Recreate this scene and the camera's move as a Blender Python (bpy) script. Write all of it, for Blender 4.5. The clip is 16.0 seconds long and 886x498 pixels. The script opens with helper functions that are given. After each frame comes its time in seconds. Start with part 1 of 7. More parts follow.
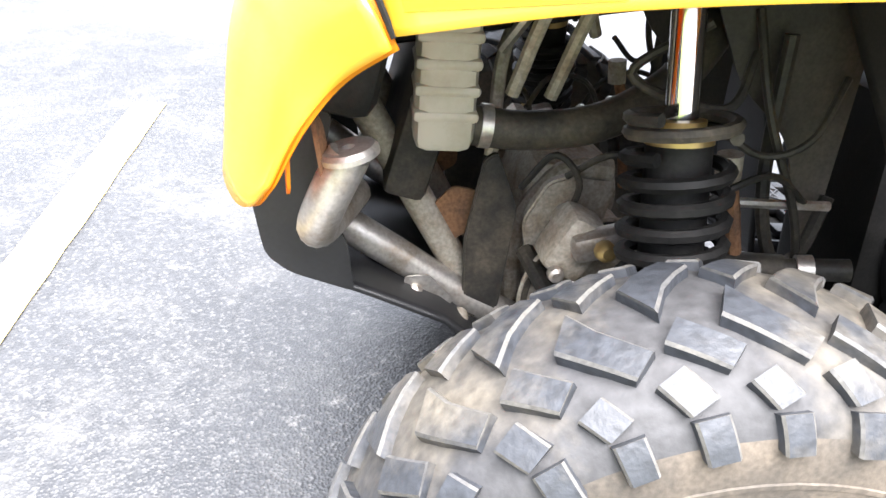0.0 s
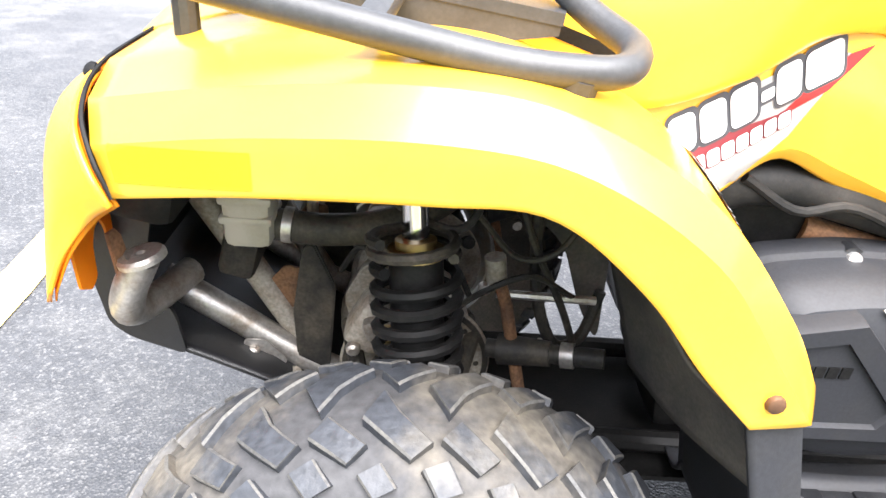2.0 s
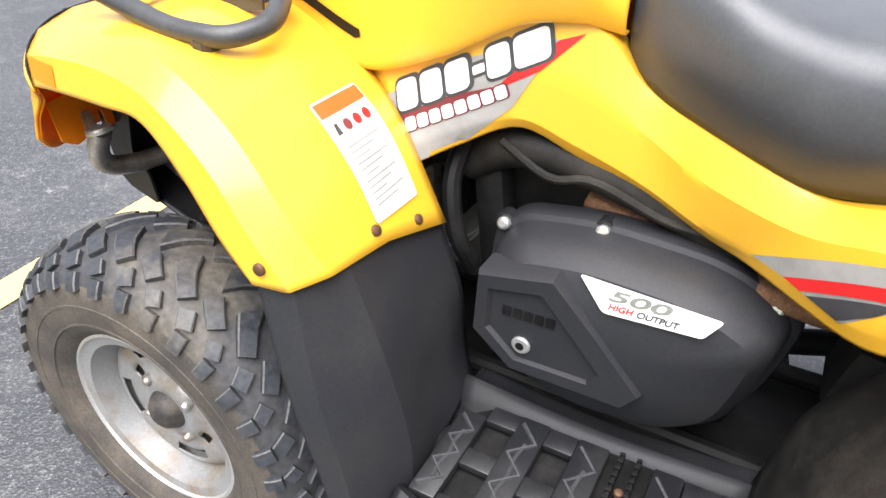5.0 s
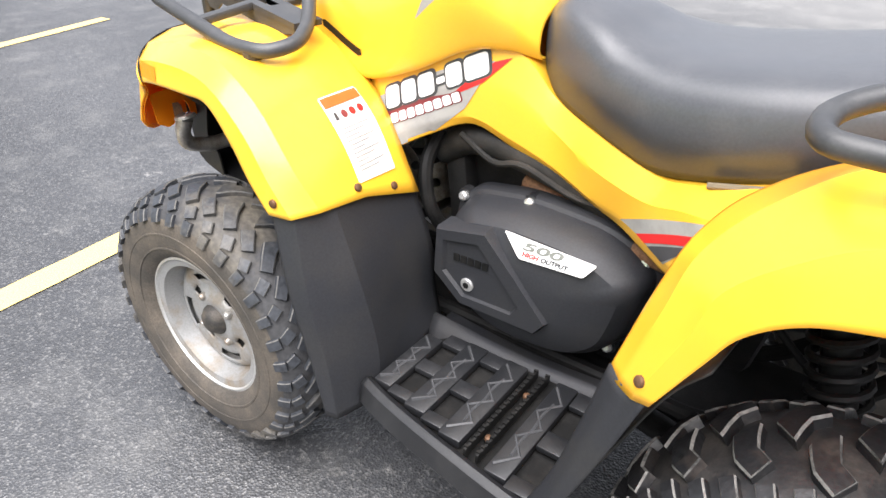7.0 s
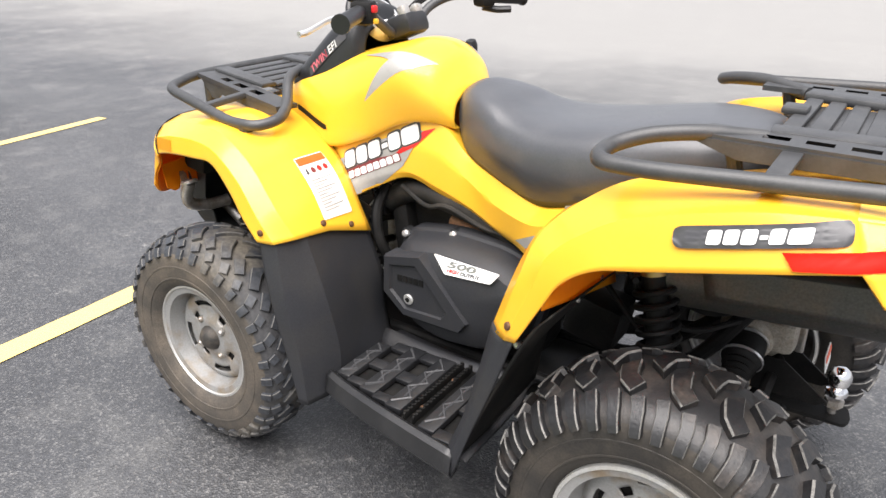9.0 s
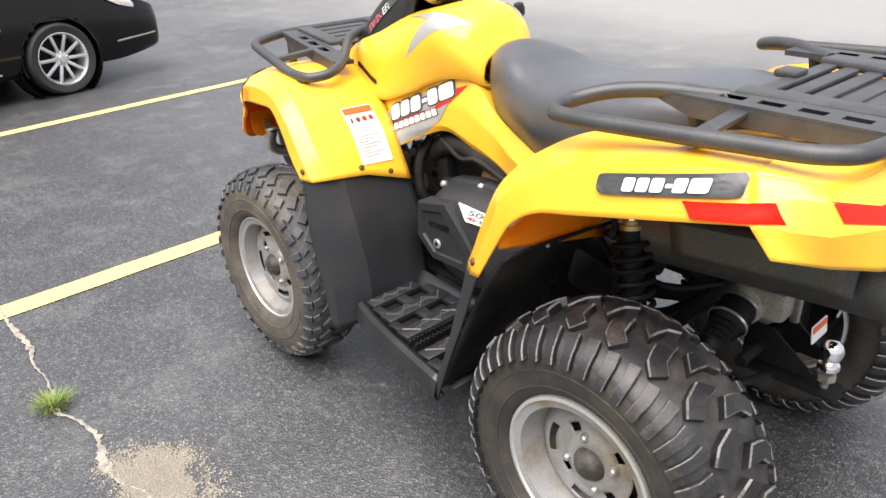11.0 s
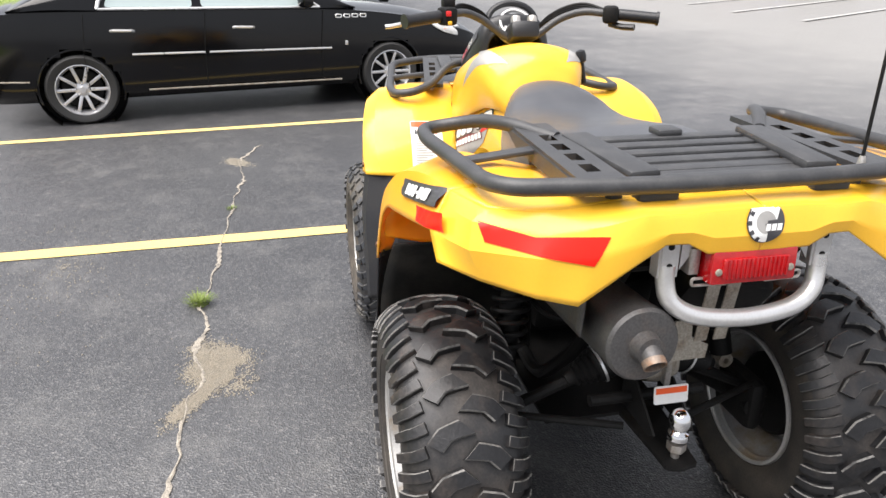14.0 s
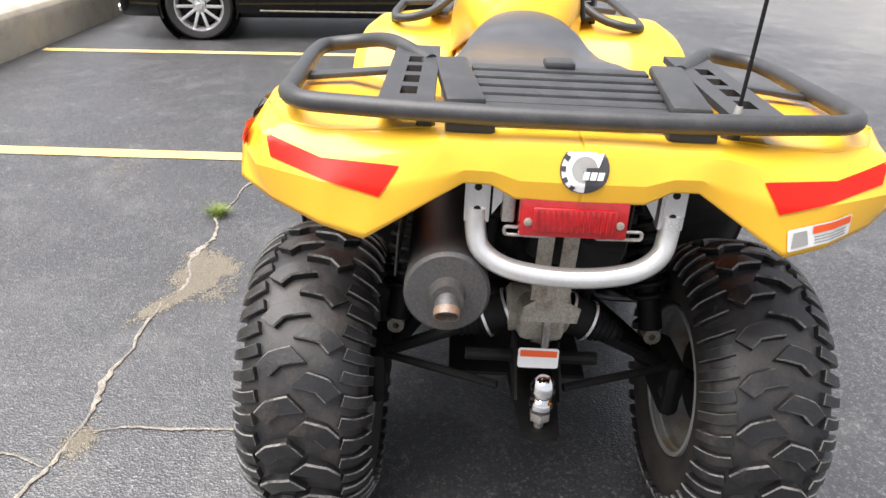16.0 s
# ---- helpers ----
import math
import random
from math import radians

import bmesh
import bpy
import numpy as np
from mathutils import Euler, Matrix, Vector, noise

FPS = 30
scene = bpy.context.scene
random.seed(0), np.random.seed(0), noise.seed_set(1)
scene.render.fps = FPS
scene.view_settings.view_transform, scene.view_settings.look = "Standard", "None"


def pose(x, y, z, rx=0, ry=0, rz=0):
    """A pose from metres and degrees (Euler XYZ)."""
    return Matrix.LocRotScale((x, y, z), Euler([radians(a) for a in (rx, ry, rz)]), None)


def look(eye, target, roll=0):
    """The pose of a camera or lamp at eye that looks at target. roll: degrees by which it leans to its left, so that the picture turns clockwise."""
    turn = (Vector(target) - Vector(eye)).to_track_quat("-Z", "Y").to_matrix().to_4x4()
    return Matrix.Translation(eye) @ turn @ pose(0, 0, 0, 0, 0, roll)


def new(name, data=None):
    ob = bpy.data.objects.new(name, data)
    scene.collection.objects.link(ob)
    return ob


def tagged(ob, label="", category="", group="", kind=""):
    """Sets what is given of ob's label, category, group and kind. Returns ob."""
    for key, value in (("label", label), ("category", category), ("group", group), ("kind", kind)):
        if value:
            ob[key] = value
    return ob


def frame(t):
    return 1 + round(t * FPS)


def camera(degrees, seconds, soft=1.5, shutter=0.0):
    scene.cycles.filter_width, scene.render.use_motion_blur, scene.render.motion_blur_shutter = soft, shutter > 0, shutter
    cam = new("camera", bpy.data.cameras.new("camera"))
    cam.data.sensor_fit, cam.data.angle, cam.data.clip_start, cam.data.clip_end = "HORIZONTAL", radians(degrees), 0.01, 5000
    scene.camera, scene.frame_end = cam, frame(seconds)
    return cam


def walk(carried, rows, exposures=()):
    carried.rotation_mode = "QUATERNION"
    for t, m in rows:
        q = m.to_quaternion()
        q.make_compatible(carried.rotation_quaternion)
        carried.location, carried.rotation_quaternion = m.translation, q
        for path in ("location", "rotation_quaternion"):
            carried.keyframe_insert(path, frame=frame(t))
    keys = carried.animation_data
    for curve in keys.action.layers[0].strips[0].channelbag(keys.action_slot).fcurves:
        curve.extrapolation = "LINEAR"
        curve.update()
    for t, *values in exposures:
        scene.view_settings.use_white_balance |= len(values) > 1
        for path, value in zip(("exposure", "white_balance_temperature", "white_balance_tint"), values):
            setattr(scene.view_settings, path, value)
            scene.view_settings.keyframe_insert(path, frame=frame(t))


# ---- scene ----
cam = camera(64.2, 16.0)
PATH = [
    (0, (-0.928, -0.876, 0.91), (-0.719, 0.868, -0.046), 4.2),
    (0.5, (-0.88, -0.981, 0.952), (-0.693, 0.754, -0.025), 2.9),
    (1, (-0.82, -1.085, 1.018), (-0.68, 0.669, 0.067), 1.7),
    (1.5, (-0.745, -1.03, 1.058), (-0.563, 0.755, 0.175), 2.9),
    (2, (-0.639, -0.964, 1.087), (-0.581, 0.787, 0.123), 4.3),
    (2.5, (-0.559, -0.938, 1.082), (-0.7, 0.803, 0.108), 1.5),
    (3, (-0.388, -0.952, 1.041), (-0.963, 0.668, 0.018), -1.7),
    (3.4, (-0.238, -1.118, 1.139), (-0.927, 0.433, 0.079), -0.8),
    (3.5, (-0.241, -1.14, 1.162), (-0.849, 0.429, 0.08), 0.3),
    (4, (-0.109, -1.116, 1.181), (-0.772, 0.459, 0.142), -0.0),
    (4.5, (0.046, -1.046, 1.206), (-0.695, 0.467, 0.127), -0.3),
    (4.7, (0.093, -1.021, 1.203), (-0.672, 0.462, 0.099), -0.3),
    (6.8, (0.552, -1.216, 1.301), (-0.503, 0.123, 0.254), 0.0),
    (7, (0.555, -1.253, 1.314), (-0.457, 0.121, 0.272), -0.2),
    (7.5, (0.545, -1.284, 1.371), (-0.348, 0.258, 0.464), -4.6),
    (8, (0.598, -1.402, 1.37), (-0.374, 0.116, 0.502), -4.0),
    (8.5, (0.744, -1.546, 1.377), (-0.229, -0.045, 0.483), -1.0),
    (9, (0.911, -1.593, 1.38), (-0.122, -0.082, 0.574), -0.5),
    (9.5, (1.114, -1.589, 1.377), (-0.008, -0.15, 0.559), 1.7),
    (9.7, (1.164, -1.583, 1.382), (0.006, -0.19, 0.535), 0.3),
    (11.8, (1.419, -1.356, 1.364), (-0.074, -0.28, 0.581), -3.8),
    (12, (1.479, -1.314, 1.368), (-0.065, -0.278, 0.63), -4.7),
    (12.5, (1.68, -1.209, 1.367), (0.019, -0.392, 0.609), -1.0),
    (13, (1.812, -1.049, 1.361), (0.11, -0.31, 0.613), 0.6),
    (13.5, (1.897, -0.863, 1.383), (0.12, -0.287, 0.669), -0.8),
    (14, (2.028, -0.751, 1.378), (0.215, -0.369, 0.625), 0.3),
    (14.5, (2.095, -0.627, 1.377), (0.265, -0.317, 0.632), -0.2),
    (15, (2.038, -0.453, 1.38), (0.188, -0.199, 0.663), 2.7),
    (15.5, (2.005, -0.328, 1.37), (0.172, -0.205, 0.58), -1.3),
    (16, (2.014, -0.195, 1.321), (0.225, -0.198, 0.428), 2.6),
]
walk(cam, [(t, look(eye, target, roll)) for t, eye, target, roll in PATH],
     exposures=[(0.0, 2.95, 6230, 13), (1.0, 2.56, 6230, 13), (2.5, 2.6, 6230, 13), (3.5, 2.1, 6230, 13), (4.0, 1.95, 6230, 13), (4.5, 1.60, 6230, 13), (7.0, 1.65, 6300, 13), (7.5, 1.78, 6300, 13), (8.0, 1.76, 6300, 13), (8.5, 1.52, 6300, 13), (9.0, 1.38, 6500, 13), (9.5, 1.20, 6500, 13), (12.0, 1.43, 6500, 13), (12.5, 1.24, 6500, 13), (14.5, 1.22, 6500, 13), (15.0, 1.37, 6500, 13), (15.5, 1.29, 6500, 13), (16.0, 1.34, 6500, 13)])

# ---- light: an overcast sky with a wide, weak sun ----
world = bpy.data.worlds.new("sky")
scene.world = world
world.use_nodes = True
wn = world.node_tree
sky = wn.nodes.new("ShaderNodeTexSky")
sky.sky_type = "NISHITA"
sky.sun_disc = False
sky.sun_elevation, sky.sun_rotation = radians(69), radians(153)
sky.dust_density, sky.ozone_density, sky.air_density = 6.0, 1.0, 1.0
cloud = wn.nodes.new("ShaderNodeMix")
cloud.data_type, cloud.blend_type = "RGBA", "MIX"
cloud.inputs["Factor"].default_value = 0.72
cloud.inputs["B"].default_value = (7.6, 7.9, 8.3, 1)
wn.links.new(sky.outputs[0], cloud.inputs["A"])
wn.links.new(cloud.outputs["Result"], wn.nodes["Background"].inputs["Color"])
wn.nodes["Background"].inputs["Strength"].default_value = 0.058
sun = new("sun", bpy.data.lights.new("sun", "SUN"))
sun.data.energy, sun.data.angle, sun.data.color = 3.7, radians(66), (1.0, 0.97, 0.93)
sun.matrix_world = look((1.3, -3.4, 9.0), (0, 0, 0))

# ---- materials ----


def mat(name, color, rough=0.5, metal=0.0, spot=None, amount=0.5, scale=8.0, fine=0.0, fine_scale=220.0, bump=0.0,
        bump_scale=300.0, coat=0.0, threshold=(0.45, 0.65), alpha=1.0, spec=0.5):
    """A surface with a base colour, patches of a second one at one scale, fine grain at another, and relief."""
    m = bpy.data.materials.new(name)
    m.use_nodes = True
    t = m.node_tree
    b = t.nodes["Principled BSDF"]
    b.inputs["Roughness"].default_value, b.inputs["Metallic"].default_value = rough, metal
    b.inputs["Coat Weight"].default_value, b.inputs["Coat Roughness"].default_value = coat, 0.12
    b.inputs["Specular IOR Level"].default_value = spec
    geo = t.nodes.new("ShaderNodeNewGeometry")
    big = t.nodes.new("ShaderNodeTexNoise")
    big.inputs["Scale"].default_value, big.inputs["Detail"].default_value, big.inputs["Roughness"].default_value = scale, 8, 0.65
    t.links.new(geo.outputs["Position"], big.inputs["Vector"])
    ramp = t.nodes.new("ShaderNodeMapRange")
    ramp.inputs["From Min"].default_value, ramp.inputs["From Max"].default_value = threshold
    ramp.inputs["To Max"].default_value = amount
    t.links.new(big.outputs["Fac"], ramp.inputs["Value"])
    mix = t.nodes.new("ShaderNodeMix")
    mix.data_type = "RGBA"
    mix.inputs["A"].default_value = (*color, 1)
    mix.inputs["B"].default_value = (*(spot or color), 1)
    t.links.new(ramp.outputs["Result"], mix.inputs["Factor"])
    out = mix.outputs["Result"]
    small = t.nodes.new("ShaderNodeTexNoise")
    small.inputs["Scale"].default_value, small.inputs["Detail"].default_value = fine_scale, 4
    t.links.new(geo.outputs["Position"], small.inputs["Vector"])
    if fine:
        spread = t.nodes.new("ShaderNodeMapRange")
        spread.inputs["From Min"].default_value, spread.inputs["From Max"].default_value = 0.3, 0.7
        spread.inputs["To Min"].default_value, spread.inputs["To Max"].default_value = 1 - fine, 1 + fine
        t.links.new(small.outputs["Fac"], spread.inputs["Value"])
        mul = t.nodes.new("ShaderNodeVectorMath")
        mul.operation = "SCALE"
        t.links.new(out, mul.inputs[0])
        t.links.new(spread.outputs["Result"], mul.inputs["Scale"])
        out = mul.outputs[0]
    t.links.new(out, b.inputs["Base Color"])
    rr = t.nodes.new("ShaderNodeMapRange")
    rr.inputs["To Min"].default_value, rr.inputs["To Max"].default_value = max(rough - 0.08, 0.02), min(rough + 0.12, 1)
    t.links.new(big.outputs["Fac"], rr.inputs["Value"])
    t.links.new(rr.outputs["Result"], b.inputs["Roughness"])
    if bump:
        rel = t.nodes.new("ShaderNodeTexNoise")
        rel.inputs["Scale"].default_value, rel.inputs["Detail"].default_value = bump_scale, 5
        t.links.new(geo.outputs["Position"], rel.inputs["Vector"])
        bm = t.nodes.new("ShaderNodeBump")
        bm.inputs["Strength"].default_value, bm.inputs["Distance"].default_value = bump, 0.004
        t.links.new(rel.outputs["Fac"], bm.inputs["Height"])
        t.links.new(bm.outputs["Normal"], b.inputs["Normal"])
    if alpha < 1:
        b.inputs["Alpha"].default_value = alpha
    return m


YELLOW = mat("yellow_plastic", (0.92, 0.510, 0.036), 0.33, spot=(0.87, 0.46, 0.018), amount=0.5, scale=3, fine=0.02, bump=0.03, bump_scale=60, coat=0.38)
# orange of light glowing through the yellow plastic, put into the colour
YELLOW_GLOW = mat("yellow_plastic_lit_through", (0.95, 0.42, 0.006), 0.45, spot=(0.6, 0.3, 0.02), amount=0.4, scale=14)


def let_through(m, color, share):
    """Lets part of the light through a thin plastic panel."""
    t = m.node_tree
    out, b = t.nodes["Material Output"], t.nodes["Principled BSDF"]
    tr = t.nodes.new("ShaderNodeBsdfTranslucent")
    tr.inputs["Color"].default_value = (*color, 1)
    mx = t.nodes.new("ShaderNodeMixShader")
    mx.inputs[0].default_value = share
    t.links.new(b.outputs[0], mx.inputs[1])
    t.links.new(tr.outputs[0], mx.inputs[2])
    t.links.new(mx.outputs[0], out.inputs["Surface"])


NOSE_Y = mat("thin_yellow_plastic", (0.94, 0.520, 0.034), 0.33, spot=(0.87, 0.46, 0.017), amount=0.5, scale=3, coat=0.38)
let_through(NOSE_Y, (1.0, 0.47, 0.01), 0.27)
let_through(YELLOW, (1.0, 0.46, 0.01), 0.06)
let_through(YELLOW_GLOW, (1.0, 0.38, 0.0), 0.5)
BLACK = mat("black_plastic", (0.011, 0.0115, 0.013), 0.36, spot=(0.024, 0.024, 0.025), amount=0.6, scale=9, fine=0.2, bump=0.12, bump_scale=900)
SATIN = mat("satin_black_plastic", (0.021, 0.022, 0.0255), 0.52, spot=(0.030, 0.029, 0.028), amount=0.6, scale=7, fine=0.15, bump=0.1, bump_scale=900, spec=0.34)
WORN = mat("scuffed_tread_ridge", (0.048, 0.049, 0.052), 0.45, spot=(0.03, 0.03, 0.032), amount=0.8, scale=30, fine=0.2)
GREYED = mat("greyed_inner_plastic", (0.034, 0.032, 0.030), 0.65, spot=(0.105, 0.092, 0.074), amount=0.7, scale=5, fine=0.2, bump=0.1, bump_scale=400)
DUSTY = mat("dusty_black_plastic", (0.009, 0.009, 0.0085), 0.6, spot=(0.050, 0.044, 0.037), amount=0.6, scale=7, spec=0.3, fine=0.2, bump=0.1, bump_scale=500)
GRIMY = mat("grimy_black_metal", (0.020, 0.019, 0.017), 0.6, spot=(0.095, 0.080, 0.058), amount=0.65, scale=12, fine=0.25, bump=0.12, bump_scale=300, spec=0.4)
SEAT = mat("seat_vinyl", (0.058, 0.061, 0.068), 0.30, spot=(0.072, 0.074, 0.080), amount=0.6, scale=12, fine=0.1, bump=0.12, bump_scale=1400)
RACK = mat("rack_black_coat", (0.035, 0.036, 0.038), 0.42, spot=(0.07, 0.07, 0.07), amount=0.4, scale=20, fine=0.15, bump=0.1, bump_scale=1200)
RUBBER = mat("tyre_rubber", (0.038, 0.038, 0.040), 0.7, spot=(0.135, 0.117, 0.088), amount=0.75, scale=5, fine=0.3, fine_scale=90, bump=0.2, bump_scale=120, threshold=(0.46, 0.66))
TREAD_F = mat("worn_front_tread", (0.030, 0.033, 0.039), 0.5, spot=(0.128, 0.112, 0.086), amount=0.8, scale=5, fine=0.35, fine_scale=100, bump=0.25, bump_scale=130, threshold=(0.50, 0.68))
WALL = mat("tyre_sidewall", (0.050, 0.044, 0.037), 0.75, spot=(0.125, 0.102, 0.078), amount=0.75, scale=12, fine=0.25, bump=0.1, bump_scale=220, threshold=(0.4, 0.7))
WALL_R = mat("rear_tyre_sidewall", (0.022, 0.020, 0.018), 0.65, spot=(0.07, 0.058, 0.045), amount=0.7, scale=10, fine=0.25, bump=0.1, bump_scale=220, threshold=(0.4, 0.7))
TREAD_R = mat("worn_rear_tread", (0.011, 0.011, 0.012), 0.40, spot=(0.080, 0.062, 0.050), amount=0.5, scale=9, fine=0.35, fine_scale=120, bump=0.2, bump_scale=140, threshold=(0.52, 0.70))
EDGE_R = mat("scuffed_tread_edge", (0.16, 0.155, 0.145), 0.6, spot=(0.020, 0.020, 0.020), amount=0.9, scale=18, fine=0.3, threshold=(0.48, 0.62))
EDGE_F = mat("dusty_tread_edge", (0.092, 0.088, 0.080), 0.6, spot=(0.06, 0.06, 0.062), amount=0.9, scale=16, fine=0.3, threshold=(0.45, 0.62))
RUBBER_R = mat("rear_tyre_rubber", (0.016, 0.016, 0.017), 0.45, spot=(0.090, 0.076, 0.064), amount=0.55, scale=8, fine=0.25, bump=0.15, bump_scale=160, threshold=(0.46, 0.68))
LIP = mat("bright_rim_edge", (0.46, 0.46, 0.45), 0.38, metal=0.5, spot=(0.45, 0.42, 0.36), amount=0.6, scale=16, fine=0.1)
RIM = mat("grey_wheel_paint", (0.275, 0.275, 0.27), 0.45, metal=0.25, spot=(0.20, 0.145, 0.085), amount=0.85, scale=10, fine=0.1, bump=0.04)
HUB = mat("dusty_hub_cap", (0.026, 0.024, 0.022), 0.6, spot=(0.11, 0.09, 0.068), amount=0.7, scale=22, fine=0.25, bump=0.15, bump_scale=200)
STEEL = mat("dull_steel", (0.5, 0.48, 0.45), 0.4, metal=0.8, spot=(0.25, 0.19, 0.13), amount=0.7, scale=22, fine=0.15, bump=0.08)
DIRTY = mat("dirty_cast_metal", (0.34, 0.31, 0.26), 0.6, metal=0.2, spot=(0.20, 0.155, 0.11), amount=0.8, scale=26, fine=0.25, bump=0.15)
SILVER = mat("silver_tube", (0.72, 0.72, 0.71), 0.28, metal=0.75, spot=(0.55, 0.53, 0.5), amount=0.4, scale=16, fine=0.04)
BRASS = mat("dull_brass", (0.42, 0.31, 0.13), 0.4, metal=0.8, spot=(0.25, 0.18, 0.09), amount=0.6, scale=40)
CHROME = mat("chrome", (0.8, 0.8, 0.8), 0.08, metal=1.0)
RUST = mat("rusty_steel", (0.23, 0.12, 0.06), 0.75, metal=0.3, spot=(0.12, 0.07, 0.045), amount=0.8, scale=30, fine=0.3, bump=0.15)
DARK = mat("dark_metal", (0.006, 0.006, 0.006), 0.55, spot=(0.016, 0.015, 0.014), amount=0.6, scale=20, spec=0.2, fine=0.3, bump=0.1)
MUFFLER = mat("sooty_muffler_steel", (0.085, 0.083, 0.083), 0.5, metal=0.5, spot=(0.13, 0.10, 0.08), amount=0.6, scale=10, fine=0.2, bump=0.08)
RED = mat("red_reflector", (0.74, 0.014, 0.006), 0.3, spot=(0.62, 0.010, 0.005), amount=0.5, scale=30, coat=0.0, spec=0.25)
LENS = mat("red_lamp_lens", (0.42, 0.006, 0.008), 0.12, spot=(0.22, 0.003, 0.005), amount=0.6, scale=60, coat=0.7)
AMBER = mat("amber_lens", (0.75, 0.22, 0.01), 0.15, spot=(0.5, 0.13, 0.01), amount=0.5, scale=40, coat=0.6)
INSET = mat("deeper_yellow_plastic", (0.78, 0.25, 0.003), 0.4, spot=(0.72, 0.22, 0.003), amount=0.5, scale=4)
PINK = mat("pink_lettering", (0.75, 0.18, 0.22), 0.4)
EMBOSS = mat("embossed_grey", (0.26, 0.26, 0.25), 0.3, metal=0.6, spot=(0.4, 0.4, 0.4), amount=0.5, scale=60)
WHITE = mat("white_sticker", (0.78, 0.78, 0.76), 0.4, spot=(0.7, 0.7, 0.68), amount=0.5, scale=40)
GREYDECAL = mat("grey_decal", (0.34, 0.335, 0.32), 0.4, spot=(0.24, 0.235, 0.225), amount=0.8, scale=12)
DARKDECAL = mat("dark_decal", (0.045, 0.045, 0.05), 0.35, spot=(0.08, 0.08, 0.08), amount=0.5, scale=20)
REDDECAL = mat("red_decal", (0.6, 0.02, 0.02), 0.35)
ORANGE = mat("orange_decal", (0.80, 0.105, 0.02), 0.4)
MAROON = mat("maroon_decal", (0.18, 0.03, 0.035), 0.4)
PLUG = mat("white_reservoir", (0.42, 0.40, 0.33), 0.4, spot=(0.3, 0.27, 0.2), amount=0.6, scale=20)
CARPAINT = mat("black_car_paint", (0.0025, 0.0025, 0.003), 0.10, spot=(0.004, 0.004, 0.005), amount=0.5, scale=4, coat=0.15, spec=0.3)
CARTYRE = mat("car_tyre", (0.02, 0.02, 0.02), 0.65, fine=0.2, bump=0.05)
ALLOY = mat("alloy_wheel", (0.66, 0.66, 0.67), 0.28, metal=0.7, spot=(0.5, 0.5, 0.5), amount=0.4, scale=20)
# pale base paints the sky mirrored in the panes and seen through them
GLASS = mat("sky_pale_car_glass", (0.40, 0.48, 0.48), 0.05, coat=1.0)
HEADLAMP = mat("headlamp_glass", (0.62, 0.62, 0.6), 0.12, spot=(0.3, 0.3, 0.3), amount=0.6, scale=60, coat=0.8)
PAINTLINE = mat("worn_yellow_line_paint", (0.60, 0.45, 0.16), 0.75, spot=(0.26, 0.24, 0.18), amount=0.8, scale=14, fine=0.25, bump=0.3, threshold=(0.58, 0.72))
WHITELINE = mat("worn_white_line_paint", (0.42, 0.42, 0.40), 0.8, spot=(0.16, 0.16, 0.16), amount=0.8, scale=9, fine=0.2)
CONCRETE = mat("concrete_kerb", (0.40, 0.36, 0.29), 0.85, spot=(0.28, 0.25, 0.20), amount=0.8, scale=4, fine=0.2, bump=0.4, bump_scale=90)
CRACKFILL = mat("gritty_crack_filling", (0.27, 0.245, 0.205), 0.95, spot=(0.12, 0.11, 0.095), amount=0.9, scale=22, fine=0.35, fine_scale=200, bump=0.5, bump_scale=200)
SAND = mat("sandy_grit", (0.29, 0.262, 0.212), 0.95, spot=(0.27, 0.25, 0.21), amount=0.7, scale=30, fine=0.35, fine_scale=260, bump=0.5, bump_scale=200)
GRASS = mat("green_grass", (0.15, 0.215, 0.035), 0.7, spot=(0.19, 0.235, 0.06), amount=0.8, scale=5, fine=0.3)
LAWN = mat("lawn_soil", (0.165, 0.225, 0.042), 0.9, spot=(0.20, 0.245, 0.07), amount=0.8, scale=1.5, fine=0.35, fine_scale=60, bump=0.5, bump_scale=60)


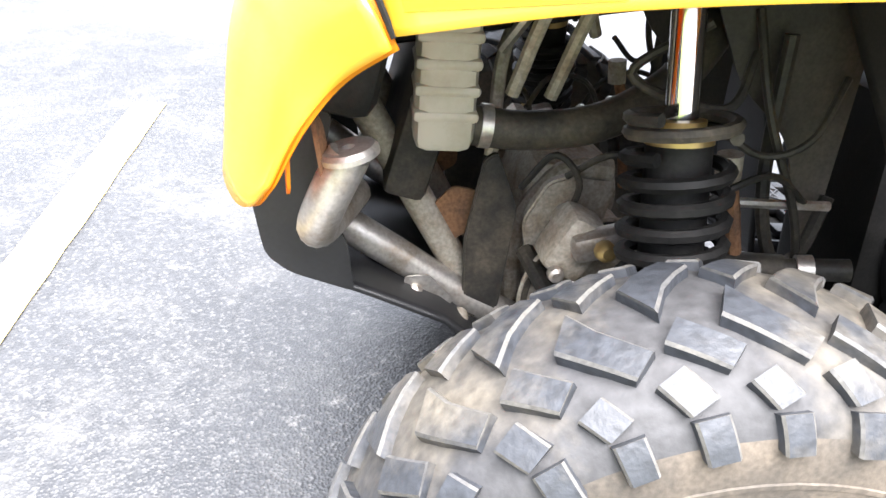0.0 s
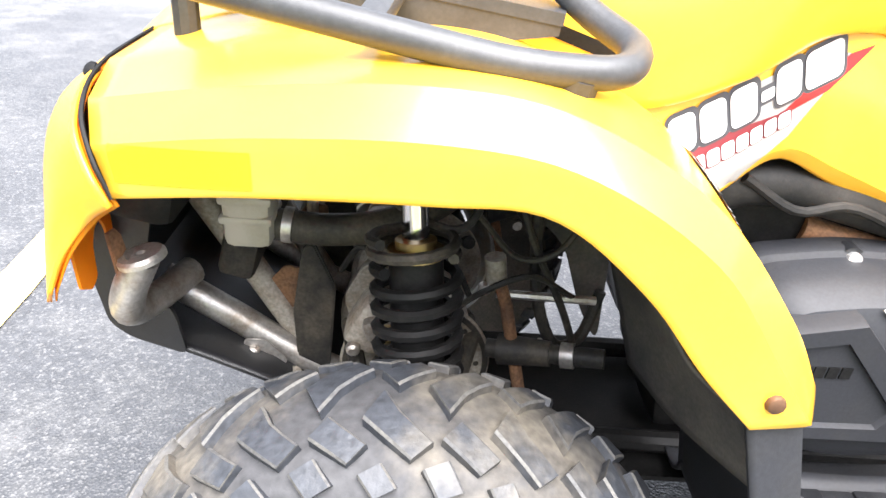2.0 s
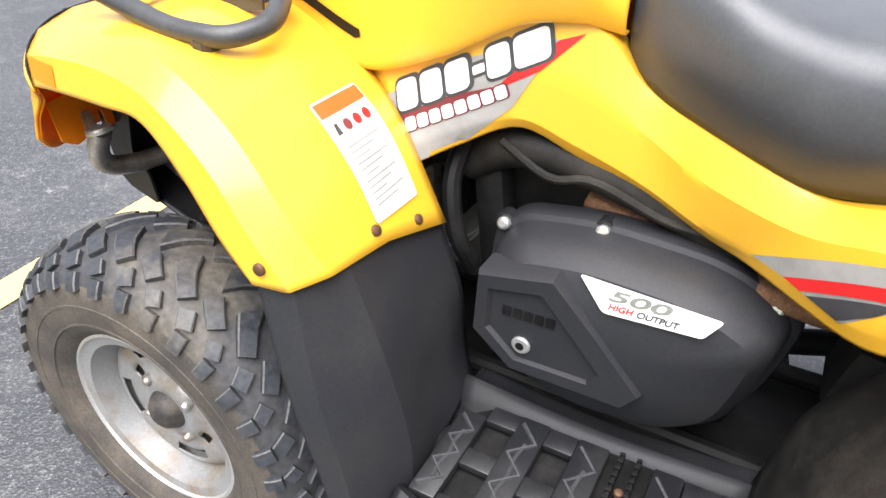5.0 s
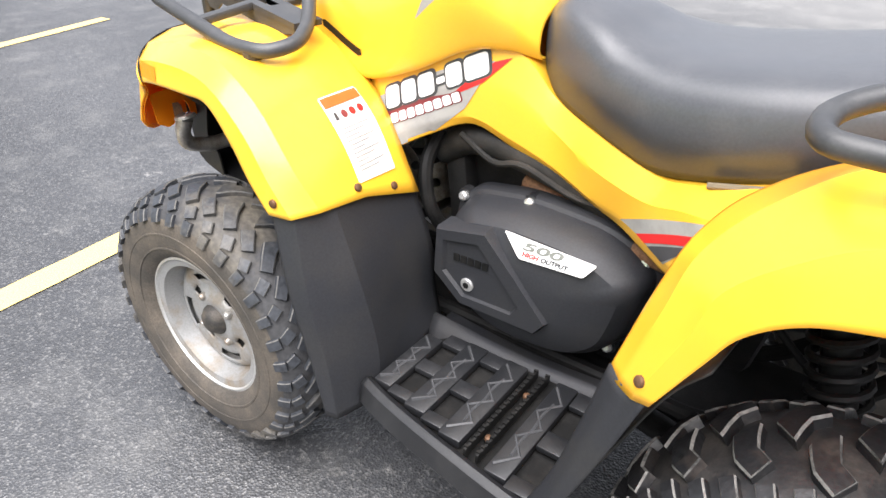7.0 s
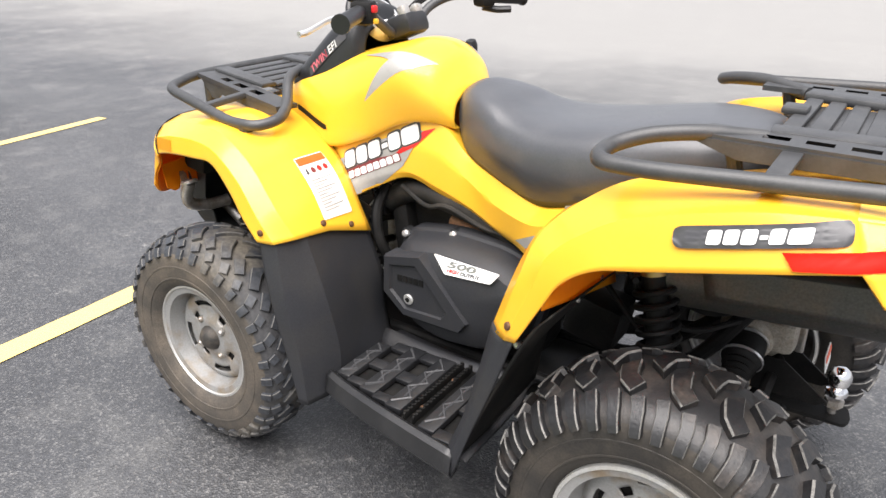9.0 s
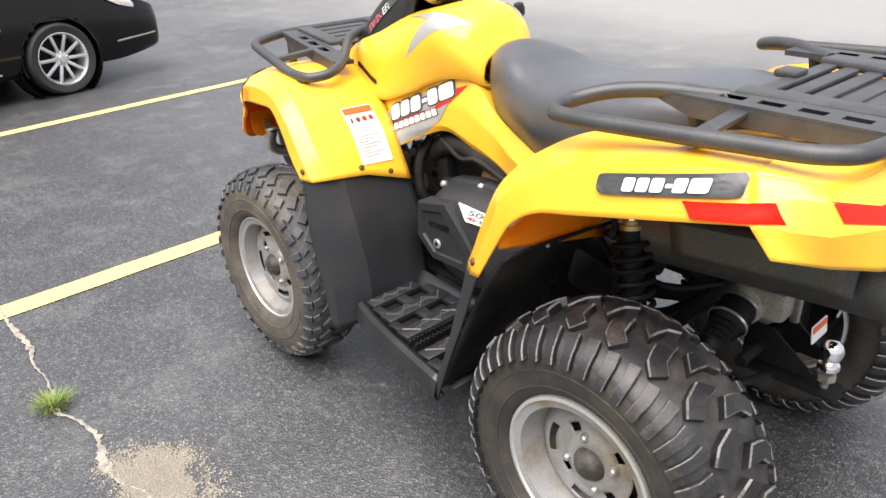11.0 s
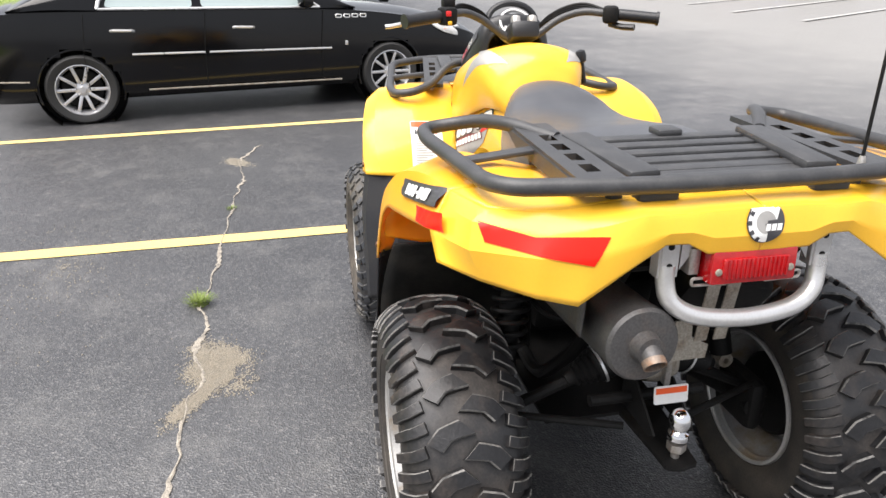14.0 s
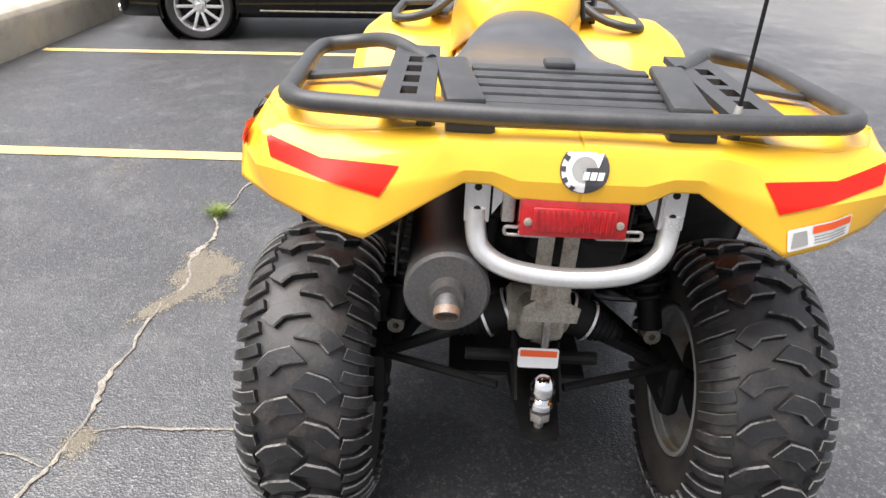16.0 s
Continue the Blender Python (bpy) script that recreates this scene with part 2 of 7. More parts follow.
def asphalt():
    """Worn asphalt: dark binder, pale stones of a few millimetres, faded patches, stains and dust."""
    m = bpy.data.materials.new("asphalt")
    m.use_nodes = True
    t = m.node_tree
    b = t.nodes["Principled BSDF"]
    geo = t.nodes.new("ShaderNodeNewGeometry")

    def noise_node(scale, detail=6, rough=0.6):
        n = t.nodes.new("ShaderNodeTexNoise")
        n.inputs["Scale"].default_value, n.inputs["Detail"].default_value, n.inputs["Roughness"].default_value = scale, detail, rough
        t.links.new(geo.outputs["Position"], n.inputs["Vector"])
        return n.outputs["Fac"]

    def span(src, a, z, lo=0.0, hi=1.0):
        n = t.nodes.new("ShaderNodeMapRange")
        for key, val in (("From Min", a), ("From Max", z), ("To Min", lo), ("To Max", hi)):
            n.inputs[key].default_value = val
        t.links.new(src, n.inputs["Value"])
        return n.outputs["Result"]

    def blend(fac, a, c):
        n = t.nodes.new("ShaderNodeMix")
        n.data_type = "RGBA"
        for key, val in (("A", a), ("B", c)):
            if isinstance(val, tuple):
                n.inputs[key].default_value = (*val, 1)
            else:
                t.links.new(val, n.inputs[key])
        t.links.new(fac, n.inputs["Factor"])
        return n.outputs["Result"]

    base = blend(span(noise_node(0.55, 5), 0.35, 0.68), (0.022, 0.023, 0.026), (0.046, 0.047, 0.050))
    base = blend(span(noise_node(3.5, 8, 0.7), 0.5, 0.8, 0, 0.7), base, (0.13, 0.128, 0.122))
    base = blend(span(noise_node(1.6, 9, 0.72), 0.56, 0.70, 0, 0.6), base, (0.15, 0.148, 0.142))
    base = blend(span(noise_node(2.3, 6, 0.6), 0.30, 0.44, 0.55, 0), base, (0.028, 0.028, 0.030))
    scuff = t.nodes.new("ShaderNodeMath")
    scuff.operation = "MULTIPLY"
    t.links.new(span(noise_node(14, 7, 0.75), 0.60, 0.68), scuff.inputs[0])
    t.links.new(span(noise_node(1.1, 3), 0.5, 0.62, 0, 0.8), scuff.inputs[1])
    base = blend(scuff.outputs[0], base, (0.30, 0.29, 0.275))
    vor = t.nodes.new("ShaderNodeTexVoronoi")
    vor.inputs["Scale"].default_value = 165
    t.links.new(geo.outputs["Position"], vor.inputs["Vector"])
    sep = t.nodes.new("ShaderNodeSeparateColor")
    t.links.new(vor.outputs["Color"], sep.inputs[0])
    stone = span(sep.outputs[0], 0.72, 0.97, 0, 0.36)
    base = blend(stone, base, (0.24, 0.235, 0.225))
    base = blend(span(noise_node(180, 3), 0.5, 0.75, 0, 0.6), base, (0.03, 0.03, 0.032))
    fleck = t.nodes.new("ShaderNodeMath")
    fleck.operation = "MULTIPLY"
    t.links.new(span(noise_node(45, 4, 0.75), 0.62, 0.74, 0, 0.7), fleck.inputs[0])
    t.links.new(span(noise_node(4.0, 4), 0.45, 0.65), fleck.inputs[1])
    base = blend(fleck.outputs[0], base, (0.33, 0.32, 0.30))
    mottle = t.nodes.new("ShaderNodeVectorMath")
    mottle.operation = "SCALE"
    t.links.new(base, mottle.inputs[0])
    t.links.new(span(noise_node(38, 6, 0.7), 0.3, 0.7, 0.50, 1.30), mottle.inputs["Scale"])
    base = mottle.outputs[0]
    axes = t.nodes.new("ShaderNodeSeparateXYZ")
    t.links.new(geo.outputs["Position"], axes.inputs[0])
    ragged = t.nodes.new("ShaderNodeMath")
    ragged.operation = "MULTIPLY_ADD"
    t.links.new(noise_node(0.35, 6), ragged.inputs[0])
    ragged.inputs[1].default_value = 6.0
    t.links.new(axes.outputs["Y"], ragged.inputs[2])
    # older, paler stretch of lot, far-off sheen put into its colour; drifts of dust
    drift = t.nodes.new("ShaderNodeMath")
    drift.operation = "MULTIPLY"
    t.links.new(span(noise_node(1.9, 9, 0.78), 0.50, 0.70, 0, 0.42), drift.inputs[0])
    t.links.new(span(axes.outputs["Y"], 0.5, 4.0), drift.inputs[1])
    base = blend(drift.outputs[0], base, (0.22, 0.214, 0.20))
    base = blend(span(ragged.outputs[0], 6.0, 11.0, 0, 0.75), base, (0.245, 0.236, 0.22))
    t.links.new(base, b.inputs["Base Color"])
    b.inputs["Roughness"].default_value = 0.43
    b.inputs["Specular IOR Level"].default_value = 1.0
    bump = t.nodes.new("ShaderNodeBump")
    bump.inputs["Strength"].default_value, bump.inputs["Distance"].default_value = 0.6, 0.003
    t.links.new(vor.outputs["Distance"], bump.inputs["Height"])
    t.links.new(bump.outputs["Normal"], b.inputs["Normal"])
    return m


ASPHALT = asphalt()

# ---- builders ----


def part(name, bm, material, parent=None, label="", smooth=35, thick=0.0, bevel=0.0):
    """Links a bmesh as one mesh object under a thing or part."""
    bmesh.ops.recalc_face_normals(bm, faces=bm.faces)
    me = bpy.data.meshes.new(name)
    for f in bm.faces:
        f.smooth = smooth > 0
    if 0 < smooth < 180:
        lim = radians(smooth)
        for e in bm.edges:
            if len(e.link_faces) == 2 and e.calc_face_angle(0) > lim:
                e.smooth = False
    bm.to_mesh(me)
    bm.free()
    me.materials.append(material)
    ob = new(name, me)
    if parent:
        ob.parent = parent
    if label:
        ob["label"] = label
    if thick:
        md = ob.modifiers.new("thickness", "SOLIDIFY")
        md.thickness, md.offset = thick, 0.0
    if bevel:
        md = ob.modifiers.new("edge", "BEVEL")
        md.width, md.segments, md.limit_method = bevel, 2, "ANGLE"
    return ob


def thing(name, label, category, at=(0, 0, 0), group="", kind=""):
    return tagged_at(new(name), label, category, at, group, kind)


def tagged_at(ob, label, category, at, group, kind):
    ob.location = at
    return tagged(ob, label, category, group, kind)


def catmull(pts, n):
    """n points along a smooth curve through pts."""
    p = np.array(pts, float)
    if len(p) == 2:
        return [p[0] + (p[1] - p[0]) * i / (n - 1) for i in range(n)]
    q = np.vstack([2 * p[0] - p[1], p, 2 * p[-1] - p[-2]])
    out = []
    for i in range(n):
        u = i / (n - 1) * (len(p) - 1)
        k = min(int(u), len(p) - 2)
        f = u - k
        a, b, c, d = q[k:k + 4]
        out.append(0.5 * (2 * b + (c - a) * f + (2 * a - 5 * b + 4 * c - d) * f * f + (3 * b - a - 3 * c + d) * f ** 3))
    return out


def straight(pts, n):
    """n points along the polyline through pts, with its corners slightly eased."""
    p = np.array(pts, float)
    soft = np.array(catmull(pts, n))
    hard = []
    for i in range(n):
        u = i / (n - 1) * (len(p) - 1)
        k = min(int(u), len(p) - 2)
        hard.append(p[k] + (p[k + 1] - p[k]) * (u - k))
    return list(0.93 * np.array(hard) + 0.07 * soft)


def loft(rows, nu=24, nv=24, flip=False, hard_u=False, hard_v=False):
    """A smooth sheet through rows of points; flip mirrors it to the other side."""
    s = -1 if flip else 1
    a = [(straight if hard_v else catmull)(r, nv) for r in rows]
    cols = [(straight if hard_u else catmull)([r[j] for r in a], nu) for j in range(nv)]
    bm = bmesh.new()
    grid = [[bm.verts.new((c[0], c[1] * s, c[2])) for c in col] for col in cols]
    for j in range(nv - 1):
        for i in range(nu - 1):
            bm.faces.new((grid[j][i], grid[j][i + 1], grid[j + 1][i + 1], grid[j + 1][i]))
    bmesh.ops.remove_doubles(bm, verts=bm.verts, dist=1e-5)
    return bm


def fillet(pts, r, closed=False, n=5):
    """A polyline with its corners rounded."""
    p = [Vector(q) for q in pts]
    out = []
    for i, q in enumerate(p):
        if not closed and i in (0, len(p) - 1):
            out.append(q)
            continue
        a, b = p[i - 1] - q, p[(i + 1) % len(p)] - q
        d = min(r, a.length * 0.45, b.length * 0.45)
        a, b = q + a.normalized() * d, q + b.normalized() * d
        for k in range(n + 1):
            u = k / n
            out.append(a * (1 - u) ** 2 + q * (2 * u * (1 - u)) + b * u * u)
    return out


def sweep(bm, pts, r, n=10, closed=False, r2=None):
    """A round bar along pts, tapering to r2."""
    p = [Vector(q) for q in pts]
    m = len(p)
    rings = []
    up = None
    for i in range(m):
        a = p[i - 1] if closed or i else p[i]
        b = p[(i + 1) % m] if closed or i < m - 1 else p[i]
        d = (b - a).normalized()
        if up is None:
            up = d.orthogonal().normalized()
        up = (up - d * up.dot(d)).normalized()
        side = d.cross(up)
        rad = r if r2 is None else r + (r2 - r) * i / max(m - 1, 1)
        rings.append([bm.verts.new(p[i] + (up * math.cos(2 * math.pi * k / n) + side * math.sin(2 * math.pi * k / n)) * rad) for k in range(n)])
    for i in range(m if closed else m - 1):
        a, b = rings[i], rings[(i + 1) % m]
        off = 0
        if closed and i == m - 1:
            off = min(range(n), key=lambda o: (a[0].co - b[o].co).length)
        for k in range(n):
            bm.faces.new((a[k], a[(k + 1) % n], b[(k + 1 + off) % n], b[(k + off) % n]))
    if not closed:
        bm.faces.new(rings[0][::-1])
        bm.faces.new(rings[-1])
    return bm


def bar(pts, r, n=10, closed=False, corner=0.0, r2=None):
    return sweep(bmesh.new(), fillet(pts, corner, closed) if corner else pts, r, n, closed, r2)


def block(size, m=Matrix(), bevel=0.0, bm=None, seg=2):
    """A box with rounded edges at the pose m."""
    own = bmesh.new()
    bmesh.ops.create_cube(own, size=1, matrix=Matrix.Diagonal((*size, 1)))
    if bevel:
        bmesh.ops.bevel(own, geom=own.edges[:], offset=min(bevel, min(size) * 0.45), segments=seg, affect="EDGES", profile=0.5)
    own.transform(m)
    if bm is None:
        return own
    return absorb(bm, own)


def absorb(bm, other):
    me = bpy.data.meshes.new("join")
    other.to_mesh(me)
    other.free()
    bm.from_mesh(me)
    bpy.data.meshes.remove(me)
    return bm


def turned(profile, n=40, m=Matrix()):
    """A turned body about its z axis from (radius, height) pairs."""
    bm = bmesh.new()
    rings = [[bm.verts.new((r * math.cos(2 * math.pi * k / n), r * math.sin(2 * math.pi * k / n), z)) for k in range(n)] if r > 1e-6
             else [bm.verts.new((0, 0, z))] for r, z in profile]
    for a, b in zip(rings, rings[1:]):
        for k in range(n):
            q = [a[k % len(a)], a[(k + 1) % len(a)], b[(k + 1) % len(b)], b[k % len(b)]]
            q = list(dict.fromkeys(q))
            if len(q) > 2:
                bm.faces.new(q)
    bm.transform(m)
    return bm


def slab(outline, depth, m=Matrix(), bevel=0.0, corner=0.0):
    """A flat plate: a 2D outline in x and y, extruded by depth along z."""
    pts = [(p[0], p[1]) for p in (fillet([(x, y, 0) for x, y in outline], corner, True) if corner else outline)]
    bm = bmesh.new()
    f = bm.faces.new([bm.verts.new((x, y, 0)) for x, y in pts])
    if depth:
        g = bmesh.ops.extrude_face_region(bm, geom=[f])
        bmesh.ops.translate(bm, verts=[v for v in g["geom"] if isinstance(v, bmesh.types.BMVert)], vec=(0, 0, depth))
        if bevel:
            top = [e for e in bm.edges if all(v.co.z > depth * 0.9 for v in e.verts)]
            bmesh.ops.bevel(bm, geom=top, offset=bevel, segments=2, affect="EDGES")
    bm.transform(m)
    return bm


def basis(o, ex, ey, ez):
    """A pose from an origin and three axes."""
    m = Matrix.Identity(4)
    for i, a in enumerate((ex, ey, ez)):
        m.col[i] = (*a, 0)
    m.translation = o
    return m


def frame3(o, ex, ey):
    """An orthonormal pose at o whose x runs along ex and whose y leans towards ey."""
    x = Vector(ex).normalized()
    z = x.cross(Vector(ey)).normalized()
    return basis(Vector(o), x, z.cross(x), z)


def screw(parent, name, at, out, r=0.009, material=None, h=0.006, label=""):
    """A round or hexagonal head at a place, facing out."""
    z = Vector(out).normalized()
    m = z.to_track_quat("Z", "Y").to_matrix().to_4x4()
    m.translation = at
    bm = turned([(0, h), (r * 0.55, h), (r * 0.9, h * 0.7), (r, h * 0.2), (r, -0.002), (0, -0.002)], 10, m)
    return part(name, bm, material or DARK, parent, label)

# ---- ground ----


def lie(x, y):
    """The lot's height: level near the vehicles, rising gently further off."""
    d = math.hypot(x, y)
    return 0.040 * min(max(0.0, d - 10.0), 60.0)


def ground_sheet():
    bm = bmesh.new()
    axis = [-420, -300, -220, -160, -120, -90, -75, -60, -48, -38, -30, -24, -19, -15, -12, -10, -8, -6, -4, -2]
    axis = axis + [0] + [-a for a in axis[::-1]]
    grid = [[bm.verts.new((x, y, lie(x, y))) for y in axis] for x in axis]
    for i in range(len(axis) - 1):
        for j in range(len(axis) - 1):
            bm.faces.new((grid[i][j], grid[i + 1][j], grid[i + 1][j + 1], grid[i][j + 1]))
    ob = part("ground", bm, ASPHALT)
    tagged(ob, "worn grey asphalt of a parking lot", "ground", kind="structure")


def line(name, a, b, w, material, label):
    """A painted line from a to b on the ground."""
    a, b = Vector((*a, 0)), Vector((*b, 0))
    d = (b - a).normalized()
    n = Vector((-d.y, d.x, 0)) * w / 2
    k = max(2, int((b - a).length / 0.12))
    bm = bmesh.new()
    rows = []
    for i in range(k + 1):
        p = a.lerp(b, i / k)
        j = [random.uniform(-0.004, 0.004) for _ in range(2)]
        rows.append((bm.verts.new((*(p + n * (1 + j[0] * 12))[:2], 0.004)), bm.verts.new((*(p - n * (1 + j[1] * 12))[:2], 0.004))))
    for p, q in zip(rows, rows[1:]):
        bm.faces.new((p[0], q[0], q[1], p[1]))
    tagged(part(name, bm, material), label, "road marking", kind="structure")


ground_sheet()
line("parking_line_1", (-1.53, -3.7), (-1.80, 1.95), 0.12, PAINTLINE, "worn pale yellow painted line on asphalt")
line("parking_line_2", (-4.12, -3.72), (-4.84, 1.7), 0.11, PAINTLINE, "worn pale yellow painted line on asphalt")

# ---- the four-wheeler ----
atv = thing("four_wheeler", "yellow and black four-wheeled all-terrain vehicle parked on asphalt", "all-terrain vehicle")


def tyre_mesh(radius, width, rim_r):
    """A balloon tyre about the y axis, and its surface as a function of two angles."""
    bm = bmesh.new()
    rm, h, hw = (radius + rim_r) / 2 - 0.008, (radius - rim_r) / 2 - 0.006, width / 2
    n, k = 64, 26

    def at(theta, phi, lift=0.0):
        c, s = math.cos(phi), math.sin(phi)
        e = 0.72
        r = rm + (h + lift * max(c, 0.0)) * math.copysign(abs(c) ** e, c)
        y = (hw + lift * abs(s)) * math.copysign(abs(s) ** e, s)
        return Vector((r * math.cos(theta), y, r * math.sin(theta)))

    rings = []
    for i in range(n):
        rings.append([bm.verts.new(at(2 * math.pi * i / n, -2.55 + 5.1 * j / k)) for j in range(k + 1)])
    for i in range(n):
        a, b = rings[i], rings[(i + 1) % n]
        for j in range(k):
            bm.faces.new((a[j], a[j + 1], b[j + 1], b[j]))

    return bm, at


def tread_block(at, pts, half, lift, per=3):
    """A raised block whose middle line runs over the tread through (angle, slope) pairs, half its width in metres to each side."""
    path = []
    for (t0, p0), (t1, p1) in zip(pts, pts[1:]):
        path += [(t0 + (t1 - t0) * i / per, p0 + (p1 - p0) * i / per) for i in range(per)]
    path.append(pts[-1])
    bm = bmesh.new()
    top, rim, low = [], [], []
    last = len(path) - 1
    for i, (t, p) in enumerate(path):
        a, b = path[max(i - 1, 0)], path[min(i + 1, last)]
        du, dv = (b[0] - a[0]) * 0.33, (b[1] - a[1]) * 0.11
        size = math.hypot(du, dv)
        nt, np_ = -dv / size / 0.33, du / size / 0.11
        top.append([bm.verts.new(at(t + k * nt * half * 0.80, p + k * np_ * half * 0.80, lift)) for k in (-1, 1)])
        rim.append([bm.verts.new(at(t + k * nt * half * 0.96, p + k * np_ * half * 0.96, lift * 0.78)) for k in (-1, 1)])
        low.append([bm.verts.new(at(t + k * nt * half * 1.06, p + k * np_ * half * 1.06, -0.006)) for k in (-1, 1)])
    for i in range(last):
        bm.faces.new((top[i][0], top[i][1], top[i + 1][1], top[i + 1][0]))
        for k in (0, 1):
            bm.faces.new((low[i][k], low[i + 1][k], rim[i + 1][k], rim[i][k]))
            bm.faces.new((rim[i][k], rim[i + 1][k], top[i + 1][k], top[i][k])).material_index = 1
    for i in (0, last):
        bm.faces.new((low[i][0], low[i][1], rim[i][1], rim[i][0]))
        bm.faces.new((rim[i][0], rim[i][1], top[i][1], top[i][0])).material_index = 1
    return bm


# middle lines in (share of the pitch, slope across the tread), half width, height
REAR_TREAD = [(((0.10, 0.01), (-0.02, 0.26), (-0.26, 0.42)), 0.0175, 0.019), (((-0.34, 0.58), (-0.42, 0.84), (-0.47, 1.34)), 0.0130, 0.017), (((0.18, 0.54), (0.10, 0.80), (0.04, 1.34)), 0.0125, 0.017)]
FRONT_TREAD = [(((0.04, 0.04), (-0.34, 0.43)), 0.0150, 0.0105), (((-0.45, 0.55), (-0.58, 0.82)), 0.0145, 0.0105), (((-0.60, 0.91), (-0.63, 1.26)), 0.0140, 0.010),
               (((-0.56, 0.20), (-0.86, 0.48)), 0.0145, 0.0105), (((-0.96, 0.62), (-1.08, 0.85)), 0.0135, 0.0105), (((-1.10, 0.94), (-1.12, 1.26)), 0.0130, 0.010)]


def tread(wheel_ob, at, lugs, rear, material):
    """The tread blocks of one tyre: one mesh for each kind, turned round the axle."""
    step = 2 * math.pi / lugs
    for side in (-1, 1):
        for line_pts, half, lift in (REAR_TREAD if rear else FRONT_TREAD):
            off = 0.5 if side > 0 else 0.0
            first = part("tread_block", tread_block(at, [(step * (a + off), side * p) for a, p in line_pts], half, lift), material, wheel_ob, "", 30)
            first.data.materials.append(EDGE_R if rear else EDGE_F)
            for i in range(1, lugs):
                ob = new("tread_block", first.data)
                ob.parent = wheel_ob
                ob.rotation_euler = (0, -step * i, 0)


def disc_mesh(side):
    """The wheel's pressed disc with slots right through it."""
    bm = bmesh.new()
    n = 96
    rad = [0.02, 0.05, 0.060, 0.070, 0.080, 0.090, 0.098, 0.114, 0.126, 0.140, 0.149]
    dep = [0.016, 0.016, 0.013, 0.006, 0.004, 0.004, 0.006, 0.010, 0.006, -0.006, -0.03]
    rings = [[bm.verts.new((r * math.cos(2 * math.pi * k / n), d * side, r * math.sin(2 * math.pi * k / n))) for k in range(n)] for r, d in zip(rad, dep)]
    for j in range(len(rad) - 1):
        for k in range(n):
            ph = (k % 24)
            if j == 6 and 1 <= ph < 12:
                continue
            if j in (3, 4) and 15 <= ph < 20:
                continue
            bm.faces.new((rings[j][k], rings[j][(k + 1) % n], rings[j + 1][(k + 1) % n], rings[j + 1][k]))
    return bm


def wheel(name, x, y, z, radius, width, rear):
    side = -1 if y < 0 else 1
    w = new(name)
    w.parent = atv
    w.location = (x, y, z)
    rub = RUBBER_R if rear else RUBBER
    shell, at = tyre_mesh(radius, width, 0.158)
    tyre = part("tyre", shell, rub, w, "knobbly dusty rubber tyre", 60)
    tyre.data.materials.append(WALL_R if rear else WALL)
    for f in tyre.data.polygons:
        c = f.center
        if math.hypot(c.x, c.z) < radius - 0.052:
            f.material_index = 1
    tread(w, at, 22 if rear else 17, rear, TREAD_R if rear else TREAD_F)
    for rr in (0.205, 0.240):
        ph = min((1.3 + 1.2 * i / 60 for i in range(61)), key=lambda p: abs(math.hypot(at(0, p).x, at(0, p).z) - rr))
        c = at(0, ph)
        yy = abs(c.y) * side
        ringp = [(rr - 0.005, yy - side * 0.004), (rr - 0.002, yy + side * 0.001), (rr + 0.002, yy + side * 0.001), (rr + 0.005, yy - side * 0.004)]
        part("sidewall_ridge", turned(ringp, 64, Matrix.Rotation(radians(-90), 4, "X")), WALL_R if rear else WALL, tyre)
    q = Matrix.Rotation(radians(-90), 4, "X")
    half = (0.42 if rear else 0.36) * width
    prof = [(0.150, -half), (0.172, -half - 0.004), (0.176, -half + 0.006), (0.16, -half + 0.016), (0.148, -half * 0.5), (0.138, 0.0), (0.146, half * 0.55),
            (0.160, half - 0.016), (0.176, half - 0.006), (0.175, half + 0.004), (0.170, half + 0.006), (0.163, half - 0.006), (0.152, half - 0.02), (0.143, half * 0.5), (0.130, 0.0), (0.142, -half * 0.5), (0.150, -half)]
    if side > 0:
        # the inner edge, seen from between the wheels, is a thin lip
        prof[0] = prof[-1] = (0.168, -half + 0.002)
        prof[4], prof[-2] = (0.164, -half * 0.5), (0.158, -half * 0.5)
    rim = part("rim", turned(prof, 64, q), RIM, w, "grey painted steel rim")
    lipr = [(0.1765, half - 0.008), (0.1785, half - 0.001), (0.1765, half + 0.0065), (0.1695, half + 0.008), (0.1665, half + 0.003), (0.170, half - 0.004), (0.1765, half - 0.008)]
    for way in ((side,) if side < 0 else (1, -1)):
        part("rim_edge", turned([(r, h * way) for r, h in lipr], 64, q), LIP, rim, "bright worn rim edge")
    d = part("disc", disc_mesh(side), RIM, w, "pressed steel wheel disc with slots", thick=0.004)
    d.location = (0, side * (0.042 if rear else 0.030), 0)
    cm = Matrix.Rotation(radians(-90 * side), 4, "X")
    part("hub_cap", turned([(0, 0.044), (0.014, 0.043), (0.026, 0.037), (0.036, 0.024), (0.041, 0.008), (0.043, -0.002), (0.043, -0.02)], 24, Matrix.Translation(d.location) @ cm), HUB, w, "dark dusty domed hub cap")
    for i in range(4):
        a = radians(45 + 90 * i)
        c = Vector((0.06 * math.cos(a), d.location[1] + side * 0.012, 0.06 * math.sin(a)))
        screw(w, "lug_nut", c, (0, side, 0), 0.010, STEEL, 0.014)
    part("brake_drum", turned([(0, -0.03), (0.10, -0.03), (0.11, -0.02), (0.11, 0.05), (0, 0.05)], 32, Matrix.Translation((0, -side * 0.02, 0)) @ cm), DARK, w)
    return w


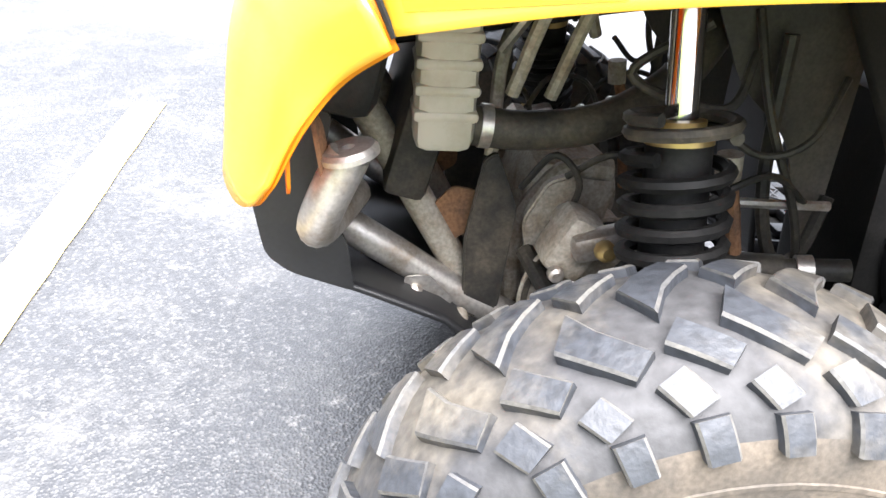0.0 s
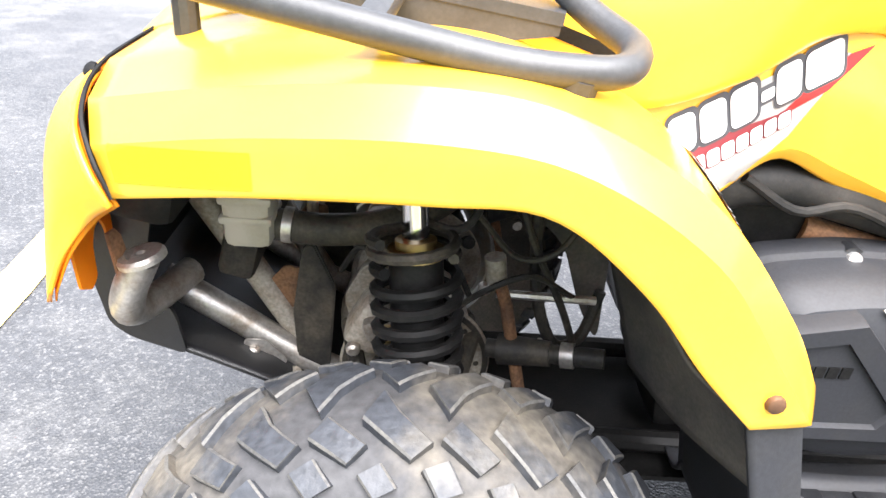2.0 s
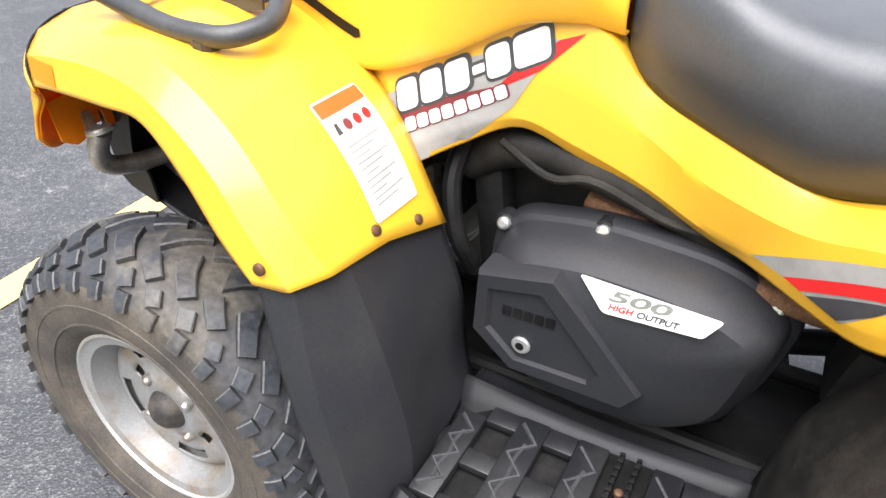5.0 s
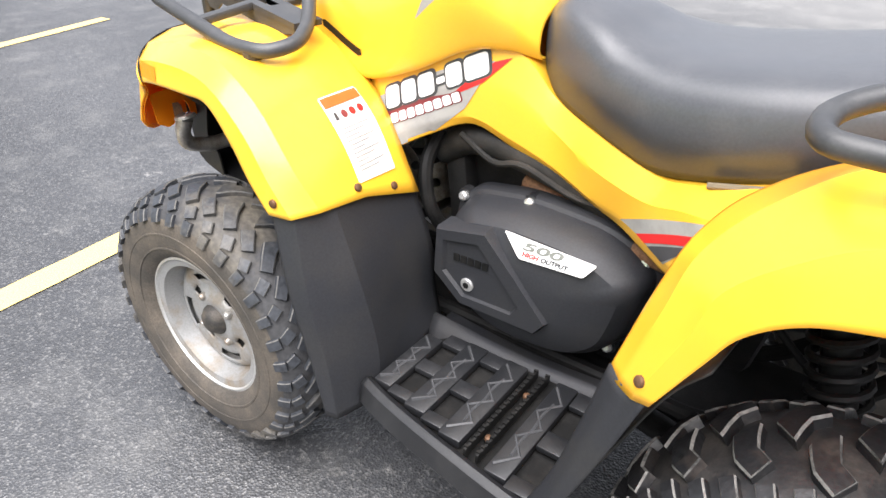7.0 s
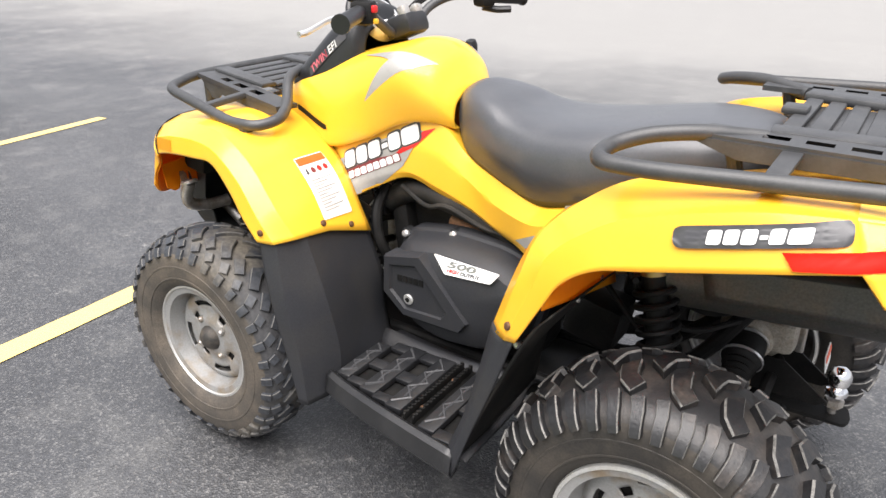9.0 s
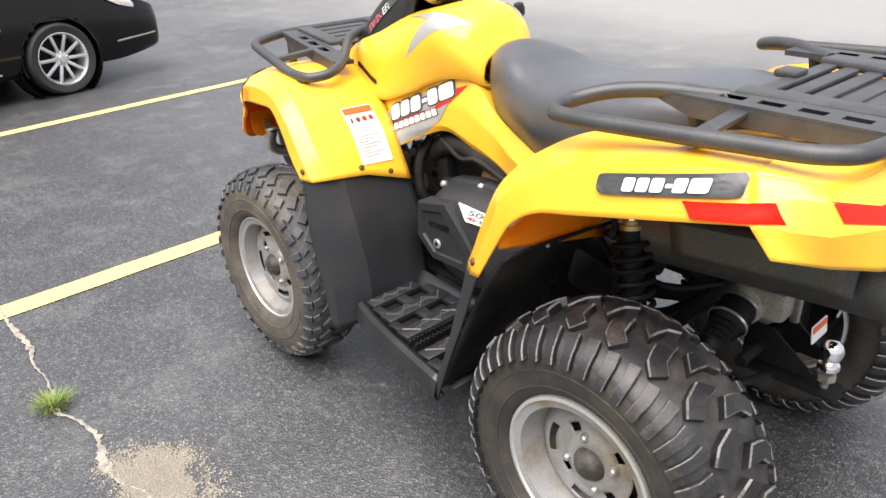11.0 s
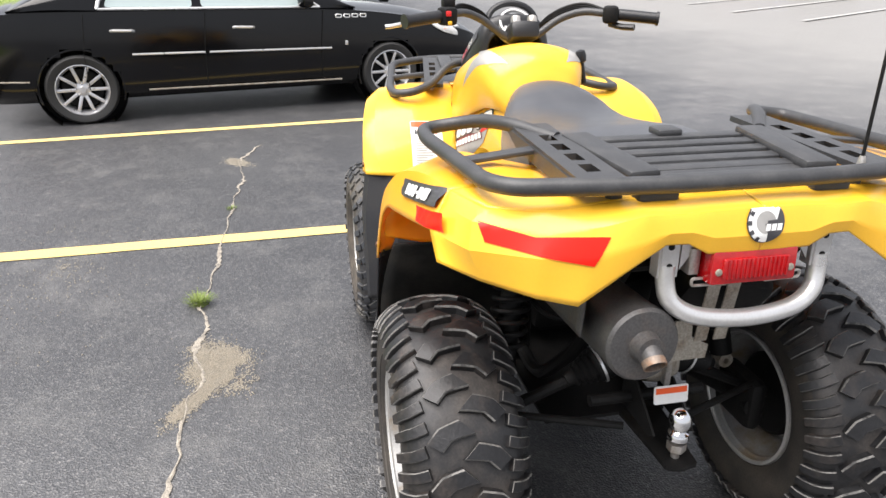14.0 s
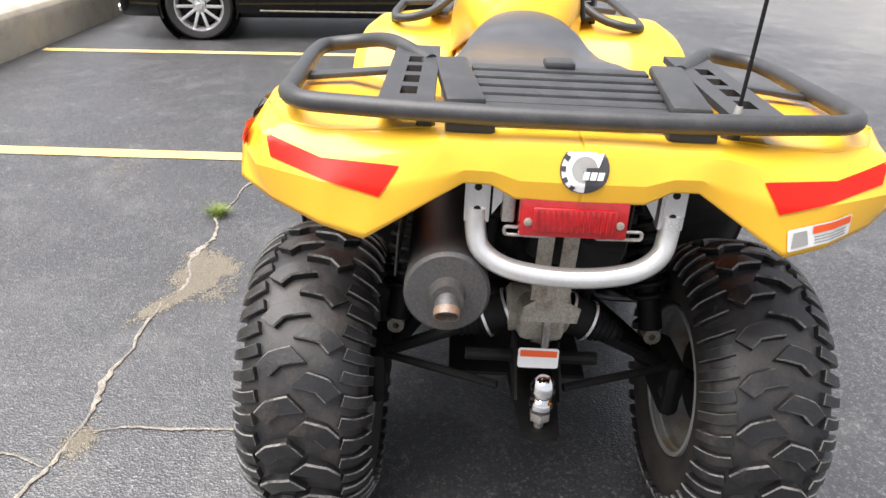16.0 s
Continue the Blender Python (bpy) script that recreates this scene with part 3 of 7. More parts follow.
for s in (-1, 1):
    wheel("front_wheel", -0.6475, s * 0.462, 0.325, 0.331, 0.205, False).rotation_euler = (0, 0.21, 0)
    wheel("rear_wheel", 0.6475, s * 0.462, 0.325, 0.331, 0.252, True).rotation_euler = (0, 0.5, 0)

FENDER_F = [
    [(-0.955, -0.13, 0.895), (-0.955, -0.27, 0.893), (-0.945, -0.345, 0.877), (-0.93, -0.385, 0.85), (-0.912, -0.40, 0.808)],
    [(-0.80, -0.13, 0.93), (-0.80, -0.29, 0.928), (-0.79, -0.395, 0.913), (-0.785, -0.438, 0.885), (-0.785, -0.445, 0.838)],
    [(-0.66, -0.14, 0.937), (-0.66, -0.32, 0.948), (-0.64, -0.44, 0.935), (-0.63, -0.478, 0.905), (-0.635, -0.482, 0.858)],
    [(-0.56, -0.15, 0.918), (-0.55, -0.33, 0.942), (-0.53, -0.46, 0.925), (-0.525, -0.50, 0.896), (-0.545, -0.498, 0.861)],
    [(-0.45, -0.18, 0.872), (-0.44, -0.34, 0.895), (-0.42, -0.48, 0.87), (-0.425, -0.52, 0.842), (-0.470, -0.515, 0.811)],
    [(-0.36, -0.205, 0.80), (-0.345, -0.35, 0.80), (-0.338, -0.490, 0.778), (-0.362, -0.528, 0.765), (-0.416, -0.526, 0.749)],
    [(-0.283, -0.203, 0.637), (-0.285, -0.36, 0.690), (-0.290, -0.478, 0.704), (-0.315, -0.526, 0.702), (-0.367, -0.532, 0.700)],
]
FENDER_R = [
    [(0.302, -0.529, 0.674), (0.325, -0.553, 0.677), (0.35, -0.57, 0.679), (0.375, -0.572, 0.681)],
    [(0.335, -0.49, 0.80), (0.36, -0.535, 0.80), (0.40, -0.565, 0.795), (0.425, -0.569, 0.772)],
    [(0.358, -0.44, 0.865), (0.383, -0.505, 0.878), (0.425, -0.556, 0.865), (0.458, -0.565, 0.825)],
    [(0.40, -0.36, 0.903), (0.44, -0.46, 0.94), (0.485, -0.543, 0.918), (0.515, -0.560, 0.862)],
    [(0.50, -0.25, 0.932), (0.53, -0.40, 0.985), (0.565, -0.528, 0.958), (0.60, -0.555, 0.881)],
    [(0.70, -0.18, 0.972), (0.71, -0.38, 1.01), (0.735, -0.511, 0.997), (0.745, -0.548, 0.913)],
    [(0.86, -0.16, 0.988), (0.865, -0.36, 1.012), (0.872, -0.495, 1.008), (0.895, -0.534, 0.944)],
]
DECK = [
    [(0.858, -0.497, 1.007), (0.912, -0.476, 1.004), (0.957, -0.450, 1.0)],
    [(0.855, -0.36, 1.010), (0.92, -0.36, 1.006), (0.987, -0.36, 1.0)],
    [(0.855, -0.20, 0.996), (0.92, -0.20, 1.0), (0.987, -0.20, 1.01)],
    [(0.855, -0.04, 0.985), (0.92, -0.04, 0.998), (0.987, -0.04, 1.012)],
    [(0.855, 0.0, 0.985), (0.92, 0.0, 0.998), (0.987, 0.0, 1.012)],
]
TAIL = [
    [(0.872, -0.495, 1.008), (0.880, -0.5095, 0.984), (0.895, -0.534, 0.944), (0.932, -0.530, 0.899)],
    [(0.955, -0.452, 1.0), (0.975, -0.480, 0.985), (0.99, -0.488, 0.942), (0.99, -0.465, 0.884)],
    [(0.985, -0.36, 1.0), (1.012, -0.375, 0.968), (1.035, -0.38, 0.935), (1.035, -0.385, 0.866)],
    [(0.985, -0.285, 1.005), (1.030, -0.275, 0.980), (1.047, -0.297, 0.935), (1.052, -0.318, 0.853)],
    [(0.985, -0.20, 1.01), (1.045, -0.205, 1.0), (1.053, -0.212, 0.955), (1.050, -0.235, 0.908)],
    [(0.985, -0.165, 1.01), (1.048, -0.17, 1.0), (1.056, -0.17, 0.972), (1.050, -0.172, 0.95)],
    [(0.985, -0.125, 1.01), (1.048, -0.13, 1.0), (1.058, -0.13, 0.972), (1.052, -0.132, 0.95)],
    [(0.985, -0.09, 1.012), (1.048, -0.09, 1.002), (1.059, -0.09, 0.96), (1.053, -0.095, 0.93)],
    [(0.985, -0.04, 1.012), (1.048, -0.04, 1.003), (1.060, -0.04, 0.96), (1.054, -0.04, 0.928)],
    [(0.985, 0.0, 1.012), (1.048, 0.0, 1.003), (1.060, 0.0, 0.96), (1.054, 0.0, 0.928)],
]
SIDE = [
    [(-0.43, -0.150, 0.895), (-0.425, -0.180, 0.866), (-0.39, -0.194, 0.82), (-0.345, -0.205, 0.755), (-0.333, -0.203, 0.728)],
    [(-0.33, -0.140, 0.90), (-0.325, -0.170, 0.888), (-0.305, -0.180, 0.83), (-0.285, -0.180, 0.780), (-0.278, -0.172, 0.758)],
    [(-0.20, -0.10, 0.95), (-0.20, -0.130, 0.940), (-0.198, -0.142, 0.87), (-0.200, -0.140, 0.805), (-0.201, -0.128, 0.787)],
    [(-0.11, -0.06, 0.94), (-0.108, -0.106, 0.937), (-0.11, -0.126, 0.86), (-0.115, -0.124, 0.775), (-0.115, -0.110, 0.752)],
    [(-0.035, -0.04, 0.855), (-0.03, -0.098, 0.862), (-0.02, -0.120, 0.81), (-0.012, -0.118, 0.735), (-0.01, -0.102, 0.712)],
    [(0.07, -0.06, 0.815), (0.07, -0.128, 0.826), (0.075, -0.146, 0.77), (0.085, -0.134, 0.697), (0.088, -0.116, 0.676)],
    [(0.195, -0.09, 0.780), (0.197, -0.162, 0.793), (0.195, -0.190, 0.755), (0.160, -0.162, 0.690), (0.150, -0.145, 0.668)],
    [(0.27, -0.11, 0.795), (0.275, -0.195, 0.808), (0.280, -0.245, 0.785), (0.278, -0.252, 0.690), (0.282, -0.245, 0.662)],
    [(0.34, -0.13, 0.820), (0.345, -0.212, 0.830), (0.348, -0.300, 0.812), (0.345, -0.345, 0.760), (0.340, -0.350, 0.735)],
    [(0.42, -0.15, 0.845), (0.42, -0.235, 0.856), (0.405, -0.350, 0.850), (0.370, -0.440, 0.822), (0.362, -0.450, 0.81)],
]


def wider(rows, right):
    """The far side's fender, which stands a little further out."""
    return [[(x, y * (1.13 if right else 1.0), z + (0.06 * max(0.0, abs(y) - 0.15) if right else 0.0)) for x, y, z in r] for r in rows]


for s in (False, True):
    part("front_fender", loft(wider(FENDER_F, s), 40, 33, s, False, True), YELLOW, atv, "glossy yellow moulded front fender", 22, 0.005)
    part("rear_fender", loft(FENDER_R, 43, 25, s, False, True), NOSE_Y, atv, "glossy yellow moulded rear fender", 22, 0.005)
    part("tail_panel", loft(TAIL, 64, 22, s, True, True), YELLOW, atv, "yellow tail panel with a pointed lower edge", 24, 0.005)
    part("tail_deck", loft(DECK, 20, 14, s), YELLOW, atv, "yellow deck under the rear rack", 60, 0.005)
    part("side_panel", loft(SIDE, 49, 25, s, False, True), YELLOW, atv, "yellow side panel below the tank and seat", 26, 0.005)


def hull(sections, n=40, k=24):
    """A symmetric shell through half sections (x, [(y, z), ...]) from the lower edge to the top."""
    rows = []
    for x, half in sections:
        left = [(x, y, z) for y, z in half]
        rows.append(left + [(x, -y, z) for y, z in half[-2::-1]])
    return loft(rows, n, k)


TANK = [
    (-0.64, [(-0.138, 0.928), (-0.152, 0.932), (-0.142, 0.965), (-0.08, 1.0), (0, 1.005)]),
    (-0.54, [(-0.154, 0.902), (-0.172, 0.907), (-0.160, 1.0), (-0.097, 1.045), (0, 1.055)]),
    (-0.42, [(-0.182, 0.866), (-0.202, 0.871), (-0.190, 1.0), (-0.122, 1.075), (0, 1.09)]),
    (-0.30, [(-0.172, 0.898), (-0.192, 0.904), (-0.194, 1.03), (-0.137, 1.10), (0, 1.12)]),
    (-0.20, [(-0.134, 0.942), (-0.155, 0.948), (-0.178, 1.04), (-0.146, 1.105), (0, 1.138)]),
    (-0.125, [(-0.108, 0.946), (-0.128, 0.952), (-0.145, 1.015), (-0.112, 1.078), (0, 1.112)]),
    (-0.095, [(-0.088, 0.936), (-0.107, 0.941), (-0.120, 0.985), (-0.092, 1.038), (0, 1.070)]),
    (-0.074, [(-0.068, 0.926), (-0.086, 0.930), (-0.096, 0.96), (-0.076, 1.0), (0, 1.02)]),
]
part("tank_cover", hull(TANK, 48, 49), YELLOW, atv, "rounded yellow tank cover", 40, 0.005)
SEAT_S = [
    (-0.070, [(-0.060, 0.880), (-0.076, 0.955), (-0.060, 1.012), (0, 1.030)]),
    (-0.03, [(-0.090, 0.862), (-0.112, 0.950), (-0.092, 1.025), (0, 1.046)]),
    (0.05, [(-0.116, 0.832), (-0.152, 0.925), (-0.128, 1.008), (0, 1.030)]),
    (0.12, [(-0.132, 0.806), (-0.178, 0.905), (-0.148, 0.984), (0, 1.0)]),
    (0.21, [(-0.158, 0.796), (-0.202, 0.892), (-0.168, 0.974), (0, 0.989)]),
    (0.36, [(-0.192, 0.836), (-0.218, 0.913), (-0.18, 0.988), (0, 1.002)]),
    (0.52, [(-0.18, 0.88), (-0.205, 0.945), (-0.17, 1.012), (0, 1.025)]),
    (0.65, [(-0.16, 0.91), (-0.175, 0.965), (-0.14, 1.01), (0, 1.02)]),
    (0.69, [(-0.12, 0.93), (-0.13, 0.96), (-0.10, 0.985), (0, 0.99)]),
]
part("seat", hull(SEAT_S, 60, 32), SEAT, atv, "long black vinyl saddle seat", 80, 0.004)

# ---- nose, liners and front running gear ----
NOSE = [
    [(-0.975, -0.12, 0.888), (-0.968, -0.28, 0.885), (-0.957, -0.355, 0.862), (-0.932, -0.395, 0.83), (-0.915, -0.402, 0.80)],
    [(-1.02, -0.12, 0.855), (-1.012, -0.265, 0.85), (-0.992, -0.335, 0.825), (-0.97, -0.372, 0.795), (-0.952, -0.376, 0.768)],
    [(-1.055, -0.13, 0.785), (-1.045, -0.25, 0.78), (-1.022, -0.315, 0.755), (-1.0, -0.36, 0.74), (-0.982, -0.376, 0.73)],
    [(-1.07, -0.15, 0.652), (-1.064, -0.24, 0.646), (-1.045, -0.305, 0.646), (-1.025, -0.345, 0.655), (-1.006, -0.372, 0.685)],
]


def shifted(rows, d):
    return [[(x + d[0], y + d[1], z + d[2]) for x, y, z in r] for r in rows]


for s in (False, True):
    part("nose_cap", loft(NOSE, 20, 20, s), NOSE_Y, atv, "yellow nose cap beside the headlamp", 60, 0.005)
    # added sheet whose orange stands for light passing through the cap
    part("nose_glow", loft(shifted(NOSE, (0.005, 0.004, -0.001)), 20, 20, s), YELLOW_GLOW, atv, "sheet inside the nose cap, coloured orange for light coming through", 60, 0.002)
    k = 1 if s else -1
    joint = [tuple((a + b) / 2 for a, b in zip(p, q)) for p, q in zip(NOSE[0], FENDER_F[0])]
    part("panel_joint", bar(catmull([(x, -k * y, z + 0.003) for x, y, z in joint], 24), 0.0024, 6), DARK, atv, "dark joint between nose cap and fender")
    tab = [(-0.350, 0.745), (-0.342, 0.668), (-0.312, 0.650), (-0.290, 0.654), (-0.288, 0.690), (-0.274, 0.706), (-0.252, 0.706), (-0.238, 0.688), (-0.232, 0.658), (-0.216, 0.652), (-0.172, 0.700), (-0.172, 0.745)]
    part("nose_tab", slab(tab, 0.003, frame3((-1.046, 0, 0), (-0.15, -k, 0), (0, 0, 1)), 0, 0.006), YELLOW_GLOW, atv, "inner tab of the nose cap with a round notch, in the same glow orange", 40)
    for p in ((-0.972, 0.342, 0.842), (-0.972, 0.275, 0.884)):
        screw(atv, "fender_screw", (p[0], k * p[1], p[2]), (-0.4, k * 0.5, 0.6), 0.009)
part("hood", loft([[(-0.975, -0.13, 0.89), (-0.98, 0, 0.90), (-0.975, 0.13, 0.89)], [(-0.80, -0.14, 0.93), (-0.80, 0, 0.945), (-0.80, 0.14, 0.93)],
                   [(-0.60, -0.17, 0.95), (-0.60, 0, 0.99), (-0.60, 0.17, 0.95)]], 16, 16), YELLOW, atv, "yellow hood under the front rack", 60, 0.005)
part("headlamp_housing", block((0.11, 0.50, 0.15), pose(-0.965, 0, 0.775, 0, 12, 0), 0.02), DUSTY, atv, "black headlamp housing behind the nose")


def front_bumper():
    prof = [(-0.985, 0.735), (-1.065, 0.725), (-1.062, 0.64), (-1.045, 0.535), (-1.02, 0.512), (-0.94, 0.483), (-0.84, 0.44), (-0.72, 0.33), (-0.60, 0.28)]
    rows = [[(x + 0.008 * (abs(y) / 0.2) ** 3, y, z) for x, z in prof] for y in (-0.2, -0.12, 0.0, 0.12, 0.2)]
    part("skid_cover", loft(rows, 24, 40, False, False, True), BLACK, atv, "black plastic bumper and skid cover", 30, 0.006)
    for k in (-1, 1):
        m = frame3((0, k * 0.205, 0), (1, 0, 0), (0, 0, 1))
        out = [(-1.058, 0.715), (-1.054, 0.635), (-1.037, 0.535), (-1.012, 0.514), (-0.942, 0.49), (-0.952, 0.555), (-0.985, 0.60), (-0.965, 0.69), (-0.98, 0.70)]
        part("bumper_cheek", slab(out, 0.006, m, 0, 0.012), BLACK, atv, "", 30)
        # loop-shaped hook with a drilled flat end
        pts = [(-0.945, k * 0.15, 0.585), (-0.968, k * 0.215, 0.582), (-0.977, k * 0.272, 0.60), (-0.966, k * 0.292, 0.638), (-0.946, k * 0.29, 0.682)]
        hook = part("hook", bar(catmull(pts, 20), 0.0195, 14), STEEL, atv, "bent steel tube hook with a flat drilled end")
        t = Matrix.Translation((-0.946, k * 0.29, 0.683)) @ Matrix.Rotation(radians(-14), 4, "Y")
        part("end_plate", turned([(0.006, 0.006), (0.024, 0.006), (0.027, 0.002), (0.027, -0.003), (0.006, -0.003), (0.006, 0.006)], 24, t), STEEL, hook)
        part("tab", slab([(-0.012, 0), (0.012, 0), (0.012, 0.04), (0.006, 0.05), (-0.008, 0.05)], 0.004, frame3((-0.968, k * 0.292, 0.665), (0.2, -0.9 * k, 0), (-0.2, 0, 1)), 0.001), RUST, hook, "rusty steel tab")
        part("frame_tube", bar([(-0.995, k * 0.125, 0.557), (-0.90, k * 0.12, 0.492), (-0.81, k * 0.12, 0.43), (-0.55, k * 0.12, 0.30)], 0.021, 14), STEEL, atv, "dirty grey steel frame tube")
        part("frame_tube", bar([(-0.955, k * 0.10, 0.70), (-0.908, k * 0.10, 0.62), (-0.80, k * 0.10, 0.435)], 0.019, 14), DIRTY, atv, "dirty grey steel frame tube")
        clip = slab([(0, 0), (0.05, -0.03), (0.062, -0.012), (0.03, 0.022), (0.0, 0.02)], 0.003, frame3((-0.885, k * 0.145, 0.452), (1, 0, 0), (0, 0, 1)), 0.0, 0.006)
        part("bracket", clip, STEEL, atv, "small steel bracket on the frame tube")
        screw(atv, "bolt", (-0.872, k * 0.146, 0.452), (0, k, 0), 0.011, STEEL, 0.012)
        screw(atv, "bolt", (-0.815, k * 0.146, 0.415), (0, k, 0), 0.012, DIRTY, 0.014)
        up = slab([(-0.81, 0.40), (-0.765, 0.42), (-0.755, 0.56), (-0.785, 0.63), (-0.80, 0.62), (-0.815, 0.52)], 0.008, frame3((0, k * 0.13, 0), (1, 0, 0), (0, 0, 1)), 0.002, 0.01)
        part("mount_plate", up, GRIMY, atv, "dark steel suspension mounting plate")
        part("gusset", slab([(-0.86, 0.54), (-0.83, 0.50), (-0.80, 0.52), (-0.80, 0.57), (-0.83, 0.575)], 0.004, frame3((0, k * 0.105, 0), (1, 0, 0), (0, 0, 1)), 0, 0.008), RUST, atv)


front_bumper()


def coil(axis_a, axis_b, r, wire, turns, n=16):
    a, b = Vector(axis_a), Vector(axis_b)
    z = (b - a).normalized()
    x = z.orthogonal().normalized()
    y = z.cross(x)
    steps = int(turns * n)
    return bar([a.lerp(b, i / steps) + (x * math.cos(2 * math.pi * i / n) + y * math.sin(2 * math.pi * i / n)) * r for i in range(steps + 1)], wire, 7)


def shock(top, low, r, spring_a, spring_b, turns, rod=0.013):
    """A coil-over shock absorber as one part with its own pieces."""
    a, b = Vector(top), Vector(low)
    p = lambda u: a.lerp(b, u)
    sh = new("shock_absorber")
    sh.parent = atv
    part("rod", bar([p(0), p(spring_a + 0.1)], rod, 14), CHROME, sh, "bright chrome shock rod")
    part("body", bar([p(spring_a - 0.02), p(0.97)], r * 0.66, 18), DARK, sh, "black shock body")
    part("collar", bar([p(spring_a - 0.040), p(spring_a - 0.018)], r * 0.68, 18), BRASS, sh, "steel adjuster collar")
    part("collar", bar([p(spring_a - 0.060), p(spring_a - 0.040)], r * 0.5, 18), BRASS, sh)
    part("spring", coil(p(spring_a), p(spring_b), r, 0.0072, turns), DARK, sh, "black coil spring")
    part("lower_eye", turned([(0.008, -0.02), (0.02, -0.02), (0.02, 0.02), (0.008, 0.02), (0.008, -0.02)], 18, Matrix.Translation(b) @ Matrix.Rotation(radians(90), 4, "Y")), DIRTY, sh)
    return sh


def front_gear(k):
    """Running gear on one side of the front axle."""
    shock((-0.662, k * 0.235, 0.93), (-0.627, k * 0.33, 0.44), 0.047, 0.49, 0.84, 7.5, 0.0155)
    part("spring_ring", coil((-0.650, k * 0.285, 0.728), (-0.648, k * 0.289, 0.706), 0.047, 0.0066, 1.7), GRIMY, atv, "loose upper coil of the shock spring")
    for dx in (-0.10, 0.10):
        part("control_arm", bar([(-0.6475 + dx, k * 0.11, 0.35), (-0.6475 + dx * 0.3, k * 0.37, 0.27)], 0.014, 10), GRIMY, atv, "black tubular suspension arm")
        part("control_arm", bar([(-0.6475 + dx * 0.9, k * 0.13, 0.50), (-0.6475 + dx * 0.25, k * 0.36, 0.43)], 0.012, 10), GRIMY, atv, "black tubular suspension arm")
    part("drive_shaft", bar([(-0.65, k * 0.07, 0.40), (-0.6475, k * 0.40, 0.325)], 0.014, 12), GRIMY, atv)
    rings = [(0.0, 0.052)]
    for i in range(5):
        rings += [(0.012 + i * 0.016, 0.053 - i * 0.006), (0.02 + i * 0.016, 0.044 - i * 0.006)]
    prof = [(0, 0.0)] + [(r, h) for h, r in rings] + [(0.015, 0.095), (0, 0.095)]
    m = Vector((0, k, -0.22)).to_track_quat("Z", "Y").to_matrix().to_4x4()
    m.translation = (-0.65, k * 0.085, 0.40)
    part("boot", turned(prof, 22, m), GRIMY, atv, "black ribbed rubber drive boot")
    part("boot_clamp", turned([(0.054, -0.004), (0.057, -0.004), (0.057, 0.006), (0.054, 0.006), (0.054, -0.004)], 22, m), SILVER, atv)
    part("tie_rod", bar([(-0.546, k * 0.20, 0.645), (-0.527, k * 0.20, 0.59), (-0.492, k * 0.22, 0.44)], 0.0085, 10), RUST, atv, "rusty steel link rod")
    part("rod_end", bar([(-0.548, k * 0.20, 0.66), (-0.543, k * 0.20, 0.625)], 0.014, 12), DIRTY, atv)
    part("knuckle", block((0.06, 0.05, 0.20), pose(-0.6475, k * 0.375, 0.35), 0.015), DIRTY, atv, "dirty cast steering knuckle")
    for pts, r in (([(-0.50, k * 0.17, 0.78), (-0.49, k * 0.18, 0.62), (-0.46, k * 0.19, 0.53), (-0.42, k * 0.18, 0.53), (-0.40, k * 0.17, 0.60)], 0.008),
                   ([(-0.53, k * 0.15, 0.80), (-0.51, k * 0.19, 0.70), (-0.455, k * 0.20, 0.59), (-0.42, k * 0.19, 0.50)], 0.005),
                   ([(-0.62, k * 0.24, 0.80), (-0.68, k * 0.22, 0.745), (-0.60, k * 0.26, 0.725), (-0.56, k * 0.22, 0.77)], 0.005)):
        part("brake_hose", bar(catmull(pts, 22), r, 8), GRIMY, atv, "black rubber hose")
    part("clip", bar([(-0.54, k * 0.19, 0.60), (-0.41, k * 0.19, 0.597)], 0.006, 8), STEEL, atv)
    # splash panel behind the wheel
    rows = [[(-0.47, k * 0.15, 0.86), (-0.47, k * 0.32, 0.86), (-0.46, k * 0.46, 0.83)], [(-0.44, k * 0.20, 0.77), (-0.43, k * 0.35, 0.76), (-0.42, k * 0.50, 0.745)],
            [(-0.41, k * 0.27, 0.66), (-0.375, k * 0.38, 0.66), (-0.345, k * 0.51, 0.675)], [(-0.385, k * 0.29, 0.575), (-0.355, k * 0.39, 0.575), (-0.315, k * 0.515, 0.60)]]
    part("inner_fender", loft(rows, 22, 16), GREYED, atv, "dusty black inner fender behind the front wheel", 50, 0.004)
    panel = slab([(-0.62, 0.885), (-0.40, 0.875), (-0.385, 0.50), (-0.42, 0.56), (-0.455, 0.66), (-0.53, 0.72)], 0.004, frame3((0, k * 0.145, 0), (1, 0, 0), (0, 0, 1)), 0, 0.03)
    part("inner_panel", panel, GREYED, atv, "dusty black inner panel above the suspension")
    # dark sheet under the yellow fender, drawn for the shade below it
    rows = [[(-0.90, k * 0.12, 0.86), (-0.90, k * 0.34, 0.84)], [(-0.70, k * 0.10, 0.90), (-0.70, k * 0.40, 0.885)], [(-0.47, k * 0.12, 0.885), (-0.47, k * 0.44, 0.865)]]
    part("fender_shade", loft(rows, 16, 12), GREYED, atv, "dark sheet standing in for the shaded underside of the fender", 50, 0.003)


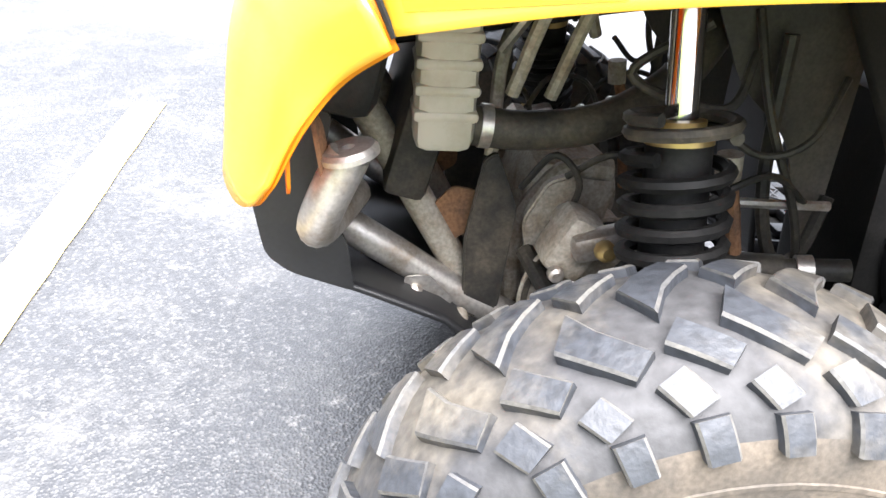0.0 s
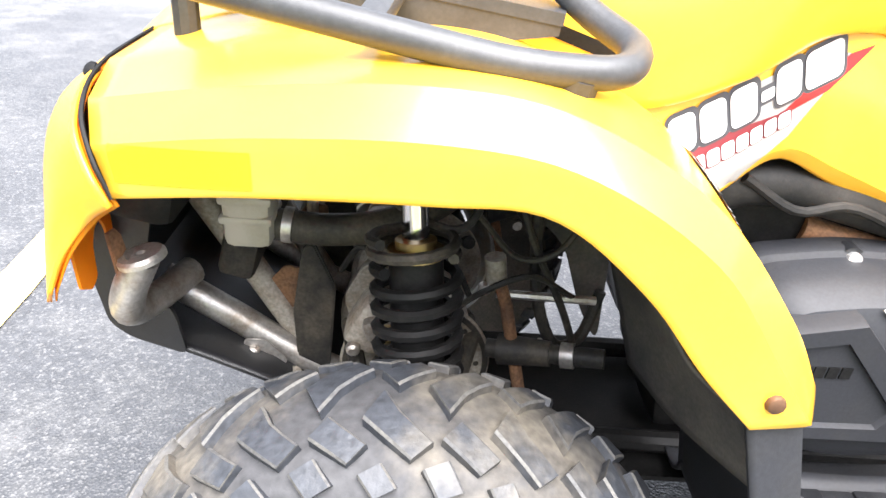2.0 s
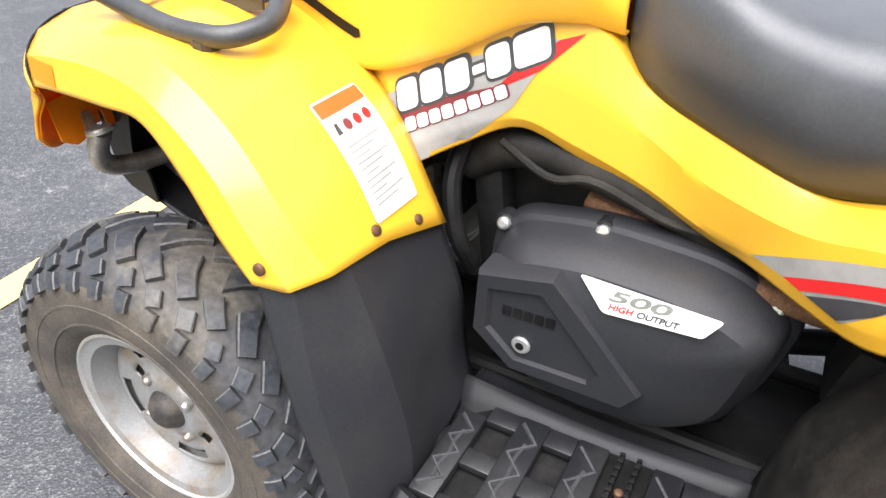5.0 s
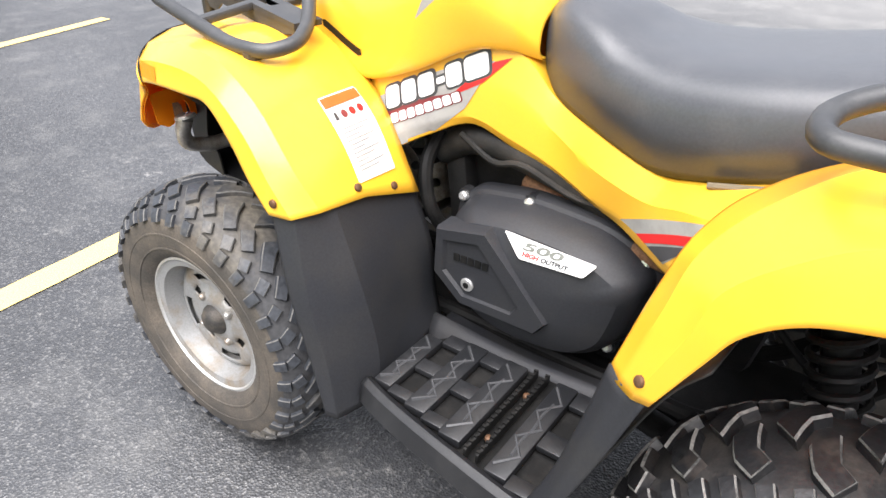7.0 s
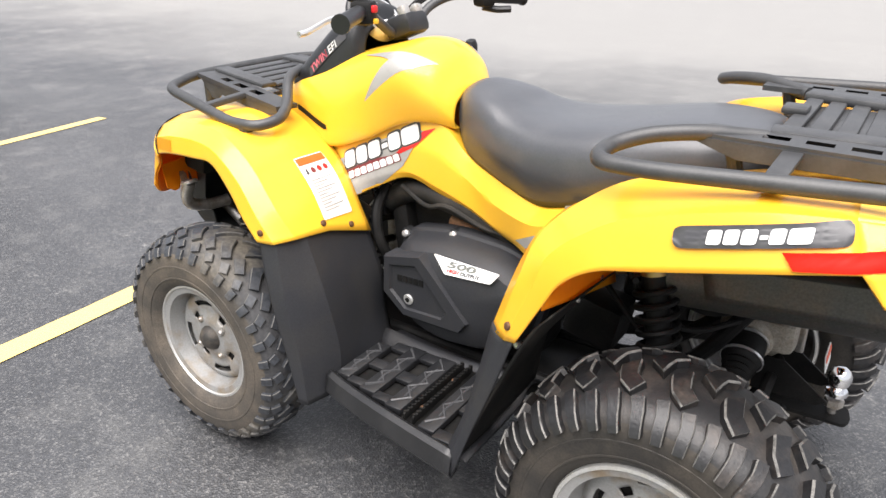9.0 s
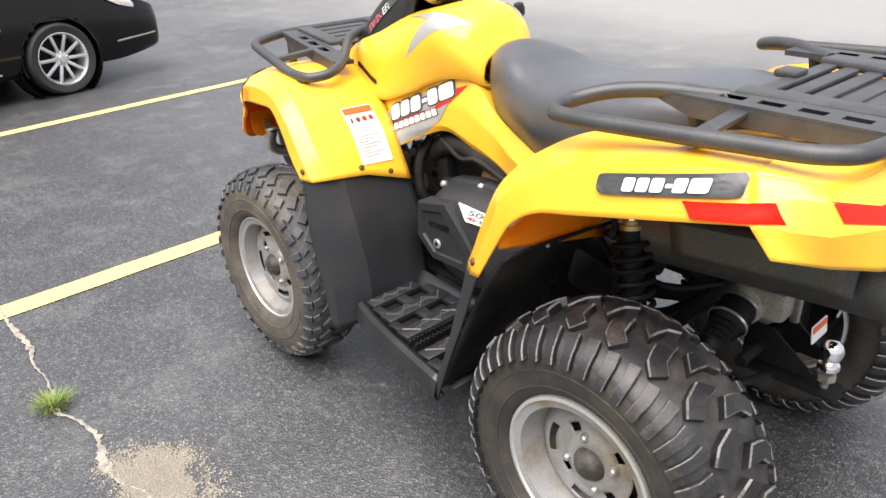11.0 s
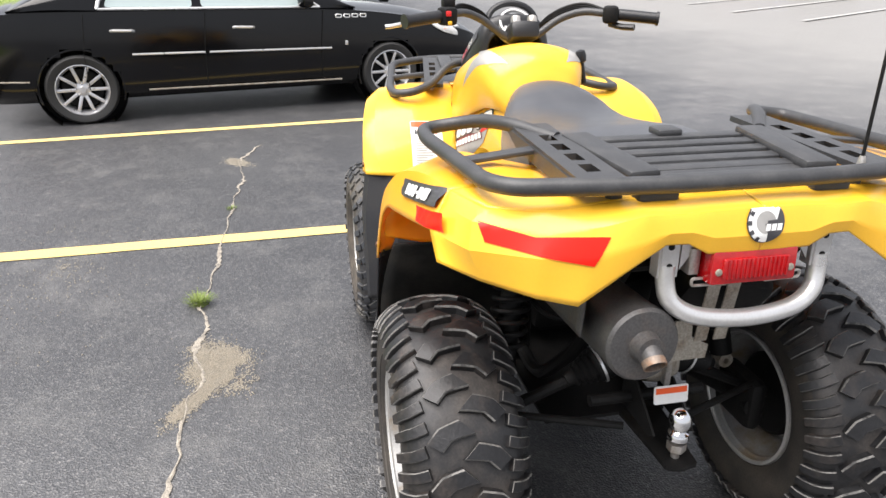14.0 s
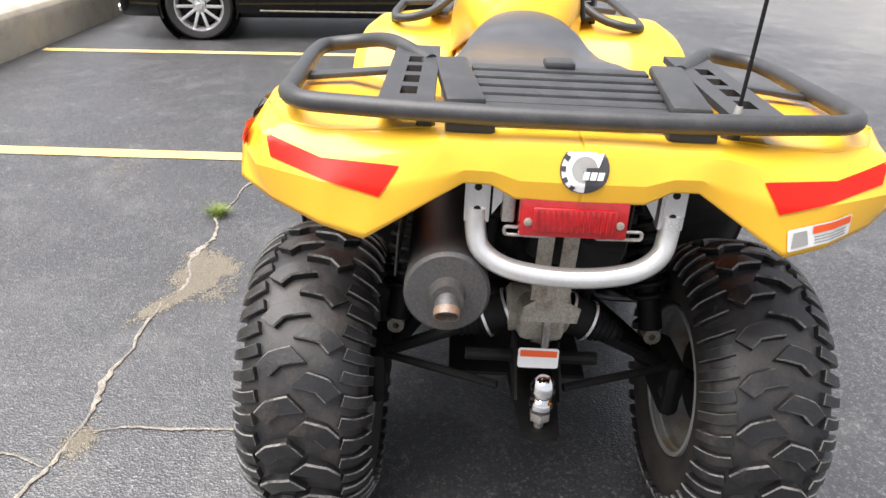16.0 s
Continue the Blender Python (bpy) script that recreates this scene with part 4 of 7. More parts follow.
for k in (-1, 1):
    front_gear(k)
    # steering rod with its boot, brake line and clips, guard plate
    part("steering_rod", bar([(-0.545, k * 0.20, 0.520), (-0.40, k * 0.245, 0.545)], 0.013, 14), GRIMY, atv, "dirty steel steering rod")
    part("rod_boot", bar([(-0.53, k * 0.205, 0.523), (-0.465, k * 0.225, 0.534)], 0.021, 14, r2=0.017), GRIMY, atv, "ribbed rubber boot on the steering rod")
    part("rod_clamp", bar([(-0.452, k * 0.229, 0.536), (-0.436, k * 0.234, 0.539)], 0.0170, 14), STEEL, atv)
    for n, pts in enumerate(([(-0.60, k * 0.20, 0.57), (-0.56, k * 0.22, 0.62), (-0.50, k * 0.21, 0.64), (-0.44, k * 0.19, 0.60)],
                             [(-0.57, k * 0.17, 0.70), (-0.52, k * 0.20, 0.66), (-0.47, k * 0.21, 0.68), (-0.43, k * 0.18, 0.74)],
                             [(-0.70, k * 0.13, 0.60), (-0.66, k * 0.16, 0.64), (-0.60, k * 0.17, 0.63), (-0.57, k * 0.16, 0.57)],
                             [(-0.75, k * 0.12, 0.58), (-0.72, k * 0.14, 0.63), (-0.69, k * 0.15, 0.60), (-0.70, k * 0.14, 0.54)])):
        part("brake_line", bar(catmull(pts, 18), 0.0042, 7), GRIMY if n % 2 else GRIMY, atv, "thin black brake line")
    for x, z in ((-0.47, 0.515), (-0.43, 0.51), (-0.555, 0.60), (-0.60, 0.585)):
        screw(atv, "bolt", (x, k * 0.178, z), (0, k, 0), 0.009, STEEL, 0.010)
    arm = slab([(-0.735, 0.49), (-0.70, 0.50), (-0.675, 0.56), (-0.69, 0.60), (-0.72, 0.59), (-0.745, 0.54)], 0.012, frame3((0, k * 0.115, 0), (1, 0, 0), (0, 0, 1)), 0.003, 0.01)
    part("cast_lug", arm, DIRTY, atv, "dirty cast mounting lug")
    part("ball_joint", turned([(0, 0.03), (0.02, 0.028), (0.024, 0.01), (0.02, -0.02), (0.012, -0.03), (0, -0.03)], 16, Matrix.Translation((-0.69, k * 0.135, 0.545)) @ Matrix.Rotation(radians(90), 4, "X")), STEEL, atv, "bright steel joint")

yq = Matrix.Rotation(radians(90), 4, "X")
part("differential", turned([(0, 0.11), (0.045, 0.11), (0.05, 0.085), (0.09, 0.075), (0.098, 0.05), (0.098, 0.03), (0.085, 0.02), (0.082, -0.04), (0.05, -0.09), (0, -0.09)], 36, Matrix.Translation((-0.655, 0.02, 0.425)) @ yq), DIRTY, atv, "dirty cast front differential housing")
for k in (-1, 1):
    dm = Matrix.Translation((-0.640, k * 0.150, 0.450)) @ Matrix.Rotation(radians(-90 * k), 4, "X") @ Matrix.Rotation(radians(5), 4, "Y")
    bd = part("brake_disc", turned([(0.080, -0.002), (0.106, -0.002), (0.108, 0.0), (0.106, 0.003), (0.080, 0.003), (0.080, -0.002)], 56, dm), DIRTY, atv, "dirty steel front brake disc")
    part("disc_rim", turned([(0.097, 0.0035), (0.1045, 0.0035), (0.1045, 0.0065), (0.097, 0.0065), (0.097, 0.0035)], 56, dm), GRIMY, bd)
    part("disc_carrier", turned([(0.034, 0.012), (0.050, 0.010), (0.078, 0.002), (0.084, 0.001), (0.084, -0.003), (0.034, -0.003), (0.034, 0.012)], 40, dm), DIRTY, bd, "dusty cast disc carrier")
    for i in range(18):
        c = dm @ Vector((0.088 * math.cos(i * math.pi / 9), 0.088 * math.sin(i * math.pi / 9), 0.003))
        screw(bd, "hole_rivet", c, (0, k, 0), 0.0042, GRIMY, 0.0016)
    cal = part("brake_caliper", block((0.055, 0.06, 0.075), pose(-0.700, k * 0.185, 0.545, 0, 28, 0), 0.014), DIRTY, atv, "dirty cast brake caliper")
    part("caliper_bridge", block((0.075, 0.030, 0.032), pose(-0.672, k * 0.215, 0.560, 0, -14, 0), 0.009), STEEL, cal)
    screw(cal, "brass_nut", (-0.678, k * 0.236, 0.560), (0, k, 0.2), 0.012, BRASS, 0.014, "brass-coloured nut")
    screw(cal, "bolt", (-0.722, k * 0.216, 0.520), (0, k, 0), 0.010, STEEL, 0.010)
    part("bracket", slab([(0, 0), (0.075, 0.0), (0.075, 0.018), (0.0, 0.022)], 0.003, frame3((-0.515, k * 0.40, 0.853), (1, 0, 0), (0, -k, 0.1)), 0), WHITE, atv, "white bracket under the fender")
    screw(atv, "bolt", (-0.478, k * 0.392, 0.846), (0, 0.3 * k, -1), 0.008, STEEL, 0.012)
part("differential_flange", turned([(0.06, 0.12), (0.075, 0.12), (0.075, 0.128), (0.06, 0.128), (0.06, 0.12)], 32, Matrix.Translation((-0.655, 0.02, 0.425)) @ yq), STEEL, atv)
part("gear_housing", block((0.13, 0.16, 0.14), pose(-0.68, 0.0, 0.525, 0, 10, 0), 0.03), DIRTY, atv, "dirty cast gear housing")
for a in range(6):
    c, d = math.cos(a * 1.05), math.sin(a * 1.05)
    screw(atv, "bolt", (-0.655 + 0.088 * c, -0.062, 0.425 + 0.088 * d), (0, -1, 0), 0.008, STEEL, 0.008)
screw(atv, "bolt", (-0.715, -0.082, 0.515), (0, -1, 0), 0.011, STEEL, 0.01)
part("gear_rib", bar(catmull([(-0.735, -0.07, 0.40), (-0.74, -0.075, 0.50), (-0.69, -0.08, 0.585), (-0.63, -0.08, 0.59)], 16), 0.014, 10), DIRTY, atv)


def reservoir():
    b = block((0.062, 0.06, 0.17), pose(-0.854, -0.175, 0.735), 0.014)
    bottle = part("coolant_bottle", b, PLUG, atv, "off-white ribbed plastic coolant bottle")
    for i in range(4):
        part("bottle_rib", block((0.066, 0.064, 0.012), pose(-0.854, -0.175, 0.69 + i * 0.026), 0.005), PLUG, bottle)
    part("hose", bar(catmull([(-0.825, -0.17, 0.672), (-0.76, -0.17, 0.668), (-0.68, -0.165, 0.68), (-0.60, -0.14, 0.72), (-0.54, -0.10, 0.78)], 24), 0.021, 14), GRIMY, atv, "thick black coolant hose")
    part("hose_clamp", bar([(-0.815, -0.17, 0.672), (-0.803, -0.17, 0.671)], 0.0235, 14), STEEL, atv)
    part("radiator", block((0.05, 0.34, 0.26), pose(-0.86, 0.02, 0.70, 0, 14, 0), 0.01), GRIMY, atv, "dark radiator behind the bumper")
    for pts in ([(-0.79, -0.12, 0.62), (-0.78, -0.10, 0.75), (-0.72, -0.08, 0.83)], [(-0.78, -0.15, 0.70), (-0.75, -0.16, 0.80), (-0.70, -0.15, 0.86)],
                [(-0.73, -0.12, 0.69), (-0.70, -0.14, 0.80), (-0.66, -0.12, 0.86)]):
        part("pipe", bar(catmull(pts, 14), 0.008, 8), DIRTY, atv, "dirty metal pipe")
    part("pipe", bar(catmull([(-0.79, -0.12, 0.74), (-0.76, -0.14, 0.79), (-0.72, -0.14, 0.815), (-0.69, -0.12, 0.76)], 18), 0.007, 8), STEEL, atv, "bent bright metal pipe")


reservoir()

# ---- frame, engine and footboards ----
for k in (-1, 1):
    part("frame_rail", bar([(-0.93, k * 0.10, 0.75), (-0.60, k * 0.10, 0.81), (-0.30, k * 0.075, 0.78), (0.10, k * 0.075, 0.72), (0.50, k * 0.12, 0.80), (0.98, k * 0.13, 0.90)], 0.018, 10, False, 0.08), DARK, atv, "black steel frame rail")
    part("frame_rail", bar([(-0.55, k * 0.12, 0.30), (0.40, k * 0.13, 0.29), (0.62, k * 0.12, 0.50), (0.80, k * 0.11, 0.80)], 0.018, 10, False, 0.08), DARK, atv, "black steel frame rail")
part("engine_block", block((0.42, 0.20, 0.30), pose(-0.02, 0.0, 0.45), 0.04), DARK, atv, "dark cast engine block")
part("engine_cylinder", block((0.17, 0.13, 0.26), pose(-0.15, 0.0, 0.62, 0, -14, 0), 0.03), DARK, atv, "finned dark engine cylinder")
part("skid_plate", block((1.15, 0.34, 0.012), pose(0.0, 0, 0.262), 0.005), DARK, atv, "black skid plate under the engine")
part("centre_panel", block((0.06, 0.20, 0.40), pose(-0.245, 0.0, 0.50, 0, -6, 0), 0.02), DARK, atv, "dark panel ahead of the engine")
SOIL = mat("tan_plastic", (0.16, 0.13, 0.085), 0.6, spot=(0.10, 0.08, 0.05), amount=0.6, scale=30)
part("under_seat_trim", bar([(0.30, -0.208, 0.822), (0.38, -0.214, 0.840), (0.47, -0.218, 0.866)], 0.006, 8), SOIL, atv, "tan plastic strip under the seat")
part("air_box", block((0.26, 0.15, 0.14), pose(-0.22, 0.0, 0.80), 0.04), DUSTY, atv, "black air box below the tank cover")
part("intake_duct", bar(catmull([(-0.30, -0.085, 0.69), (-0.22, -0.09, 0.735), (-0.12, -0.085, 0.73), (0.05, -0.08, 0.685), (0.16, -0.07, 0.63)], 22), 0.034, 14), DUSTY, atv, "dusty black intake duct")
part("duct_rib", bar(catmull([(-0.23, -0.122, 0.755), (-0.15, -0.122, 0.712), (-0.08, -0.122, 0.722), (0.02, -0.114, 0.685), (0.10, -0.108, 0.672)], 18), 0.007, 8), DUSTY, atv)
part("hose", bar(catmull([(-0.30, -0.10, 0.74), (-0.30, -0.15, 0.68), (-0.28, -0.17, 0.60), (-0.26, -0.14, 0.52)], 16), 0.016, 10), DARK, atv, "black rubber hose")
part("under_seat_box", block((0.50, 0.28, 0.14), pose(0.44, 0.0, 0.84, 0, -6, 0), 0.03), DUSTY, atv, "black storage box under the seat")

COVER = [(-0.235, 0.60), (-0.19, 0.645), (-0.06, 0.665), (0.13, 0.652), (0.245, 0.595), (0.232, 0.52), (0.20, 0.41), (0.11, 0.350), (-0.06, 0.335), (-0.185, 0.372), (-0.245, 0.48)]


def cover_ring(scale, y, n=66, cx=0.0, cz=0.50):
    pts = fillet([(cx + (x - cx) * scale, y, cz + (z - cz) * scale) for x, z in COVER], 0.05, True, 5)
    return [Vector(p) for p in pts]


def engine_cover(k):
    bm = bmesh.new()
    rings = [[bm.verts.new((p.x, k * -p.y * -1, p.z)) for p in cover_ring(sc, y)] for sc, y in
             ((1.0, 0.09), (1.0, 0.118), (0.985, 0.125), (0.94, 0.130), (0.91, 0.165), (0.87, 0.192), (0.78, 0.214), (0.60, 0.228), (0.35, 0.235), (0.15, 0.237))]
    for a, b in zip(rings, rings[1:]):
        for i in range(len(a)):
            j = (i + 1) % len(a)
            bm.faces.new((a[i], a[j], b[j], b[i]))
    bm.faces.new(rings[-1])
    ec = part("engine_cover", bm, SATIN, atv, "black moulded plastic engine cover", 28)
    m = frame3((0, k * 0.233, 0), (1, 0, 0), (0, 0, 1))
    out = [(-0.205, 0.598), (-0.085, 0.622), (-0.012, 0.545), (0.062, 0.462), (0.040, 0.432), (-0.145, 0.432), (-0.212, 0.490)]
    inner = [(-0.180, 0.572), (-0.098, 0.588), (-0.046, 0.530), (-0.004, 0.482), (-0.020, 0.458), (-0.134, 0.456), (-0.182, 0.500)]
    bm = bmesh.new()
    shrink = lambda pts, f: [(-0.07 + (x + 0.07) * f, 0.51 + (z - 0.51) * f) for x, z in pts]
    loops = [(out, 0.190), (out, 0.238), (shrink(out, 0.97), 0.249), (shrink(inner, 1.05), 0.249), (inner, 0.241)]
    rings = [[bm.verts.new((x, k * y, z)) for x, z in pts] for pts, y in loops]
    for a, b in zip(rings, rings[1:]):
        for n in range(7):
            bm.faces.new((a[n], a[(n + 1) % 7], b[(n + 1) % 7], b[n]))
    bm.faces.new(rings[-1])
    part("raised_panel", bm, SATIN, ec, "raised angular panel with a sunken middle", 20)
    for x, z in ((-0.215, 0.617), (-0.055, 0.648), (0.20, 0.60), (-0.20, 0.405), (0.15, 0.375)):
        screw(ec, "bolt", (x, k * 0.128, z), (0, k, 0.3), 0.0115, SILVER, 0.012, "bright steel bolt")
        part("boss", turned([(0.017, -0.02), (0.017, 0.002), (0.012, 0.003), (0, 0.003)], 14, Matrix.Translation((x, k * 0.124, z)) @ Matrix.Rotation(radians(-90 * k), 4, "X")), BLACK, ec)
    for i in range(5):
        part("mark_shape", slab(skew(-0.162 + i * 0.0175, 0.532 + i * 0.0003, 0.0140, 0.017, 0.05), 0.002, Matrix.Translation((0, k * 0.0085 if k < 0 else 0.0105, 0)) @ m, 0), DARK, ec)
    part("round_badge", turned([(0, 0.003), (0.013, 0.003), (0.0155, 0.001), (0.0155, -0.002)], 20, Matrix.Translation((-0.128, k * 0.2425, 0.482)) @ Matrix.Rotation(radians(-90 * k), 4, "X")), SILVER, ec, "small round silver badge")
    part("badge_disc", turned([(0, 0.001), (0.007, 0.001), (0.007, -0.001)], 16, Matrix.Translation((-0.129, k * 0.2455, 0.4815)) @ Matrix.Rotation(radians(-90 * k), 4, "X")), DARK, ec)
    return ec


SCREWH = mat("rusty_screw_head", (0.12, 0.06, 0.03), 0.55, metal=0.4, spot=(0.05, 0.03, 0.02), amount=0.6, scale=80)


def skew(x, y, w, h, s=0.25):
    return [(x, y), (x + w, y), (x + w + s * h, y + h), (x + s * h, y + h)]


for k in (-1, 1):
    made = engine_cover(k)
    cover = made if k < 0 else cover
    # mudguard in front of the footboard
    rows = [[(-0.372, k * 0.522, 0.722), (-0.322, k * 0.514, 0.722), (-0.300, k * 0.440, 0.714), (-0.308, k * 0.32, 0.702), (-0.306, k * 0.20, 0.66)],
            [(-0.33, k * 0.543, 0.56), (-0.287, k * 0.535, 0.56), (-0.245, k * 0.440, 0.555), (-0.256, k * 0.33, 0.55), (-0.262, k * 0.19, 0.52)],
            [(-0.292, k * 0.543, 0.40), (-0.255, k * 0.535, 0.40), (-0.218, k * 0.430, 0.40), (-0.236, k * 0.32, 0.40), (-0.25, k * 0.19, 0.40)],
            [(-0.268, k * 0.54, 0.268), (-0.242, k * 0.535, 0.268), (-0.212, k * 0.440, 0.275), (-0.222, k * 0.33, 0.30), (-0.235, k * 0.19, 0.32)]]
    part("mudguard", loft(rows, 24, 29, False, False, True), SATIN, atv, "black plastic mudguard in front of the footboard", 9, 0.005)
    # floor pan and footboard
    rows = [[(-0.24, k * 0.13, 0.30), (0.0, k * 0.13, 0.285), (0.26, k * 0.13, 0.30)], [(-0.24, k * 0.185, 0.305), (0.0, k * 0.19, 0.29), (0.25, k * 0.19, 0.305)], [(-0.24, k * 0.208, 0.342), (0.0, k * 0.212, 0.330), (0.25, k * 0.212, 0.340)],
            [(-0.235, k * 0.236, 0.325), (0.0, k * 0.236, 0.322), (0.24, k * 0.236, 0.328)], [(-0.225, k * 0.275, 0.292), (0.0, k * 0.275, 0.290), (0.235, k * 0.275, 0.294)], [(-0.225, k * 0.455, 0.290), (0.0, k * 0.48, 0.290), (0.235, k * 0.52, 0.292)]]
    part("floor_pan", loft(rows, 18, 18), SATIN, atv, "black plastic floor pan", 40, 0.006)
    fb = part("footboard", slab([(-0.19, k * 0.475), (-0.222, k * 0.33), (-0.205, k * 0.28), (-0.16, k * 0.238), (0.15, k * 0.238), (0.235, k * 0.40), (0.225, k * 0.545), (0.10, k * 0.527), (-0.05, k * 0.50)][::k], 0.006, pose(0, 0, 0.318), 0, 0.02), DARK, atv, "black footboard with raised treads over a dark plate drawn as openings")
    edge = [(-0.215, 0.478), (-0.15, 0.498), (-0.05, 0.520), (0.10, 0.547), (0.23, 0.567)]
    rows = [[(x, k * (y - 0.020), 0.338), (x, k * (y - 0.006), 0.348), (x, k * (y + 0.006), 0.342), (x, k * (y + 0.016), 0.302), (x, k * (y + 0.006), 0.286), (x, k * (y - 0.02), 0.292)] for x, y in edge]
    part("footboard_edge", loft(rows, 24, 26, False, False, True), BLACK, fb, "rounded outer lip", 40, 0.004)
    out_y = lambda x: 0.455 + 0.21 * (x + 0.215)
    lo = 0.252
    # solid tread strips and crossbars; the dark plate between stands in for shaded openings
    for x, w in ((-0.182, 0.044), (-0.085, 0.050), (0.012, 0.050), (0.128, 0.046), (0.212, 0.020)):
        a, b = lo + (0.03 if x < -0.15 else 0.0), out_y(x)
        strip = part("tread", block((w, b - a, 0.020), pose(x, k * (a + b) / 2, 0.336), 0.004), BLACK, fb)
        if w > 0.03:
            n = 7
            zig = [(x + (0.34 * w if m % 2 else -0.34 * w), k * (a + (b - a) * (m + 0.5) / n), 0.3465) for m in range(n)]
            part("tread_ridge", bar(zig, 0.0036, 5), WORN, strip, "scuffed raised ridge")
            part("tread_ridge", bar([(p[0] - (0.30 * w if m % 2 else -0.30 * w), p[1] + k * 0.006, p[2]) for m, p in enumerate(zig)][1:-1], 0.0030, 5), WORN, strip)
    for x, w in ((-0.134, 0.052), (-0.037, 0.048), (0.178, 0.052)):
        b = out_y(x)
        for f in ((0.0, 0.16), (0.44, 0.60), (0.88, 1.0)):
            y0, y1 = lo + (b - lo) * f[0], lo + (b - lo) * f[1]
            part("tread", block((w, y1 - y0, 0.013), pose(x, k * (y0 + y1) / 2, 0.336), 0.002), BLACK, fb)
    b = out_y(0.07)
    for d in (-0.013, 0.013):
        strip = block((0.006, b - lo, 0.020), pose(0.07 + d, k * (lo + b) / 2, 0.342), 0.001)
        for m in range(18):
            block((0.008, 0.005, 0.006), pose(0.07 + d, k * (lo + (b - lo) * (m + 0.5) / 18), 0.353), 0, strip)
        part("cleat", strip, DARK, fb, "serrated black metal cleat")
    for y in (lo + 0.065, b - 0.06):
        screw(fb, "bolt", (0.07, k * y, 0.335), (0, 0, 1), 0.008, SCREWH, 0.006)
    # leg guard behind the footboard
    rows = [[(0.302, k * 0.527, 0.684), (0.335, k * 0.558, 0.684), (0.372, k * 0.57, 0.686)], [(0.27, k * 0.53, 0.55), (0.295, k * 0.562, 0.55), (0.325, k * 0.57, 0.55)],
            [(0.232, k * 0.53, 0.42), (0.255, k * 0.565, 0.42), (0.275, k * 0.57, 0.42)], [(0.18, k * 0.53, 0.30), (0.205, k * 0.568, 0.29), (0.228, k * 0.57, 0.285)]]
    part("leg_guard", loft(rows, 20, 12), SATIN, atv, "black plastic guard below the rear fender", 35, 0.005)
    rows = [[(0.445, k * 0.20, 0.715), (0.440, k * 0.40, 0.735), (0.430, k * 0.535, 0.738)], [(0.39, k * 0.20, 0.66), (0.395, k * 0.38, 0.67), (0.385, k * 0.545, 0.68)], [(0.28, k * 0.20, 0.52), (0.30, k * 0.38, 0.52), (0.322, k * 0.56, 0.54)], [(0.24, k * 0.20, 0.34), (0.235, k * 0.38, 0.33), (0.215, k * 0.56, 0.30)]]
    part("inner_fender", loft(rows, 16, 12), DUSTY, atv, "black splash panel before the rear wheel", 40, 0.004)

# ---- racks ----


def rack_plate(outline, holes, z, m, parent, name="side_plate"):
    """A flat steel plate with slots right through it: strips laid between the slots."""
    x0, x1, y0, y1 = outline
    bm = bmesh.new()
    hx0, hx1 = min(h[0] for h in holes), max(h[1] for h in holes)
    hy0, hy1 = holes[0][2], holes[0][3]
    cells = [(x0, x1, y0, hy0), (x0, x1, hy1, y1), (x0, hx0, hy0, hy1), (hx1, x1, hy0, hy1)]
    hs = sorted(holes)
    cells += [(a[1], b[0], hy0, hy1) for a, b in zip(hs, hs[1:])]
    for a, b, c, d in cells:
        block((b - a, d - c, 0.012), pose((a + b) / 2, (c + d) / 2, 0), 0, bm)
    bmesh.ops.remove_doubles(bm, verts=bm.verts, dist=1e-5)
    bm.transform(m)
    return part(name, bm, RACK, parent, "black slotted steel plate")


